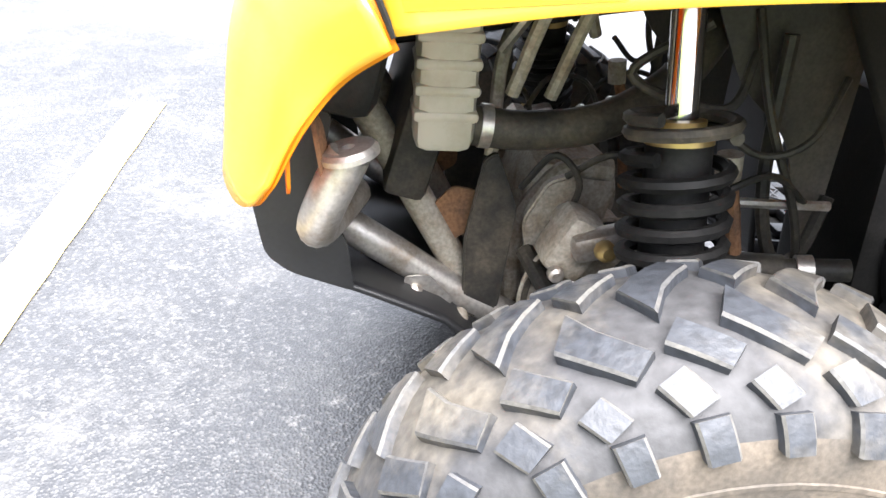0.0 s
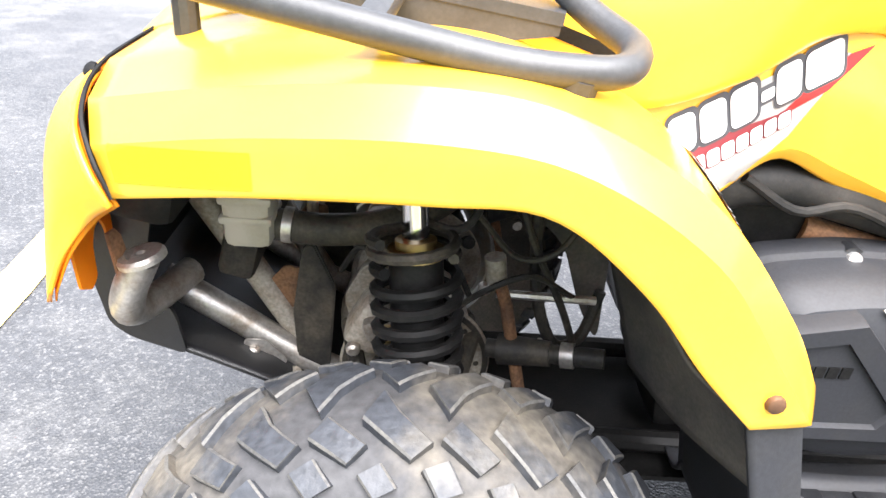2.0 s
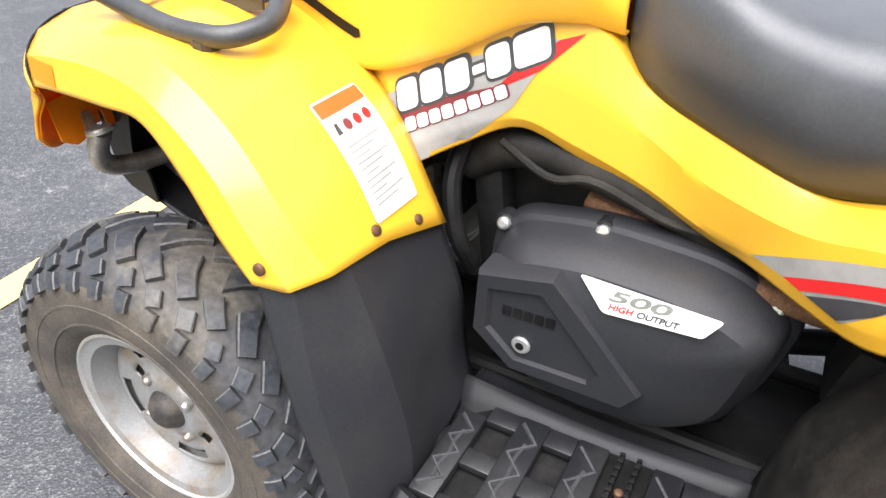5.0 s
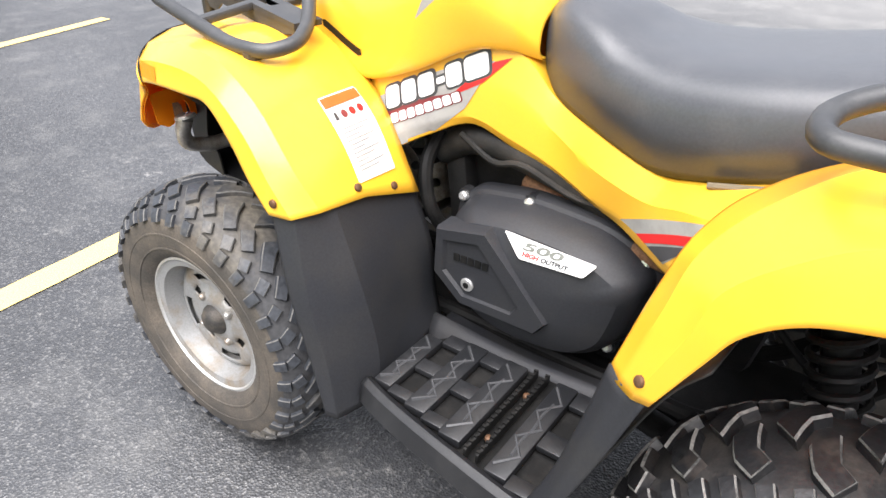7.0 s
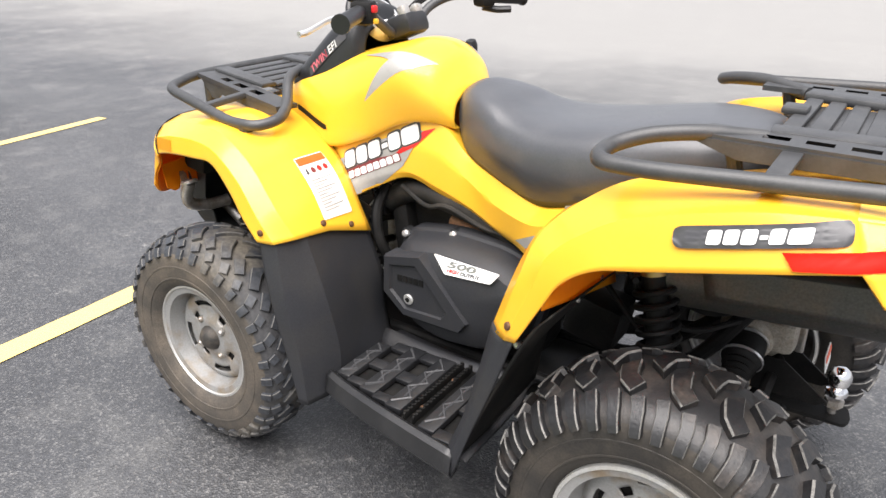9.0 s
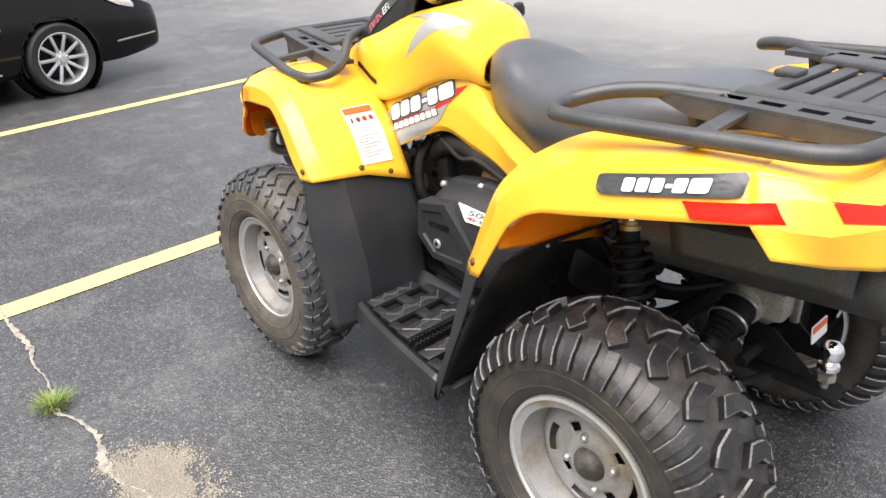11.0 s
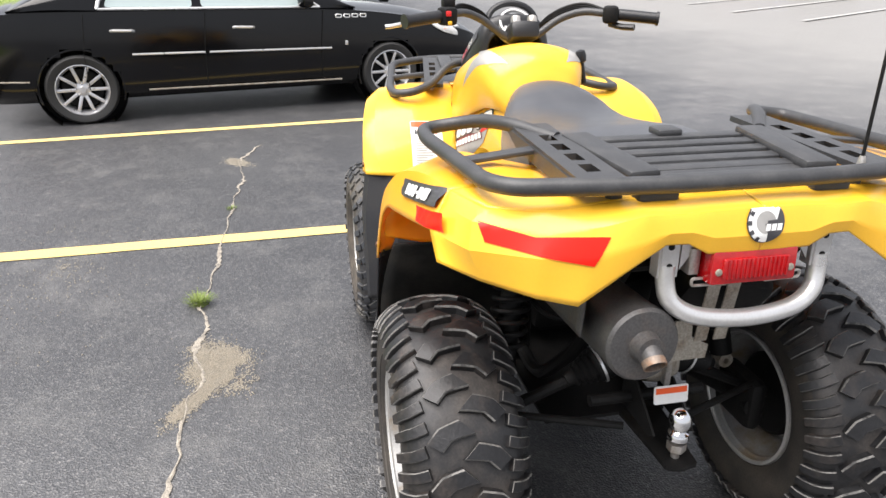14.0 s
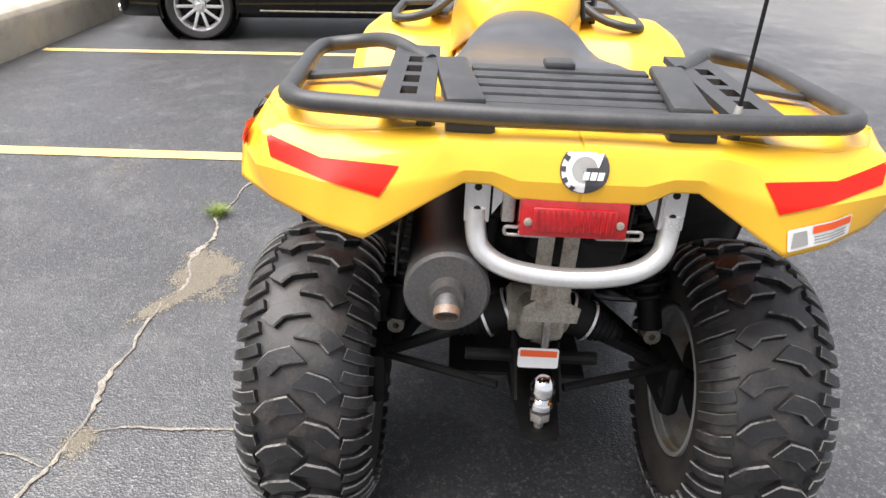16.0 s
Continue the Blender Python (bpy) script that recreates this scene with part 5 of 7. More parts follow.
def front_rack():
    r = new("front_rack")
    r.parent = atv
    r["label"] = "black steel tube front rack"
    half = [(-0.60, -0.10, 1.038), (-0.570, -0.185, 1.03), (-0.495, -0.270, 0.968), (-0.458, -0.338, 0.952), (-0.482, -0.396, 0.944), (-0.57, -0.405, 0.947), (-0.885, -0.352, 0.994), (-0.942, -0.225, 1.002), (-0.952, -0.15, 1.004)]
    loop = half + [(x, -y * 1.11, z) for x, y, z in half[::-1]]
    part("rail", bar(loop, 0.0145, 12, False, 0.045), RACK, r, "bent black steel tube")
    for k in (-1, 1):
        run = (-0.407, -0.068 * k, 0.045)
        m = frame3((-0.715, k * 0.219, 0.985), run, (0, 1, 0))
        rack_plate((-0.205, 0.205, -0.034, 0.034), [(-0.085, -0.035, -0.012, 0.012), (-0.005, 0.045, -0.012, 0.012), (0.075, 0.115, -0.010, 0.010)], 0, m, r)
        web = [(0.01, -0.004), (0.405, -0.004), (0.385, -0.020), (0.345, -0.052), (0.315, -0.052), (0.290, -0.030), (0.07, -0.034), (0.01, -0.016)]
        part("side_web", slab(web, 0.005, frame3((-0.511, k * 0.286, 0.963), run, (0, 0, 1)), 0.001), RACK, r, "deep flange below the plate")
        part("cross_bar", block((0.026, 0.135, 0.018), frame3((-0.685, k * 0.322, 0.974), (1, 0.1 * k, 0), (0, 1, -0.09 * k)), 0.005), RACK, r)
        part("pad", block((0.235, 0.052, 0.014), frame3((-0.790, k * 0.150, 1.004), (-1, -0.10 * k, 0.10), (0, 1, 0)), 0.005), RACK, r, "flat black rack pad")
        part("foot", bar([(-0.52, k * 0.398, 0.945), (-0.53, k * 0.385, 0.905)], 0.018, 10, r2=0.024), RACK, r)
        part("foot", bar([(-0.90, k * 0.20, 0.99), (-0.90, k * 0.20, 0.90)], 0.014, 10), RACK, r)
    for i in range(5):
        x = -0.885 + i * 0.047
        part("slat", block((0.034, 0.25, 0.012), frame3((x, 0, 1.004 - i * 0.0045), (-1, 0, 0.10), (0, 1, 0)), 0.005), RACK, r)
    part("deck", block((0.24, 0.25, 0.006), frame3((-0.790, 0, 0.986), (-1, 0, 0.10), (0, 1, 0)), 0.002), RACK, r)


def rear_rack():
    r = new("rear_rack")
    r.parent = atv
    r["label"] = "black steel tube rear rack with a slatted deck"
    half = [(0.69, -0.235, 1.045), (0.585, -0.305, 1.058), (0.505, -0.345, 1.050), (0.455, -0.400, 1.034), (0.462, -0.470, 1.026), (0.55, -0.478, 1.026), (0.935, -0.450, 1.040), (0.985, -0.415, 1.042), (1.008, -0.26, 1.042), (1.018, -0.12, 1.042)]
    loop = half + [(x, -y * 0.965, z) for x, y, z in half[::-1]]
    part("rail", bar(loop, 0.0155, 12, False, 0.05), RACK, r, "bent black steel tube")
    for k in (-1, 1):
        m = frame3((0.78, k * 0.262, 1.047), (1, 0, -0.02), (0, 1, 0))
        rack_plate((-0.19, 0.215, -0.042, 0.042), [(-0.09, -0.045, -0.012, 0.014), (-0.02, 0.025, -0.012, 0.014), (0.05, 0.095, -0.012, 0.014), (0.12, 0.165, -0.012, 0.014)], 0, m, r)
        part("side_web", slab([(0.585, 1.042), (0.66, 1.016), (0.93, 1.014), (0.99, 1.035), (0.99, 1.042), (0.585, 1.05)], 0.005, frame3((0, k * 0.302, 0), (1, 0, 0), (0, 0, 1)), 0.001), RACK, r)
        part("cross_bar", block((0.035, 0.17, 0.010), frame3((0.745, k * 0.375, 1.032), (1, 0.05 * k, 0), (0, 1, -0.12 * k)), 0.003), RACK, r)
        part("pad", block((0.27, 0.062, 0.02), frame3((0.825, k * 0.185, 1.045), (1, -0.1 * k, -0.03), (0, 1, 0)), 0.007), RACK, r, "flat black rack pad")
        part("clamp", block((0.035, 0.075, 0.03), pose(0.985, k * 0.165, 1.012), 0.008), RACK, r, "black rack clamp")
        part("foot", bar([(0.975, k * 0.232, 1.03), (0.96, k * 0.232, 0.985)], 0.012, 8, r2=0.018), RACK, r)
        part("foot", bar([(0.64, k * 0.27, 1.04), (0.66, k * 0.26, 0.96)], 0.014, 10), RACK, r)
    for i in range(6):
        x = 0.715 + i * 0.046
        part("slat", block((0.034, 0.32, 0.012), pose(x, 0, 1.044 - 0.003 * i, 0, 1.5, 0), 0.005), RACK, r)
    part("deck", block((0.29, 0.30, 0.006), pose(0.835, 0, 1.032), 0.002), RACK, r)
    part("latch", block((0.05, 0.055, 0.016), pose(0.70, 0.0, 1.055), 0.006), RACK, r, "black latch handle")
    part("tie_bolt", bar([(0.585, 0.285, 1.055), (0.585, 0.310, 1.055)], 0.008, 10), RACK, r)


front_rack()
rear_rack()

# ---- steering ----


POD = []


def steering():
    h = new("handlebar")
    h.parent = atv
    h["label"] = "black handlebar with rubber grips and switches"
    half = [(-0.30, 0.0, 1.145), (-0.305, -0.05, 1.148), (-0.31, -0.13, 1.205), (-0.275, -0.20, 1.232), (-0.20, -0.30, 1.222), (-0.165, -0.385, 1.215)]
    part("bar", bar(half[::-1] + [(x, -y, z) for x, y, z in half[1:]], 0.0125, 12, False, 0.05), RACK, h, "bent black handlebar tube")
    for k in (-1, 1):
        a, b = Vector((-0.205, k * 0.295, 1.223)), Vector((-0.160, k * 0.405, 1.213))
        g = sweep(bmesh.new(), [a.lerp(b, i / 18) for i in range(19)], 0.0185, 14)
        part("grip", g, BLACK, h, "black ribbed rubber grip")
        part("grip_end", bar([b, b + (b - a).normalized() * 0.008], 0.022, 14), BLACK, h)
        part("switch_box", block((0.05, 0.055, 0.055), frame3(a + Vector((-0.005, -k * 0.025, 0)), (0.4, k, 0), (0, 0, 1)), 0.012), DARK, h, "black switch housing")
        for i in range(3):
            off = 0.006 * i
            part("cable", bar(catmull([(-0.22, k * 0.27, 1.22 + off), (-0.30, k * 0.20, 1.24 + off), (-0.345, k * 0.11, 1.20 + off), (-0.40, k * 0.05, 1.12)], 16), 0.005, 7), DARK, h, "black control cable")
    part("brake_lever", bar(catmull([(-0.245, -0.285, 1.215), (-0.255, -0.34, 1.21), (-0.235, -0.43, 1.195), (-0.235, -0.46, 1.192)], 14), 0.007, 8), SILVER, h, "bright metal brake lever")
    part("thumb_lever", bar(catmull([(-0.215, 0.27, 1.195), (-0.185, 0.30, 1.187), (-0.155, 0.33, 1.187)], 10), 0.010, 8), BLACK, h, "black thumb throttle lever")
    part("switch", block((0.012, 0.016, 0.016), pose(-0.178, -0.272, 1.232), 0.003), REDDECAL, h, "red engine switch")
    part("switch", block((0.012, 0.012, 0.012), pose(-0.178, -0.268, 1.205), 0.003), YELLOW, h, "yellow light switch")
    part("fluid_cup", block((0.04, 0.04, 0.035), pose(-0.235, -0.262, 1.262), 0.008), DARK, h, "black brake fluid cup")
    part("clamp_cover", block((0.09, 0.10, 0.06), pose(-0.29, 0, 1.165, 0, -20, 0), 0.018), BLACK, h, "black handlebar clamp cover")
    for k in (-1, 1):
        part("clamp", block((0.03, 0.03, 0.05), pose(-0.275, k * 0.028, 1.195, 0, -20, 0), 0.01), STEEL, h, "steel handlebar clamp")
    # instrument pod
    POD[:] = [
        (-0.60, [(-0.135, 0.98), (-0.125, 1.02), (-0.07, 1.04), (0, 1.045)]),
        (-0.52, [(-0.15, 1.0), (-0.135, 1.08), (-0.08, 1.115), (0, 1.12)]),
        (-0.44, [(-0.15, 1.03), (-0.125, 1.14), (-0.08, 1.185), (0, 1.195)]),
        (-0.385, [(-0.13, 1.04), (-0.115, 1.15), (-0.075, 1.20), (0, 1.215)]),
        (-0.36, [(-0.10, 1.05), (-0.09, 1.13), (-0.05, 1.16), (0, 1.17)]),
    ]
    p = part("instrument_pod", hull(POD, 26, 24), BLACK, atv, "black instrument pod ahead of the handlebar", 40, 0.004)
    t = Matrix.Translation((-0.375, 0, 1.182)) @ Vector((0.75, 0, 0.65)).to_track_quat("Z", "Y").to_matrix().to_4x4()
    part("dial", turned([(0, 0.004), (0.046, 0.004), (0.05, 0.012), (0.056, 0.012), (0.06, 0.0), (0.06, -0.03)], 36, t), SILVER, p, "round silver-rimmed speedometer")
    part("dial_face", turned([(0, 0.007), (0.04, 0.007), (0.042, 0.004)], 36, t), WHITE, p)
    arc = [(-0.415 - 0.02 * math.sin(a), 0.085 * math.cos(a), 1.19 + 0.058 * math.sin(a)) for a in [math.pi * i / 16 for i in range(17)]]
    part("visor", bar(arc, 0.011, 10), BLACK, p, "black visor over the speedometer")
    part("knob", turned([(0, 0.06), (0.014, 0.055), (0.018, 0.04), (0.016, 0.022), (0.008, 0.015), (0.008, -0.05)], 16, Matrix.Translation((-0.19, 0.178, 1.06)) @ Matrix.Rotation(radians(12), 4, "X")), BLACK, atv, "black gear shift knob")


steering()

# ---- rear end ----


TIP = mat("burnt_outlet_steel", (0.20, 0.16, 0.13), 0.55, metal=0.5, spot=(0.26, 0.13, 0.06), amount=0.8, scale=30, fine=0.2)


def rear_end():
    ax = Vector((1, 0.02, 0.075)).normalized()
    mq = ax.to_track_quat("Z", "Y").to_matrix().to_4x4()
    mq.translation = (0.52, -0.198, 0.722)
    ex = part("muffler", turned([(0, 0.0), (0.05, 0.0), (0.067, 0.02), (0.067, 0.49), (0.069, 0.495), (0.069, 0.525), (0.064, 0.532), (0.030, 0.534), (0.026, 0.55), (0.026, 0.56), (0, 0.56)], 40, mq), MUFFLER, atv, "sooty grey steel muffler")
    face = Vector(mq @ Vector((0, 0, 0.53)))
    neck = catmull([face, face + ax * 0.014, face + ax * 0.028 - Vector((0, 0, 0.005)), face + ax * 0.040 - Vector((0, 0, 0.014))], 12)
    part("neck", bar(neck, 0.0195, 18), MUFFLER, ex, "short grey outlet neck")
    d = (neck[-1] - neck[-2])
    to = Vector(d).normalized().to_track_quat("Z", "Y").to_matrix().to_4x4()
    to.translation = neck[-1]
    part("outlet", turned([(0.0198, -0.006), (0.0206, -0.004), (0.0206, 0.008), (0.0175, 0.008), (0.0175, -0.004), (0, -0.004)], 24, to), TIP, ex, "rusty exhaust outlet pipe")
    part("exhaust_pipe", bar(catmull([(0.53, -0.198, 0.722), (0.42, -0.18, 0.70), (0.28, -0.14, 0.62), (0.12, -0.10, 0.62), (-0.10, -0.06, 0.66)], 24), 0.02, 12), RUST, atv, "rusty exhaust pipe")
    part("heat_shield", loft([[(0.62, -0.27, 0.80), (0.64, -0.275, 0.72)], [(0.98, -0.27, 0.835), (0.98, -0.275, 0.75)]], 12, 8), MUFFLER, atv, "brown heat shield", 40, 0.003)
    b = new("rear_bumper")
    b.parent = atv
    b["label"] = "bright silver tube bumper below the tail lamp"
    half = [(1.020, -0.148, 0.90), (1.024, -0.148, 0.866), (1.033, -0.138, 0.834), (1.044, -0.100, 0.811), (1.050, -0.035, 0.801)]
    part("tube", bar(catmull(half + [(x, -y, z) for x, y, z in half[::-1]], 40), 0.0165, 16), SILVER, b)
    for k in (-1, 1):
        plate = slab([(-0.019, -0.04), (0.019, -0.04), (0.019, 0.042), (-0.019, 0.042)], 0.03, frame3((1.000, k * 0.148, 0.918), (0, 1, 0), (0, 0, 1)), 0.004)
        br = part("bracket", plate, SILVER, b, "silver bumper bracket with bolt holes")
        for dz in (-0.018, 0.018):
            screw(br, "bolt", (1.030, k * 0.148, 0.918 + dz), (1, 0, 0), 0.006, DARK, 0.003)
        part("stay", slab([(0, 0), (0.03, 0.045), (0.0, 0.06)], 0.004, frame3((1.02, k * 0.125, 0.89), (0, -k, 0), (0, 0, 1)), 0), SILVER, b)
    lamp = part("tail_lamp", block((0.05, 0.162, 0.062), pose(1.035, -0.005, 0.901, 0, -4, 0), 0.006), LENS, atv, "red plastic tail lamp")
    part("lens_panel", block((0.008, 0.125, 0.036), pose(1.0615, -0.005, 0.902, 0, -4, 0), 0.003), LENS, lamp, "ribbed inner lens")
    for i in range(14):
        part("lens_rib", block((0.003, 0.002, 0.034), pose(1.0665, -0.06 + i * 0.0085, 0.902, 0, -4, 0), 0), LENS, lamp)
    for k in (-1, 1):
        screw(lamp, "screw", (1.0615, -0.005 + k * 0.068, 0.896), (1, 0, 0), 0.0065, DIRTY, 0.002)
        tab = fillet([(1.035, k * 0.105, 0.863), (1.035, k * 0.105, 0.876), (1.035, k * 0.035, 0.874), (1.035, k * 0.035, 0.861)], 0.006, True)
        part("plate_holder", sweep(bmesh.new(), tab, 0.0028, 7, True), STEEL, atv, "slotted steel number plate holder")
        part("strap", block((0.004, 0.026, 0.17), pose(0.99, k * 0.02 - 0.012, 0.80, 0, 8, 0), 0.001), DIRTY, atv, "grey steel strap")
    part("lamp_mount", block((0.03, 0.02, 0.05), pose(1.015, -0.10, 0.905), 0.003), STEEL, atv)
    # final drive, shafts and arms
    fd = part("final_drive", turned([(0, 0.07), (0.04, 0.07), (0.052, 0.06), (0.055, 0.02), (0.075, 0.01), (0.08, -0.02), (0.06, -0.05), (0.045, -0.065), (0, -0.065)], 32, Matrix.Translation((0.70, 0.012, 0.535)) @ yq), DIRTY, atv, "grey cast final drive housing")
    part("rib", block((0.11, 0.10, 0.08), pose(0.74, 0.012, 0.545), 0.02), DIRTY, fd)
    part("rib", block((0.02, 0.016, 0.09), pose(0.80, 0.02, 0.545), 0.004), STEEL, fd)
    part("rear_mount", slab([(-0.045, 0), (0.055, 0), (0.06, 0.03), (0.02, 0.05), (0.02, 0.09), (-0.02, 0.09), (-0.02, 0.05), (-0.05, 0.03)], 0.004, frame3((0.86, 0.01, 0.60), (0, 1, 0), (-0.1, 0, 1)), 0), DIRTY, atv, "grey steel mount")
    for k in (-1, 1):
        m = Vector((0, k, -0.45)).to_track_quat("Z", "Y").to_matrix().to_4x4()
        m.translation = (0.70, 0.012 + k * 0.06, 0.53)
        prof = [(0, 0), (0.043, 0), (0.043, 0.05), (0.046, 0.052), (0.046, 0.056), (0.043, 0.058)]
        for i in range(5):
            prof += [(0.042 - i * 0.004, 0.062 + i * 0.014), (0.034 - i * 0.004, 0.069 + i * 0.014)]
        part("boot", turned(prof + [(0.014, 0.14), (0, 0.14)], 24, m), DARK, atv, "black ribbed rubber drive boot")
        for h in (0.002, 0.054):
            part("boot_clamp", turned([(0.044, h - 0.003), (0.047, h - 0.003), (0.047, h + 0.003), (0.044, h + 0.003), (0.044, h - 0.003)], 24, m), SILVER, atv)
        part("drive_shaft", bar([(0.69, k * 0.15, 0.47), (0.6475, k * 0.42, 0.325)], 0.014, 10), DARK, atv)
        part("trailing_arm", bar([(0.24, k * 0.20, 0.31), (0.45, k * 0.27, 0.33), (0.6475, k * 0.345, 0.33), (0.72, k * 0.33, 0.34)], 0.026, 12, False, 0.05), DARK, atv, "black trailing suspension arm")
        part("arm_knuckle", block((0.16, 0.05, 0.14), pose(0.65, k * 0.335, 0.34), 0.03), DARK, atv, "black cast hub carrier")
        # panel also added to block light from the far side and darken the shock
        side = slab([(0.43, 0.90), (0.82, 0.93), (0.80, 0.68), (0.62, 0.60), (0.45, 0.64)], 0.004, frame3((0, k * 0.12, 0), (1, 0, 0), (0, 0, 1)), 0, 0.03)
        part("inner_panel", side, DUSTY, atv, "black inner panel beside the rear shock")
        part("link", bar([(0.80, k * 0.07, 0.40), (0.70, k * 0.33, 0.40)], 0.009, 8), DARK, atv)
        shock((0.50, k * 0.235, 0.86), (0.60, k * 0.30, 0.42), 0.042, 0.30, 0.80, 8)
        for pts in ([(0.42, k * 0.20, 0.80), (0.50, k * 0.23, 0.66), (0.60, k * 0.20, 0.60), (0.70, k * 0.12, 0.62)], [(0.36, k * 0.18, 0.70), (0.48, k * 0.20, 0.58), (0.60, k * 0.24, 0.52)]):
            part("brake_hose", bar(catmull(pts, 18), 0.007, 8), DARK, atv, "black rubber hose")
        # dark sheet that puts the shade under the rear fender into colour
        rows = [[(0.55, k * 0.17, 0.91), (0.58, k * 0.34, 0.935), (0.63, k * 0.50, 0.885)], [(0.70, k * 0.16, 0.935), (0.71, k * 0.34, 0.955), (0.73, k * 0.50, 0.895)], [(0.93, k * 0.16, 0.955), (0.93, k * 0.34, 0.965), (0.91, k * 0.47, 0.90)]]
        part("fender_shade", loft(rows, 14, 14), DUSTY, atv, "dark sheet standing in for the shaded underside of the fender", 50, 0.003)

        # orange sheet painted as the glow of light through the rear fender
        rows = [[(0.418, k * 0.556, 0.755), (0.428, k * 0.42, 0.725), (0.435, k * 0.22, 0.68)], [(0.425, k * 0.560, 0.785), (0.43, k * 0.42, 0.80), (0.435, k * 0.25, 0.79)], [(0.47, k * 0.550, 0.835), (0.475, k * 0.42, 0.865), (0.48, k * 0.25, 0.855)]]
        for y in (0.30, 0.42):
            screw(atv, "lining_screw", (0.432, k * y, 0.722), (1, 0, 0.2), 0.006, STEEL, 0.004)
        part("fender_glow", loft(rows, 16, 10), YELLOW_GLOW, atv, "sheet inside the rear fender, coloured orange for light coming through", 50, 0.002)
    for i, (x, y, z, sx, sy, sz) in enumerate(((0.36, -0.10, 0.52, 0.14, 0.12, 0.12), (0.46, 0.04, 0.60, 0.16, 0.14, 0.12), (0.52, -0.16, 0.63, 0.08, 0.07, 0.06), (0.58, -0.08, 0.68, 0.14, 0.10, 0.07), (0.86, 0.05, 0.86, 0.16, 0.26, 0.10))):
        part("gear_case" if i < 2 else "bracket", block((sx, sy, sz), pose(x, y, z, 8 * i, 12, 20 * i), 0.02), DARK, atv, "dark cast metal case")
    part("cross_tube", bar([(0.80, -0.16, 0.80), (0.80, 0.16, 0.80)], 0.014, 10), DARK, atv)
    part("cross_tube", bar([(0.76, -0.14, 0.45), (0.76, 0.14, 0.45)], 0.014, 10), DARK, atv)
    # hitch
    plate = slab([(0.72, -0.05), (0.86, -0.035), (0.925, -0.03), (0.935, 0.0), (0.925, 0.045), (0.86, 0.05), (0.72, 0.06)], 0.008, pose(0, 0.005, 0.413, 0, 3, 0), 0.001, 0.01)
    hp = part("hitch_plate", plate, DARK, atv, "black hitch plate with a chrome tow ball")
    for k in (-1, 1):
        web = slab([(0.72, 0.41), (0.86, 0.41), (0.88, 0.425), (0.78, 0.50), (0.72, 0.50)], 0.005, frame3((0, 0.01 + k * 0.045, 0), (1, 0, 0), (0, 0, 1)), 0)
        part("hitch_web", web, DARK, hp)
    part("tow_ball", turned([(0, 0.062), (0.010, 0.061), (0.019, 0.054), (0.0245, 0.043), (0.0255, 0.034), (0.022, 0.02), (0.016, 0.011), (0.015, 0.006), (0.022, 0.004), (0.024, 0.0), (0.024, -0.008), (0, -0.008)], 28, Matrix.Translation((0.893, 0.011, 0.433))), CHROME, hp, "polished chrome tow ball")
    part("nut", turned([(0, 0.0), (0.021, 0.0), (0.021, -0.018), (0, -0.018)], 6, Matrix.Translation((0.893, 0.011, 0.412))), STEEL, hp)
    part("shank", bar([(0.893, 0.011, 0.41), (0.893, 0.011, 0.345)], 0.0095, 12), STEEL, hp, "threaded steel shank")
    tag = part("warning_tag", slab([(-0.04, -0.021), (0.04, -0.021), (0.04, 0.021), (-0.04, 0.021)], 0.002, frame3((0.86, 0.0, 0.515), (0, 1, 0), (-0.15, 0, 1)), 0, 0.006), WHITE, atv, "white and orange warning tag on the hitch")
    part("orange_band", slab([(-0.036, 0.004), (0.036, 0.004), (0.036, 0.017), (-0.036, 0.017)], 0.0016, frame3((0.8622, 0.0, 0.515), (0, 1, 0), (-0.15, 0, 1)), 0), ORANGE, tag)
    ant = part("antenna", bar([(0.985, 0.228, 1.035), (0.975, 0.238, 1.30), (0.96, 0.252, 1.72)], 0.0032, 8), DARK, atv, "thin black whip antenna")
    part("antenna_base", turned([(0, 0.014), (0.005, 0.013), (0.008, 0.0), (0.009, -0.02)], 14, Matrix.Translation((0.985, 0.228, 1.050))), STEEL, ant)


rear_end()

# ---- decals, laid on the panels ----
from mathutils.bvhtree import BVHTree


def tree_of(*meshes):
    """Search trees of panels, to lay decals on them."""
    return [BVHTree.FromBMesh(bm) for bm in meshes]


SIDE_T = tree_of(loft(SIDE, 49, 25, False, False, True))
FRONT_T = tree_of(loft(FENDER_F, 40, 33, False, False, True))
REAR_T = tree_of(loft(FENDER_R, 43, 25, False, False, True), loft(TAIL, 64, 22, False, True, True), loft(TAIL, 64, 22, True, True, True))
TANK_T = tree_of(hull(TANK, 48, 49))


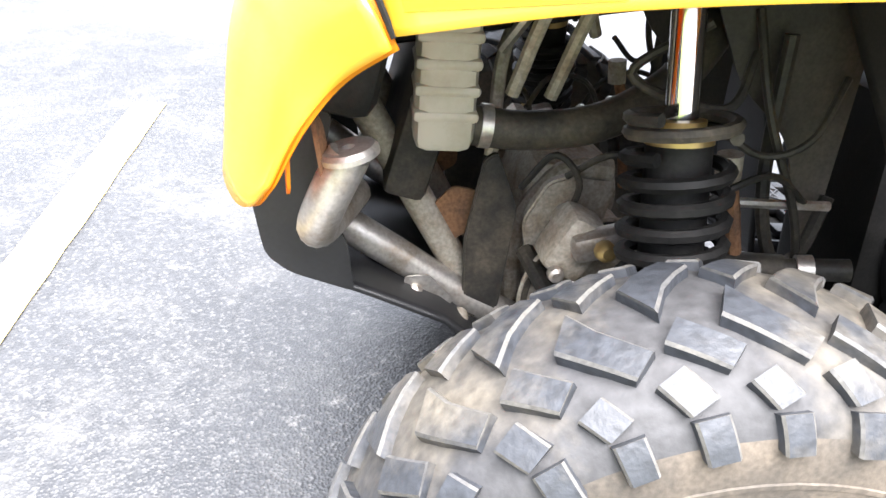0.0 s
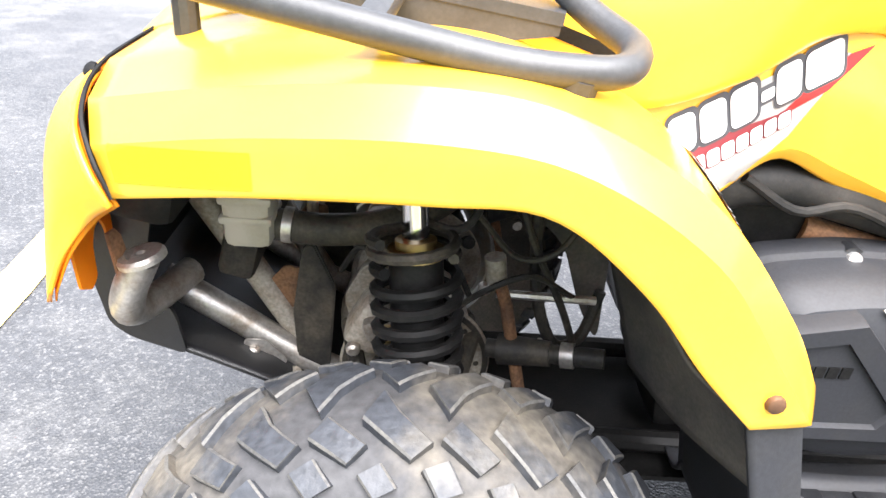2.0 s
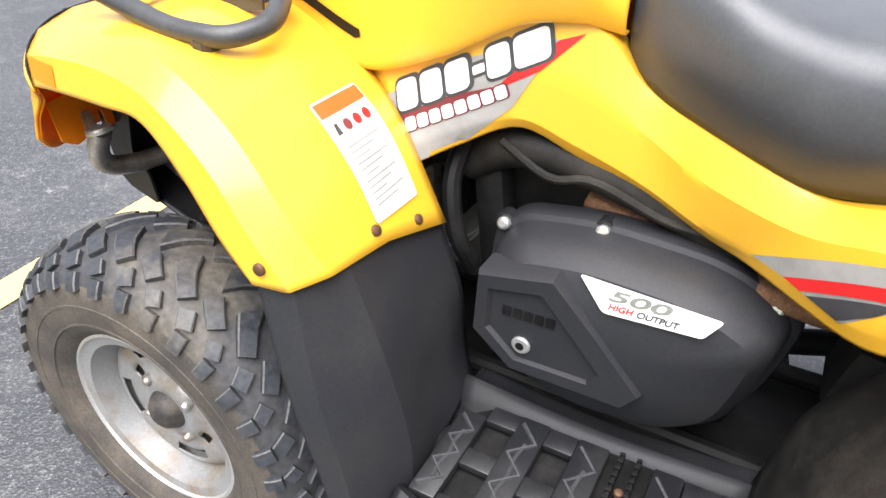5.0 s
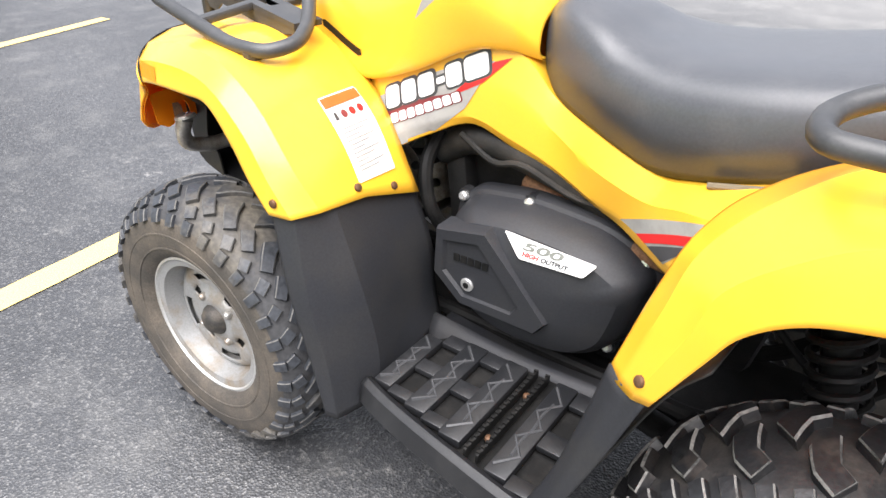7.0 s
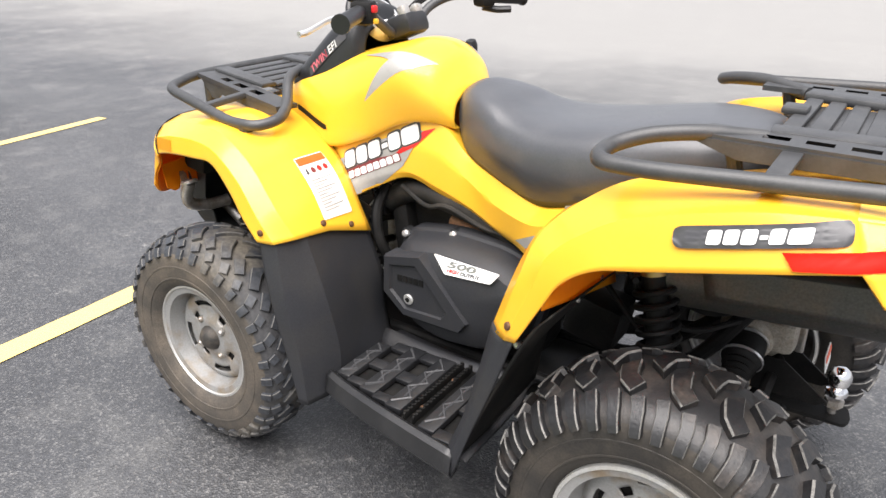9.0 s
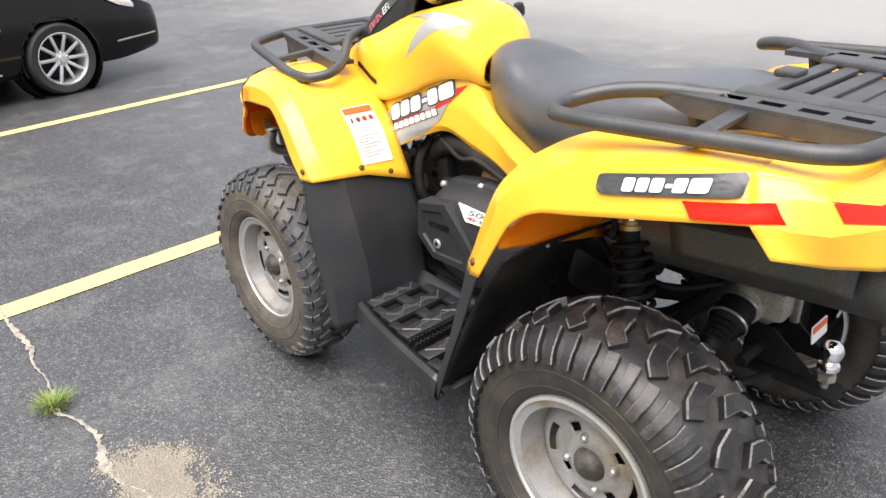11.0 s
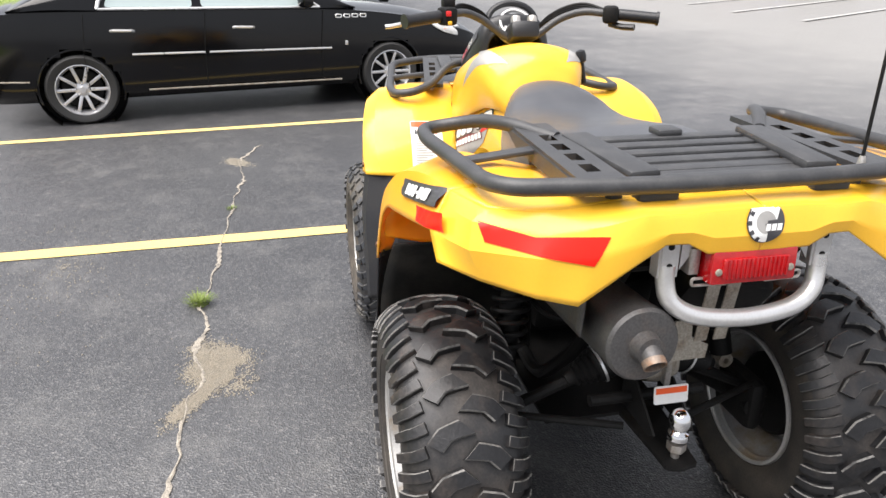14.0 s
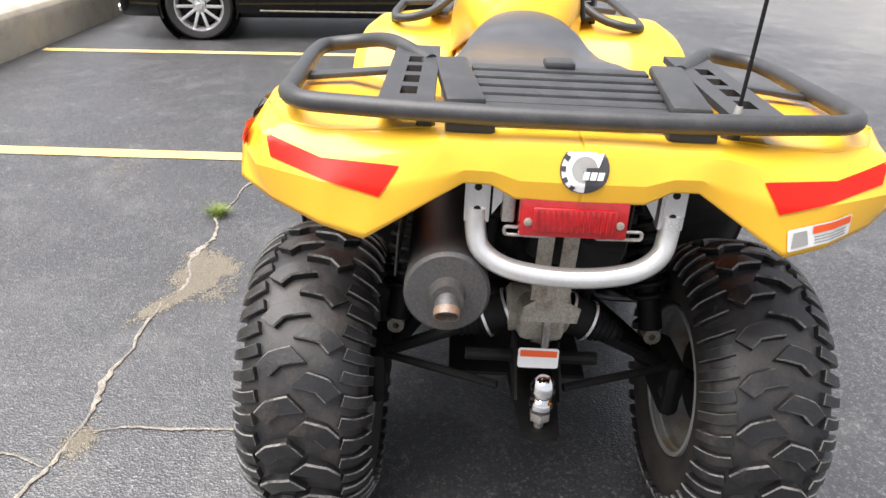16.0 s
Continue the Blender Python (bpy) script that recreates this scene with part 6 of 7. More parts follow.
def lay(name, outline, m, trees, material, parent, label="", lift=0.0045, cut=0.012, corner=0.0, even=0):
    """Lays a flat outline (in the plane of m, seen along -z of m) on to a panel, just proud of it."""
    bm = slab(outline, 0, Matrix.Identity(4), 0, corner)
    bmesh.ops.triangulate(bm, faces=bm.faces[:])
    for _ in range(7):
        long = [e for e in bm.edges if e.calc_length() > cut]
        if not long:
            break
        bmesh.ops.subdivide_edges(bm, edges=long, cuts=1)
        bmesh.ops.triangulate(bm, faces=[f for f in bm.faces if len(f.verts) > 3])
    z = (m.to_3x3() @ Vector((0, 0, 1))).normalized()
    for v in bm.verts:
        p = m @ v.co
        best = None
        for t in trees:
            hit, nor, _, d = t.ray_cast(p + z * 0.25, -z)
            if hit is not None and (best is None or d < best[1]):
                best = (hit, d, nor)
        if best is None:
            near = min((t.find_nearest(p) for t in trees), key=lambda h: h[3])
            best = (near[0], near[3], near[1])
        v.co = best[0] + z * lift
    for _ in range(even):
        bmesh.ops.smooth_vert(bm, verts=bm.verts[:], factor=0.5, use_axis_x=False, use_axis_y=True, use_axis_z=False)
    return part(name, bm, material, parent, label, 60)


ROW = ((0.165, 1.0), (0.165, 1.0), (0.170, 1.0), (0.085, 0.28), (0.165, 1.0), (0.250, 1.0))


def mark_row(prefix, m, trees, x, y, w, h, spans, white, dark, parent, lift, lean=0.22):
    """A brand mark drawn as a row of plain rounded shapes, each with a dark border."""
    at = x
    for share, tall in spans:
        g, t = share * w, h * tall
        b = y + (h - t) * 0.45
        x0 = at + lean * (b - y)
        if dark:
            e = h * 0.11
            lay(prefix + "_border", skew(x0 - e, b - e, g * 0.86 + 2 * e, t + 2 * e, lean), m, trees, dark, parent, "", lift, 0.012, t * 0.3)
        lay(prefix + "_shape", skew(x0, b, g * 0.86, t, lean), m, trees, white, parent, "", lift + 0.0018, 0.012, t * 0.24)
        at += g


# mark on the side panel below the tank
ms = frame3((0, -0.30, 0), (1, 0, 0), (0, 0, 1))
lay("panel_decal", [(-0.392, 0.820), (-0.338, 0.728), (-0.272, 0.760), (-0.205, 0.822), (-0.172, 0.880), (-0.150, 0.920), (-0.185, 0.922), (-0.28, 0.882)], ms, SIDE_T, GREYDECAL, atv, "grey, red and white decal with plain brand shapes")
lay("decal_red", [(-0.235, 0.842), (-0.170, 0.878), (-0.118, 0.930), (-0.150, 0.920), (-0.19, 0.890)], ms, SIDE_T, REDDECAL, atv, "", 0.0052)
lay("decal_maroon", [(-0.372, 0.764), (-0.376, 0.792), (-0.285, 0.836), (-0.225, 0.852), (-0.255, 0.818)], ms, SIDE_T, MAROON, atv, "", 0.005)
mk = frame3((-0.361, -0.30, 0.802), (0.219, 0, 0.103), (-0.103, 0, 0.219))
mark_row("brand", mk, SIDE_T, 0.0, 0.0, 0.234, 0.042, ROW, WHITE, DARKDECAL, atv, 0.0058)
mk = frame3((-0.364, -0.30, 0.768), (0.157, 0, 0.071), (-0.071, 0, 0.157))
mark_row("model", mk, SIDE_T, 0.0, 0.0, 0.172, 0.0195, ((0.111, 1.0),) * 9, WHITE, MAROON, atv, 0.0056, 0.15)
m2 = frame3((0, -0.60, 0), (1, 0, 0), (0, 0, 1))
lay("panel_decal", [(0.148, 0.692), (0.200, 0.688), (0.262, 0.678), (0.330, 0.775), (0.345, 0.808), (0.24, 0.748)], m2, SIDE_T, GREYDECAL, atv, "grey and red arrow decal", 0.0045)
lay("decal_red", [(0.192, 0.690), (0.214, 0.686), (0.312, 0.752), (0.326, 0.778)], m2, SIDE_T, REDDECAL, atv, "", 0.006)
lay("decal_dark", [(0.222, 0.685), (0.258, 0.680), (0.288, 0.716), (0.306, 0.745)], m2, SIDE_T, DARKDECAL, atv, "", 0.006)
# bolt-shaped decal on the tank cover
for k in (-1, 1):
    mt = frame3((0, k * 0.6, 0.8), (-k, 0, 0), (0, -0.8 * k, 0.6))
    pts = [(-0.330, 0.552), (-0.120, 0.577), (-0.160, 0.527), (-0.285, 0.437), (-0.228, 0.530), (-0.258, 0.540)]
    shape = [(-k * x, y) for x, y in pts]
    lay("tank_decal", shape if k > 0 else shape[::-1], mt, TANK_T, GREYDECAL, atv, "grey bolt-shaped tank decal", 0.0045, 0.010)
    # flat near-black patch painting the shaded depth of the air slot
    slot = [(-0.556, 0.951), (-0.548, 0.953), (-0.420, 0.917), (-0.418, 0.906), (-0.428, 0.903), (-0.554, 0.939)]
    mv = frame3((0, k * 0.6, 0), (-k, 0, 0), (0, 0, 1))
    lay("vent_slot", [(-k * x, z) for x, z in slot][::-k], mv, TANK_T, DARK, atv, "flat dark patch drawn as an air slot", 0.0045, 0.010)
    # thin dark bar painting the soft shadow under the cover's edge
    seam = [(-0.54, 0.158, 0.899), (-0.42, 0.187, 0.865), (-0.30, 0.178, 0.897), (-0.20, 0.142, 0.941), (-0.125, 0.116, 0.945)]
    part("panel_joint", bar(catmull([(x, k * y, z) for x, y, z in seam], 26), 0.0028, 6), DARK, atv, "dark bar drawn for the shadow along the joint below the tank cover")
# screws along the lower edges of the fenders
REARF = tree_of(loft(FENDER_R, 43, 25, False, False, True))
for k in (-1, 1):
    for trees, p in ((FRONT_T, (-0.352, -0.545, 0.727)), (FRONT_T, (-0.295, -0.375, 0.712)), (FRONT_T, (-0.290, -0.275, 0.678)), (REARF, (0.352, -0.575, 0.712))):
        hit, nor, _, _ = trees[0].find_nearest(Vector(p))
        nor = nor if nor.dot(Vector((0.3 if p[0] < 0 else 0, -1, 0.2))) > 0 else -nor
        wide = 1.11 if k > 0 and p[0] < 0 else 1.0
        screw(atv, "fender_screw", (hit.x + nor.x * 0.004, -k * (hit.y + nor.y * 0.004) * wide, hit.z + nor.z * 0.004), (nor.x, nor.y * -k, nor.z), 0.0085, SCREWH, 0.005)
# warning label on the front fender
mw = frame3((-0.36, -0.308, 0.778), (0.0, 1.0, 0.0), (-0.55, 0, 0.83))
lay("warning_label", [(-0.060, -0.086), (0.056, -0.092), (0.056, 0.090), (-0.054, 0.090)], mw, FRONT_T, WHITE, atv, "white warning label with an orange heading", 0.005, 0.012, 0.006)
lay("label_heading", [(-0.052, 0.066), (0.053, 0.066), (0.053, 0.087), (-0.052, 0.087)], mw, FRONT_T, ORANGE, atv, "", 0.0065)
for i in range(3):
    lay("label_symbol", [(-0.015 + i * 0.024 + 0.0085 * math.cos(a), 0.046 + 0.0085 * math.sin(a)) for a in [2 * math.pi * j / 10 for j in range(10)]], mw, FRONT_T, REDDECAL if i else MAROON, atv, "", 0.0065)
lay("label_symbol", [(-0.044, 0.038), (-0.034, 0.038), (-0.035, 0.054), (-0.041, 0.054)], mw, FRONT_T, DARKDECAL, atv, "", 0.0065)
for i in range(11):
    w = 0.08 - 0.02 * (i % 3)
    lay("label_bar", [(-0.045, 0.018 - i * 0.0085), (-0.045 + w, 0.018 - i * 0.0085), (-0.045 + w, 0.0205 - i * 0.0085), (-0.045, 0.0205 - i * 0.0085)], mw, FRONT_T, GREYDECAL, atv, "", 0.0065, 0.02)
# side reflector inset at the front of the fender
mr = frame3((-0.84, -0.6, 0.865), (1, 0, 0.12), (-0.1, 0, 1))
lay("fender_reflector", [(-0.072, -0.032), (0.060, -0.026), (0.062, 0.004), (-0.076, 0.0)], mr, FRONT_T, INSET, atv, "deeper yellow inset reflector", 0.004)
# rear fender marks and reflectors
mb = frame3((0.7535, -0.80, 0.972), (0.245, 0, 0.050), (0, 0, 1))
lay("fender_badge", [(-0.125, -0.018), (0.122, -0.018), (0.122, 0.016), (-0.125, 0.016)], mb, REAR_T, DARKDECAL, atv, "dark oblong badge with plain white shapes", 0.0105, 0.010, 0.017, 10)
mark_row("badge", mb, REAR_T, -0.075, -0.011, 0.150, 0.021, ROW, WHITE, None, atv, 0.0120)
mb2 = frame3((0, -0.8, 0), (1, 0, 0), (0, 0, 1))
lay("side_reflector", [(0.789, 0.957), (0.809, 0.934), (0.942, 0.955), (0.921, 0.983)], mb2, REAR_T, RED, atv, "red side reflector", 0.0130, 0.008, 0.0, 14)
mt = frame3((1.3, 0, 0), (0, 1, 0), (0, 0, 1))
for k in (-1, 1):
    pts = [(-0.474, 0.988), (-0.465, 0.957), (-0.295, 0.922), (-0.266, 0.968), (-0.385, 0.966)]
    if k > 0:
        pts = [(-x, y) for x, y in pts][::-1]
    lay("rear_reflector", pts, mt, REAR_T, RED, atv, "red angular rear reflector", 0.005)
me = frame3((1.2, 0.0, 0.981), (0, 1, 0), (0, 0, 1))
ring = lambda r, a0, a1, n=28: [(r * math.cos(a0 + (a1 - a0) * i / n), r * math.sin(a0 + (a1 - a0) * i / n)) for i in range(n)]
lay("round_badge", ring(0.0355, 0, 2 * math.pi), me, REAR_T, DARKDECAL, atv, "round black and white maker's badge", 0.005)
arc = lambda r, a0, a1, n: [(r * math.cos(a0 + (a1 - a0) * i / n), r * math.sin(a0 + (a1 - a0) * i / n)) for i in range(n + 1)]
lay("badge_ring", arc(0.0335, radians(40), radians(285), 30) + arc(0.0195, radians(285), radians(40), 30), me, REAR_T, WHITE, atv, "", 0.0065, 0.008)
for i in range(7):
    a = radians(58 + 30 * i)
    lay("badge_tooth", [(r * math.cos(a + e), r * math.sin(a + e)) for r, e in ((0.0275, -0.14), (0.0345, -0.10), (0.0345, 0.10), (0.0275, 0.14))], me, REAR_T, DARKDECAL, atv, "", 0.008)
lay("badge_disc", ring(0.0185, 0, 2 * math.pi), me, REAR_T, GREYDECAL, atv, "", 0.0068)
lay("badge_field", [(0.002, -0.033)] + arc(0.033, -1.5, 0.15, 12) + [(0.002, 0.003)], me, REAR_T, DARKDECAL, atv, "", 0.0075)
for i in range(3):
    lay("badge_shape", skew(-0.003 + i * 0.0105, -0.013, 0.0085, 0.011, 0.2), me, REAR_T, WHITE, atv, "", 0.009)
ml = frame3((1.2, 0.415, 0.90), (-0.3, 1, 0.2), (0, -0.2, 1))
lay("tail_label", [(-0.055, -0.018), (0.055, -0.018), (0.055, 0.018), (-0.055, 0.018)], ml, REAR_T, WHITE, atv, "small white and orange warning label", 0.005, 0.012, 0.004)
lay("label_heading", [(-0.015, 0.004), (0.052, 0.004), (0.052, 0.016), (-0.015, 0.016)], ml, REAR_T, ORANGE, atv, "", 0.0065)
lay("label_symbol", [(-0.05, -0.012), (-0.022, -0.012), (-0.025, 0.012), (-0.046, 0.012)], ml, REAR_T, GREYDECAL, atv, "", 0.0065)
for i in range(3):
    lay("label_bar", [(-0.012, -0.003 - i * 0.005), (0.045, -0.003 - i * 0.005), (0.045, -0.001 - i * 0.005), (-0.012, -0.001 - i * 0.005)], ml, REAR_T, GREYDECAL, atv, "", 0.0065)


def words(text, size, m, material, parent, name, thick=0.0008, shear=0.0):
    """Flat lettering in the built-in font."""
    c = bpy.data.curves.new("text", "FONT")
    c.body, c.size, c.extrude, c.shear, c.align_x, c.offset = text, size, thick, shear, "LEFT", size * 0.018
    tmp = bpy.data.objects.new("text", c)
    me = bpy.data.meshes.new_from_object(tmp)
    bm = bmesh.new()
    bm.from_mesh(me)
    bm.transform(m)
    bpy.data.objects.remove(tmp)
    bpy.data.curves.remove(c)
    bpy.data.meshes.remove(me)
    return part(name, bm, material, parent, "", 0)


POD_T = tree_of(hull(POD, 26, 24))
mp = frame3((-0.46, -0.4, 1.095), (0.135, 0, 0.125), (-0.1, 0, 0.1))
lay("pod_strip", [(-0.085, -0.011), (0.075, -0.011), (0.085, 0.011), (-0.075, 0.011)], mp, POD_T, DARKDECAL, atv, "dark strip with pink and white lettering", 0.0045)
word = words("TWIN", 0.028, mp @ Matrix.Translation((-0.072, -0.009, 0.0)), PINK, atv, "lettering", 0.0006, 0.25)
word2 = words("EFI", 0.028, mp @ Matrix.Translation((0.008, -0.009, 0.0)), WHITE, atv, "lettering", 0.0006, 0.25)
for ob in (word, word2):
    for v in ob.data.vertices:
        hit = POD_T[0].ray_cast(v.co, Vector((0, 1, 0)))[0]
        if hit is not None:
            v.co.y = hit.y - 0.006
for k in (-1,):
    mc = frame3((-0.056, -0.2195, 0.628), (0.215, 0, 0.004), (0, 0.34, 1))
    st = part("cover_label", slab([(0.0, 0.0), (0.20, -0.012), (0.178, -0.042), (0.042, -0.046)][::-1], 0.002, mc, 0, 0.006), WHITE, cover, "silver-white engine size label")
    st.parent = cover
    words("500", 0.022, mc @ Matrix.Translation((0.044, -0.0245, 0.0035)) @ Matrix.Diagonal((2.6, 1, 1, 1)), EMBOSS, st, "number", 0.0006, 0.2)
    words("HIGH", 0.0125, mc @ Matrix.Translation((0.048, -0.038, 0.0035)) @ Matrix.Diagonal((1.15, 1, 1, 1)), REDDECAL, st, "lettering", 0.0006, 0.2)
    words("OUTPUT", 0.0125, mc @ Matrix.Translation((0.088, -0.038, 0.0035)) @ Matrix.Diagonal((1.15, 1, 1, 1)), DARKDECAL, st, "lettering", 0.0006, 0.2)

# ---- the lot: crack, grit, grass, kerb, lawn ----


def crack(name, pts, w0, w1, label):
    """A grit-filled crack: a ragged ribbon just above the asphalt."""
    path = []
    for i, p in enumerate(catmull([(x, y, 0) for x, y in pts], 14 * len(pts))):
        w = 0.035 * noise.noise((p[0] * 2.2, p[1] * 2.2, 3.1)) + 0.02 * noise.noise((p[0] * 9.0, p[1] * 9.0, 7.7)) + random.uniform(-0.003, 0.003)
        path.append((p[0] + 0.5 * w, p[1] + w))
    bm = bmesh.new()
    rows = []
    for i, (x, y) in enumerate(path):
        a, b = path[max(i - 1, 0)], path[min(i + 1, len(path) - 1)]
        d = Vector((b[0] - a[0], b[1] - a[1], 0)).normalized()
        n = Vector((-d.y, d.x, 0))
        k = 0.35 + 1.1 * max(0.0, noise.noise((x * 5.0, y * 5.0, 1.3)) + 0.35)
        l, r = k * random.uniform(w0, w1), k * random.uniform(w0, w1)
        rows.append((bm.verts.new((x + n.x * l, y + n.y * l, 0.0045)), bm.verts.new((x, y, 0.0065)), bm.verts.new((x - n.x * r, y - n.y * r, 0.0045))))
    for p, q in zip(rows, rows[1:]):
        bm.faces.new((p[0], q[0], q[1], p[1]))
        bm.faces.new((p[1], q[1], q[2], p[2]))
    tagged(part(name, bm, CRACKFILL), label, "crack", kind="stuff")


crack("pavement_crack", [(-3.75, -1.03), (-3.62, -1.10), (-3.23, -1.18), (-2.75, -1.13), (-2.3, -1.17), (-1.70, -1.17), (-1.35, -1.165), (-1.09, -1.18), (-0.87, -1.216), (-0.62, -1.17), (-0.42, -1.20), (-0.25, -1.14),
                         (-0.04, -1.185), (0.30, -1.15), (0.574, -1.135), (0.76, -1.177), (1.1, -1.30)], 0.003, 0.015, "sandy crack running across the asphalt")
crack("pavement_crack", [(0.574, -1.135), (0.545, -1.0), (0.53, -0.87), (0.526, -0.765), (0.50, -0.60)], 0.002, 0.007, "thin branching crack in the asphalt")
crack("pavement_crack", [(0.70, -1.17), (0.66, -1.30), (0.74, -1.45), (0.70, -1.6)], 0.002, 0.007, "thin branching crack in the asphalt")


def grit(name, cx, cy, rx, ry, n, label, turn=0.0):
    """Spilled grit: many small flat stones, thick in the middle and sparse outside."""
    verts, faces = [], []
    for _ in range(n):
        a, r = random.uniform(0, 2 * math.pi), abs(random.gauss(0, 0.42))
        u, v = r * math.cos(a), r * math.sin(a)
        x, y = cx + rx * u * math.cos(turn) - ry * v * math.sin(turn), cy + rx * u * math.sin(turn) + ry * v * math.cos(turn)
        if noise.noise((x * 9, y * 9, 2.2)) + 0.6 * noise.noise((x * 27, y * 27, 5.2)) < (r - 0.75) * 0.9 + random.gauss(0, 0.28):
            continue
        s, h = random.uniform(0.0012, 0.0042), random.uniform(0.002, 0.0045)
        b, t = len(verts), random.uniform(0, 6.3)
        for k in range(4):
            verts.append((x + s * math.cos(t + k * 1.57) * random.uniform(0.7, 1.3), y + s * math.sin(t + k * 1.57), 0.001))
        verts.append((x, y, h + 0.002))
        faces += [(b, b + 1, b + 4), (b + 1, b + 2, b + 4), (b + 2, b + 3, b + 4), (b + 3, b, b + 4)]
    me = bpy.data.meshes.new(name)
    me.from_pydata(verts, [], faces)
    me.materials.append(SAND)
    tagged(new(name, me), label, "grit", kind="stuff")


grit("sand_patch", -0.33, -1.095, 0.22, 0.13, 34000, "patch of pale sandy grit spilled on asphalt", 0.35)
grit("sand_patch", -0.12, -1.155, 0.20, 0.05, 7000, "narrow trail of pale sandy grit beside the crack", -0.5)
grit("sand_patch", -3.24, -1.19, 0.17, 0.10, 12000, "patch of pale sandy grit spilled on asphalt", 0.6)
grit("sand_patch", 0.60, -1.13, 0.10, 0.06, 1800, "patch of pale sandy grit spilled on asphalt")
grit("loose_grit", -1.4, -1.9, 1.6, 0.9, 700, "loose pale grit scattered on the asphalt")


def tuft(name, cx, cy, n, spread, height, label):
    bm = bmesh.new()
    for _ in range(n):
        a, r = random.uniform(0, 6.28), spread * random.random() ** 0.6
        x, y = cx + r * math.cos(a) * 0.5, cy + r * math.sin(a) * 0.5
        lean, h, w = random.uniform(0.3, 1.2), height * random.uniform(0.4, 1.0), random.uniform(0.0012, 0.0024)
        c, s = math.cos(a), math.sin(a)
        left, right = [], []
        for k in range(4):
            u = k / 3
            d = lean * h * u * u
            ww = w * (1 - u * 0.9)
            px, py, pz = x + c * d, y + s * d, 0.003 + h * u * (1 - 0.25 * lean * u)
            left.append(bm.verts.new((px - s * ww, py + c * ww, pz)))
            right.append(bm.verts.new((px + s * ww, py - c * ww, pz)))
        for k in range(3):
            bm.faces.new((left[k], right[k], right[k + 1], left[k + 1]))
    tagged(part(name, bm, GRASS), label, "grass", kind="stuff")


tuft("grass_tuft", -0.868, -1.216, 260, 0.09, 0.055, "small bright green grass tuft in the crack")
tuft("grass_tuft", -2.15, -1.165, 60, 0.06, 0.025, "sparse green weed in the crack")


def kerb_wall():
    """A low concrete retaining kerb with a rounded top, and the lawn behind it."""
    prof = [(0.0, -0.05), (0.0, 0.30), (-0.03, 0.345), (-0.08, 0.36), (-0.40, 0.365), (-0.42, 0.30)]
    rows = []
    for x in (3.0, -1.6, -3.0, -4.5, -6.0, -8.0, -12.0, -20.0, -40.0):
        y = -3.74 + 0.055 * (x + 3.5)
        rows.append([(x, y + a, b + lie(x, y)) for a, b in prof])
    tagged(part("kerb", loft(rows, 40, 21, False, True, True), CONCRETE, None, "", 40), "low weathered concrete kerb wall beside the lot", "kerb", kind="structure")
    rows = []
    for d, h in ((-0.40, 0.36), (-1.5, 0.42), (-5, 0.9), (-12, 2.0), (-40, 5.0)):
        rows.append([(x, -3.74 + 0.055 * (x + 3.5) + d, h + lie(x, -4)) for x in (3.0, -3.0, -8.0, -16.0, -60.0)])
    tagged(part("lawn", loft(rows, 30, 30), LAWN, None, "", 60), "mown green lawn rising behind the kerb", "lawn", kind="structure")
    bm = bmesh.new()
    for _ in range(16000):
        x = random.uniform(-14, -3.0)
        d = 0.42 + 5.0 * random.random() ** 1.6
        y = -3.74 + 0.055 * (x + 3.5) - d
        z = 0.355 + max(0, d - 0.4) * 0.11 + lie(x, -4)
        a, h = random.uniform(0, 6.28), random.uniform(0.012, 0.03)
        c, s = math.cos(a) * 0.006, math.sin(a) * 0.006
        bm.faces.new([bm.verts.new(q) for q in ((x - c, y - s, z - 0.02), (x + c, y + s, z - 0.02), (x + s * 3, y - c * 3, z + h))])
    tagged(part("lawn_grass", bm, GRASS, None, "", 0), "short green grass blades of the lawn", "grass", kind="stuff")


kerb_wall()
for i, (a, b) in enumerate((((-7.9, 12.0), (-8.6, 15.5)), ((-10.6, 11.7), (-11.7, 17.0)), ((-11.95, 10.1), (-14.5, 16.0)), ((-14.0, 9.7), (-16.2, 15.0)), ((-16.1, 9.7), (-18.6, 15.8)), ((-17.6, 9.3), (-19.2, 12.6)), ((-18.9, 8.8), (-21.0, 12.8)))):
    p, q = Vector((*a, lie(*a) + 0.012)), Vector((*b, lie(*b) + 0.012))
    n = Vector((0.05, 0.02, 0))
    bm = bmesh.new()
    k = 14
    rows = []
    for j in range(k + 1):
        c = p.lerp(q, j / k)
        c.z = lie(c.x, c.y) + 0.03
        rows.append((bm.verts.new(c + n), bm.verts.new(c - n)))
    for u, v in zip(rows, rows[1:]):
        bm.faces.new((u[0], v[0], v[1], u[1]))
    tagged(part("lot_line_%d" % (i + 1), bm, WHITELINE), "faded white painted line on far asphalt", "road marking", kind="structure")

# ---- the black sedan ----


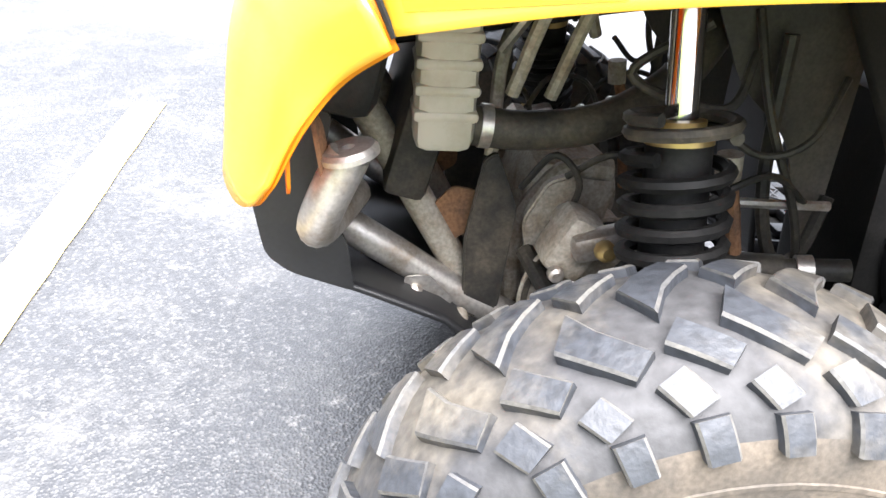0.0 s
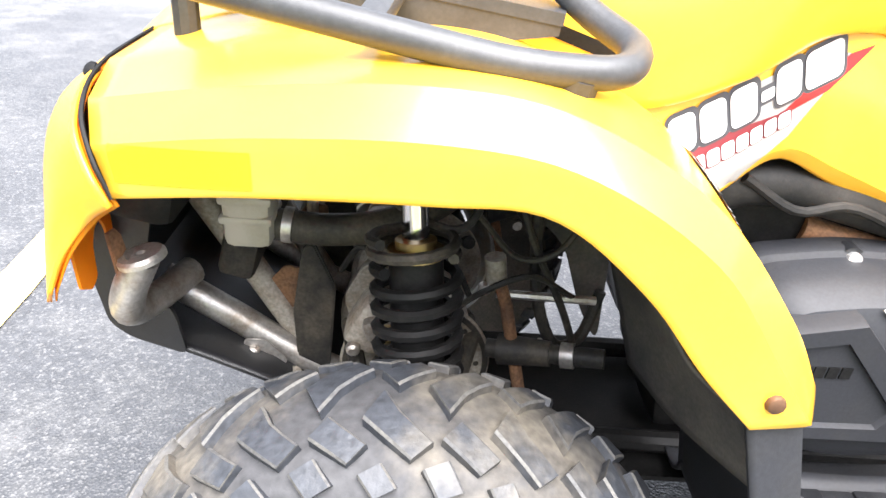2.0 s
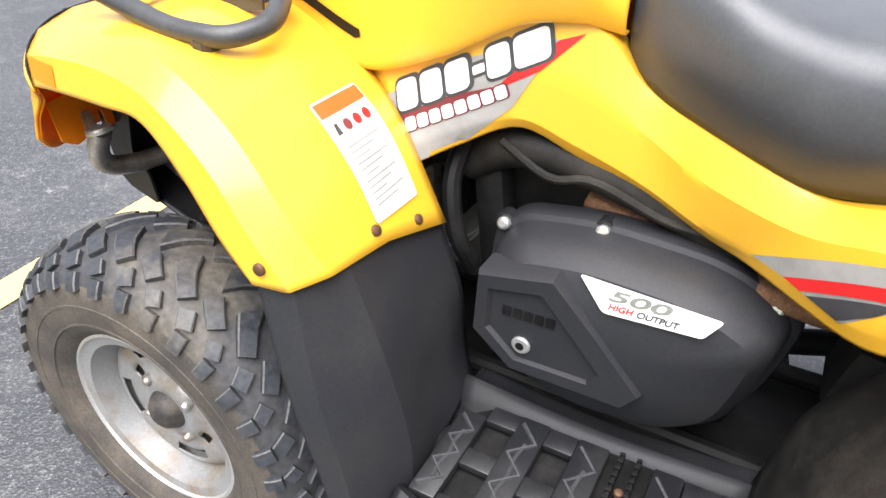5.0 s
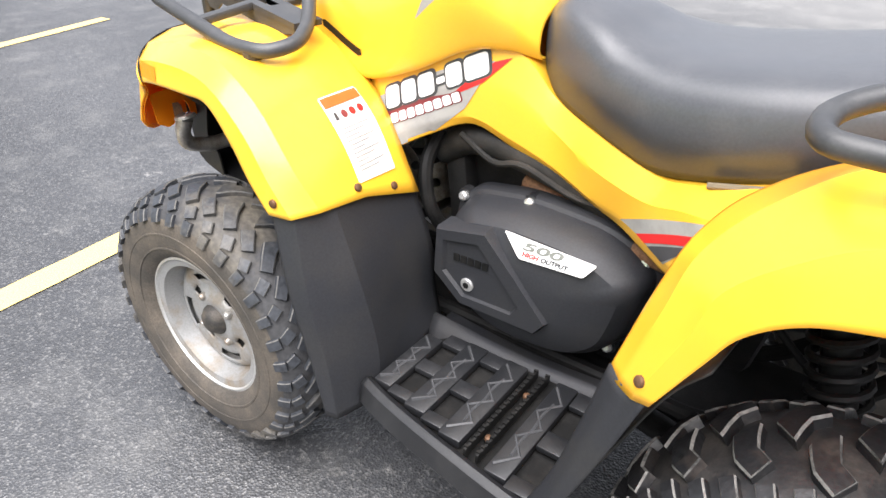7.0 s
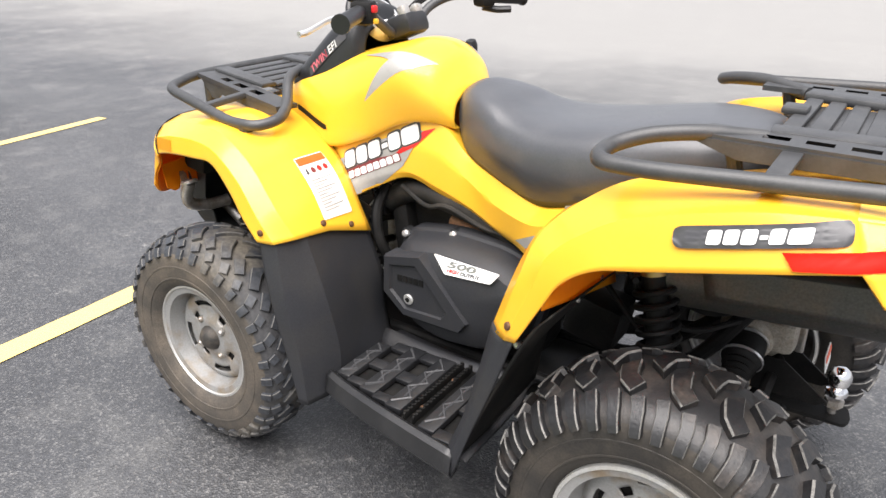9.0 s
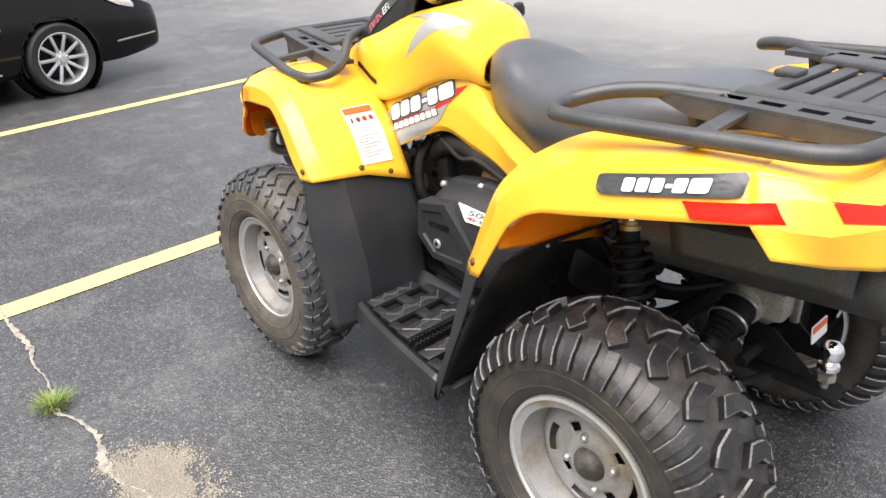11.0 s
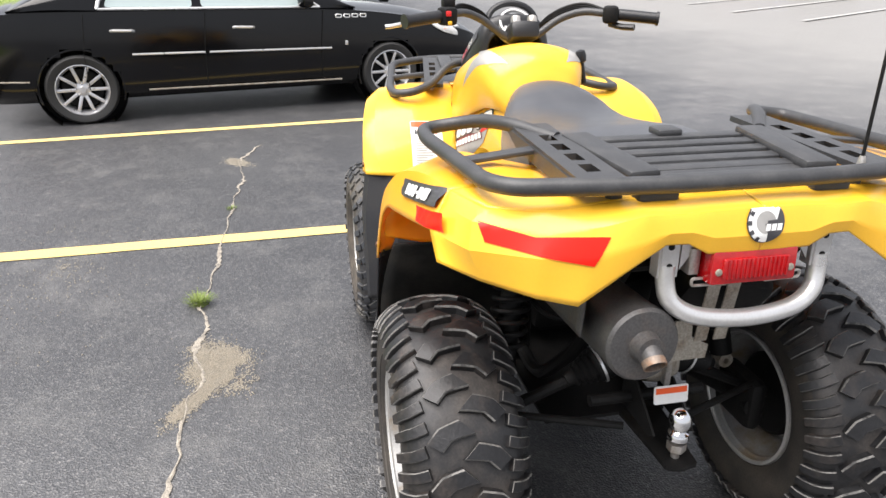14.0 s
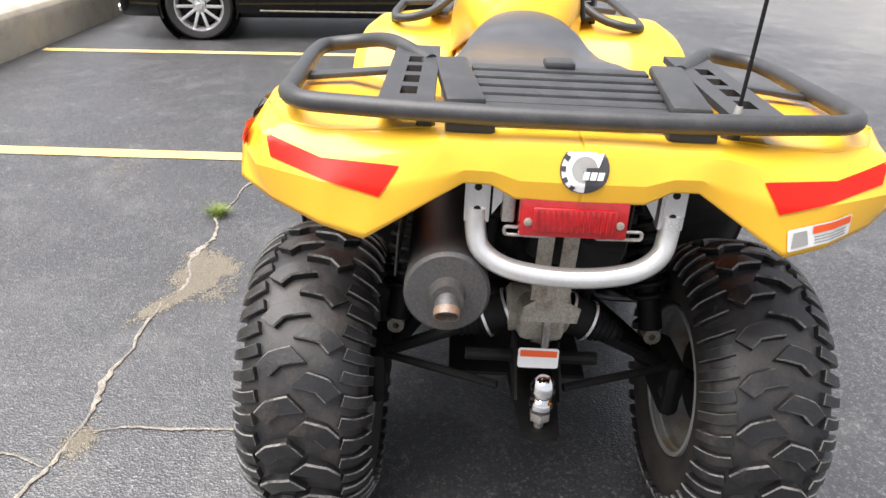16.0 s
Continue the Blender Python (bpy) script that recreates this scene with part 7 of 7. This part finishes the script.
def sedan():
    car = thing("sedan", "glossy black four-door sedan parked on asphalt", "car")
    car.matrix_world = basis(Vector((-5.745, -2.80, 0.0)), Vector((-0.233, 0.972, 0)), Vector((0.972, 0.233, 0)), Vector((0, 0, 1)))
    R = 0.305
    back = lambda u: u * 0.64 if u < 0 else u
    st = [(-1.15, 0.70, 0.62, 0.74, 0.80), (-1.09, 0.80, 0.62, 0.88, 0.93), (-0.95, 0.87, 0.62, 0.94, 0.985), (-0.5, 0.915, 0.60, 0.965, 1.03), (0.3, 0.935, 0.58, 0.965, 1.04), (1.4, 0.94, 0.56, 0.955, 1.02),
          (2.2, 0.935, 0.56, 0.945, 1.02), (2.7, 0.93, 0.56, 0.92, 0.985), (3.2, 0.91, 0.56, 0.86, 0.94), (3.6, 0.87, 0.54, 0.77, 0.86), (3.98, 0.78, 0.50, 0.66, 0.74), (4.12, 0.62, 0.45, 0.55, 0.60)]
    rows = []
    for u, w, zb, belt, top in st:
        u = back(u)
        lift = 0.0 if -1.0 < u < 3.7 else 0.04
        half = [(u, -w * 0.90, 0.20 + lift), (u, -w * 0.975, 0.30), (u, -w, zb), (u, -w * 0.975, belt - 0.04), (u, -w * 0.92, belt), (u, -w * 0.55, top - 0.01), (u, 0, top)]
        rows.append(half + [(x, -y, z) for x, y, z in half[-2::-1]])
    bm = loft(rows, 170, 61)
    dead = [f for f in bm.faces if abs(f.calc_center_median().y) > 0.6 and any(math.hypot(f.calc_center_median().x - h, f.calc_center_median().z - R) < 0.345 for h in (0.0, 2.936))]
    bmesh.ops.delete(bm, geom=dead, context="FACES")
    for v in bm.verts:
        v.co.y = -v.co.y
    body = part("body", bm, CARPAINT, car, "glossy black painted body", 40)
    hullr = [(-0.48, 0.82, 0.96, 0.78, 0.99), (-0.18, 0.85, 0.98, 0.72, 1.14), (0.25, 0.86, 0.97, 0.66, 1.33), (0.60, 0.87, 0.965, 0.63, 1.43), (1.05, 0.87, 0.96, 0.62, 1.465), (1.5, 0.87, 0.955, 0.63, 1.44), (1.95, 0.86, 0.95, 0.68, 1.28), (2.4, 0.84, 0.95, 0.76, 1.06), (2.6, 0.82, 0.94, 0.78, 0.97)]
    rows = []
    for u, w, z0, w1, z1 in hullr:
        half = [(u, w, z0), (u, (w + w1) / 2 + 0.03, (z0 + z1) / 2), (u, w1, z1 - 0.02), (u, w1 * 0.6, z1 + 0.005), (u, 0, z1 + 0.015)]
        rows.append(half + [(x, -y, z) for x, y, z in half[-2::-1]])
    gh = loft(rows, 60, 41)
    tree = [BVHTree.FromBMesh(gh)]
    cabin = part("cabin", gh, CARPAINT, car, "black roof and pillars", 40)
    cabin.modifiers.clear()
    for k in (1, -1):
        m = frame3((0, 1.2 * k, 0), (k, 0, 0), (0, 0, 1)) @ Matrix.Rotation(radians(180), 4, "Y") if False else (frame3((0, 1.2, 0), (-1, 0, 0), (0, 0, 1)) if k > 0 else frame3((0, -1.2, 0), (1, 0, 0), (0, 0, 1)))
        f = -k
        for out in ([(0.28, 0.995), (1.02, 0.985), (1.02, 1.39), (0.66, 1.36), (0.36, 1.20)], [(1.10, 0.985), (2.12, 0.975), (1.95, 1.13), (1.58, 1.34), (1.10, 1.39)]):
            pts = [(f * x, z) for x, z in out]
            lay("side_window", pts[::1 if k < 0 else -1], m, tree, GLASS, car, "side window in pale sky-coloured glass", 0.006, 0.06, 0.03)
        trim = [(0.22, 0.876 * k, 0.980), (1.06, 0.885 * k, 0.972), (2.22, 0.872 * k, 0.962)]
        part("window_trim", bar(trim, 0.013, 8), SILVER, car, "bright chrome window trim")
        part("window_trim", bar([(0.22, 0.876 * k, 0.980), (0.245, 0.848 * k, 1.05), (0.32, 0.80 * k, 1.18)], 0.018, 8), SILVER, car, "bright chrome window trim")
        part("window_trim", bar([(2.22, 0.872 * k, 0.962), (1.95, 0.80 * k, 1.15), (1.6, 0.735 * k, 1.34)], 0.010, 8), SILVER, car, "bright chrome window trim")
        for a, b in ((0.45, 1.08), (1.12, 2.30)):
            part("side_moulding", bar([(a, 0.948 * k, 0.60 - 0.01 * a), (b, 0.948 * k, 0.60 - 0.01 * b)], 0.010, 8), SILVER, car, "thin chrome side moulding")
        part("sill_trim", bar([(0.55, 0.925 * k, 0.275), (2.4, 0.925 * k, 0.262)], 0.008, 8), DIRTY, car, "thin sill trim")
        for x in (0.30, 1.36):
            part("door_handle", bar([(x, 0.938 * k, 0.80), (x + 0.02, 0.965 * k, 0.805), (x + 0.17, 0.965 * k, 0.80), (x + 0.19, 0.938 * k, 0.795)], 0.013, 8), SILVER, car, "chrome door handle")
        for x in (0.04, 1.06, 2.18):
            part("door_gap", bar([(x + 0.06, 0.925 * k, 0.94), (x + 0.02, 0.944 * k, 0.60), (x + 0.02, 0.925 * k, 0.30)], 0.003, 6), DARK, car)
        part("mirror", block((0.12, 0.16, 0.13), pose(2.05, 0.99 * k, 1.03, 0, 0, -15 * k), 0.04), CARPAINT, car, "black door mirror")
        for i in range(4):
            port = fillet([(2.36 + i * 0.085, 0.935 * k, 0.865), (2.42 + i * 0.085, 0.935 * k, 0.862), (2.425 + i * 0.085, 0.925 * k, 0.89), (2.365 + i * 0.085, 0.925 * k, 0.893)], 0.01, True, 3)
            part("vent_port", sweep(bmesh.new(), port, 0.006, 6, True), SILVER, car, "chrome fender vent")
        part("marker", block((0.03, 0.008, 0.045), pose(2.46, 0.942 * k, 0.62), 0.003), SILVER, car)
        rows = [[(3.40, 0.86 * k, 0.80), (3.60, 0.83 * k, 0.79), (3.80, 0.70 * k, 0.755)], [(3.46, 0.888 * k, 0.74), (3.68, 0.855 * k, 0.70), (3.86, 0.74 * k, 0.68)], [(3.58, 0.885 * k, 0.68), (3.74, 0.84 * k, 0.64), (3.89, 0.74 * k, 0.63)]]
        part("headlamp", loft(rows, 12, 12), HEADLAMP, car, "clear headlamp with an amber corner", 60, 0.01)
        part("turn_signal", block((0.06, 0.012, 0.04), pose(3.60, 0.872 * k, 0.70, 0, 0, -12 * k), 0.005), AMBER, car)
        rows = [[(-0.755, 0.66 * k, 0.90), (-0.71, 0.80 * k, 0.89), (-0.585, 0.89 * k, 0.80)], [(-0.77, 0.68 * k, 0.75), (-0.725, 0.82 * k, 0.74), (-0.585, 0.895 * k, 0.77)]]
        part("tail_lamp", loft(rows, 8, 10), RED, car, "red tail lamp", 60, 0.01)
        part("bumper_trim", bar([(-0.755, 0.76 * k, 0.405), (-0.61, 0.885 * k, 0.40), (-0.40, 0.925 * k, 0.395)], 0.007, 6), DIRTY, car)
        part("bumper_trim", bar([(3.50, 0.885 * k, 0.37), (3.94, 0.80 * k, 0.385), (4.06, 0.70 * k, 0.39)], 0.008, 6), DIRTY, car)
        part("exhaust_tip", bar([(-0.77, 0.55 * k, 0.24), (-0.66, 0.55 * k, 0.25)], 0.035, 12), CHROME, car)
        for h in (0.0, 2.936):
            arc = [(h + 0.348 * math.cos(a), 0.915 * k, R + 0.348 * math.sin(a)) for a in [radians(-18 + 216 * i / 30) for i in range(31)]]
            part("wheel_arch", bar(arc, 0.010, 8), CARPAINT, car)
            part("wheel_well", turned([(0.375, -0.12), (0.375, 0.10), (0, 0.10)], 32, Matrix.Translation((h, 0.78 * k, R)) @ Matrix.Rotation(radians(90 * k), 4, "X")), DARK, car)
            w = new("wheel")
            w.parent = car
            w.location = (h, 0.83 * k, R)
            q = Matrix.Rotation(radians(-90 * k), 4, "X")
            part("tyre", turned([(0.22, -0.10), (0.285, -0.11), (0.298, -0.085), (0.305, -0.05), (0.305, 0.05), (0.298, 0.085), (0.280, 0.108), (0.225, 0.10), (0.212, 0.09)], 48, q), CARTYRE, w, "black car tyre")
            part("rim", turned([(0.212, 0.092), (0.222, 0.098), (0.215, 0.10), (0.200, 0.075), (0.19, 0.0), (0.19, -0.08)], 48, q), ALLOY, w, "bright alloy rim")
            part("brake_disc", turned([(0, 0.0), (0.17, 0.0), (0.17, -0.02)], 32, q), DARK, w)
            part("hub", turned([(0, 0.088), (0.028, 0.086), (0.032, 0.07), (0.065, 0.06), (0.07, 0.03), (0, 0.03)], 24, q), ALLOY, w)
            for i in range(10):
                a = 2 * math.pi * i / 10
                sp = block((0.155, 0.030, 0.02), Matrix.Rotation(a, 4, "Z") @ pose(0.132, 0, 0.068, 0, -6, 0), 0.008)
                sp.transform(q)
                part("spoke", sp, ALLOY, w)
            for i in range(5):
                a = 2 * math.pi * i / 5 + 0.3
                screw(w, "lug_nut", (0.05 * math.cos(a), 0.062 * k, 0.05 * math.sin(a)), (0, k, 0), 0.01, CHROME, 0.012)
    part("grille", block((0.05, 0.62, 0.16), pose(4.085, 0, 0.56, 0, -12, 0), 0.03), SILVER, car, "chrome grille")
    part("underbody", block((4.1, 1.5, 0.12), pose(1.6, 0, 0.25), 0.05), DARK, car, "dark underbody")
    part("windscreen", loft([[(2.50, 0.74, 0.99), (2.56, 0, 1.0), (2.50, -0.74, 0.99)], [(1.62, 0.60, 1.435), (1.66, 0, 1.455), (1.62, -0.60, 1.435)]], 10, 16), GLASS, car, "windscreen in pale sky-coloured glass", 60, 0.008)
    part("wiper", bar([(2.50, 0.65, 1.005), (2.42, 0.1, 1.05)], 0.01, 6), DARK, car)


sedan()

# ---- more vehicles beyond the sedan ----


def far_car(x, y, turn, paint, tall, label):
    """A simple parked car seen small and far off."""
    car = thing("parked_car", label, "car", (x, y, lie(x, y)))
    car.rotation_euler = (0, 0, radians(turn))
    rows = []
    for u, w, top in ((-2.2, 0.72, 0.86), (-2.05, 0.86, 0.98), (-1.0, 0.90, 1.0), (0.6, 0.90, 1.0), (1.9, 0.86, 0.92), (2.25, 0.68, 0.72)):
        half = [(u, -w * 0.92, 0.25), (u, -w, 0.6), (u, -w * 0.9, top * tall), (u, 0, top * tall + 0.03)]
        rows.append(half + [(a, -b, c) for a, b, c in half[-2::-1]])
    part("body", loft(rows, 30, 25), paint, car)
    rows = []
    for u, w, top in ((-1.95 if tall > 1.1 else -1.5, 0.80, 1.02), (-1.6 if tall > 1.1 else -0.9, 0.68, 1.40), (0.0, 0.66, 1.45), (0.5, 0.66, 1.40), (1.25, 0.78, 0.98)):
        half = [(u, -0.84, 0.95 * tall), (u, -w, top * tall), (u, 0, top * tall + 0.02)]
        rows.append(half + [(a, -b, c) for a, b, c in half[-2::-1]])
    part("cabin", loft(rows, 24, 21), GLASS, car, "cabin of pale sky-coloured glass")
    for sy in (-1, 1):
        part("tail_lamp", block((0.10, 0.16, 0.16), pose(-2.12, sy * 0.70, 0.84 * tall), 0.03), RED, car, "red tail lamp")
        for u in (-1.4, 1.4):
            part("wheel", turned([(0, 0.10), (0.2, 0.10), (0.24, 0.11), (0.32, 0.09), (0.33, -0.09), (0, -0.09)], 24, Matrix.Translation((u, sy * 0.82, 0.33)) @ Matrix.Rotation(radians(90), 4, "X")), CARTYRE, car)


WHITEPAINT = mat("white_car_paint", (0.75, 0.76, 0.77), 0.2, spot=(0.7, 0.7, 0.71), amount=0.5, coat=0.5)
GREYPAINT = mat("dark_grey_car_paint", (0.06, 0.065, 0.075), 0.2, spot=(0.05, 0.05, 0.06), amount=0.5, coat=0.5)
far_car(-19.2, 0.7, 12, WHITEPAINT, 1.0, "white sedan parked beyond the black one")
far_car(-26.5, 1.2, 12, GREYPAINT, 1.2, "dark grey utility car parked further off")

# ---- machines parked far across the lot ----


def far_machine(x, y, turn, color, wheel_r, length, label):
    base = thing("quad_bike", label, "all-terrain vehicle", (x, y, lie(x, y)), "machines parked across the lot")
    base.rotation_euler = (0, 0, radians(turn))
    b = block((length * 0.8, 0.42, 0.25), pose(0, 0, wheel_r * 1.75), 0.1)
    block((length * 0.35, 0.30, 0.28), pose(-length * 0.18, 0, wheel_r * 2.3), 0.09, b)
    part("body", b, color, base)
    part("seat", block((length * 0.45, 0.26, 0.12), pose(length * 0.2, 0, wheel_r * 2.45), 0.05), SEAT, base)
    part("handlebar", bar([(-length * 0.2, -0.38, wheel_r * 3.4), (-length * 0.25, 0, wheel_r * 3.1), (-length * 0.2, 0.38, wheel_r * 3.4)], 0.02, 8), DARK, base)
    for sx in (-1, 1):
        part("fender", block((0.55, 0.95, 0.06), pose(sx * length * 0.33, 0, wheel_r * 2.15, 0, sx * 6, 0), 0.03), color, base)
        part("axle", bar([(sx * length * 0.33, -0.42, wheel_r), (sx * length * 0.33, 0.42, wheel_r)], 0.04, 8), DARK, base)
        for sy in (-1, 1):
            w = part("wheel", turned([(0, 0.06), (wheel_r * 0.5, 0.07), (wheel_r * 0.55, 0.11), (wheel_r * 0.92, 0.12), (wheel_r, 0.06), (wheel_r, -0.06), (wheel_r * 0.92, -0.12), (wheel_r * 0.5, -0.1), (0, -0.08)], 24,
                                      Matrix.Translation((sx * length * 0.33, sy * 0.44, wheel_r)) @ Matrix.Rotation(radians(90), 4, "X")), CARTYRE, base)
            rimm = Matrix.Translation((sx * length * 0.33, sy * 0.535, wheel_r)) @ Matrix.Rotation(radians(-90 * sy), 4, "X")
            part("rim", turned([(0, 0.02), (wheel_r * 0.2, 0.025), (wheel_r * 0.42, 0.01), (wheel_r * 0.48, 0.03), (wheel_r * 0.5, -0.03)], 20, rimm), ALLOY if sy > 0 else CARTYRE, w)
            for i in range(14):
                a = 2 * math.pi * i / 14
                c = Vector((sx * length * 0.33 + wheel_r * math.cos(a), sy * 0.44, wheel_r + wheel_r * math.sin(a)))
                part("lug", block((0.035, 0.20, 0.03), Matrix.Translation(c) @ Matrix.Rotation(-a, 4, "Y"), 0.006), CARTYRE, w)
        part("rack", bar([(sx * length * 0.22, -0.32, wheel_r * 2.75), (sx * length * 0.48, -0.32, wheel_r * 2.7), (sx * length * 0.48, 0.32, wheel_r * 2.7), (sx * length * 0.22, 0.32, wheel_r * 2.75)], 0.018, 6, True, 0.08), DARK, base)


BLUE = mat("blue_plastic", (0.03, 0.04, 0.5), 0.35, coat=0.3)
REDP = mat("red_plastic", (0.4, 0.02, 0.03), 0.35, coat=0.3)
GREEN = mat("green_plastic", (0.05, 0.12, 0.04), 0.4, coat=0.2)
for x, y, t, c, l in ((-17.9, 15.1, 75, GREEN, "dark green quad bike parked across the lot"), (-19.6, 15.2, 70, BLUE, "blue and white quad bike parked across the lot"), (-21.0, 14.2, 72, REDP, "red quad bike parked across the lot"),
                      (-22.6, 13.5, 74, GREEN, "green utility quad bike parked across the lot"), (-24.0, 13.0, 68, DARK, "black quad bike parked across the lot"), (-25.0, 12.1, 70, DARK, "black quad bike with a low seat parked across the lot"),
                      (-26.4, 10.6, 66, REDP, "dark red quad bike parked across the lot"), (-26.0, 9.2, 60, DARK, "black quad bike parked at the end of the row")):
    far_machine(x, y, t, c, 0.30, 1.9, l)
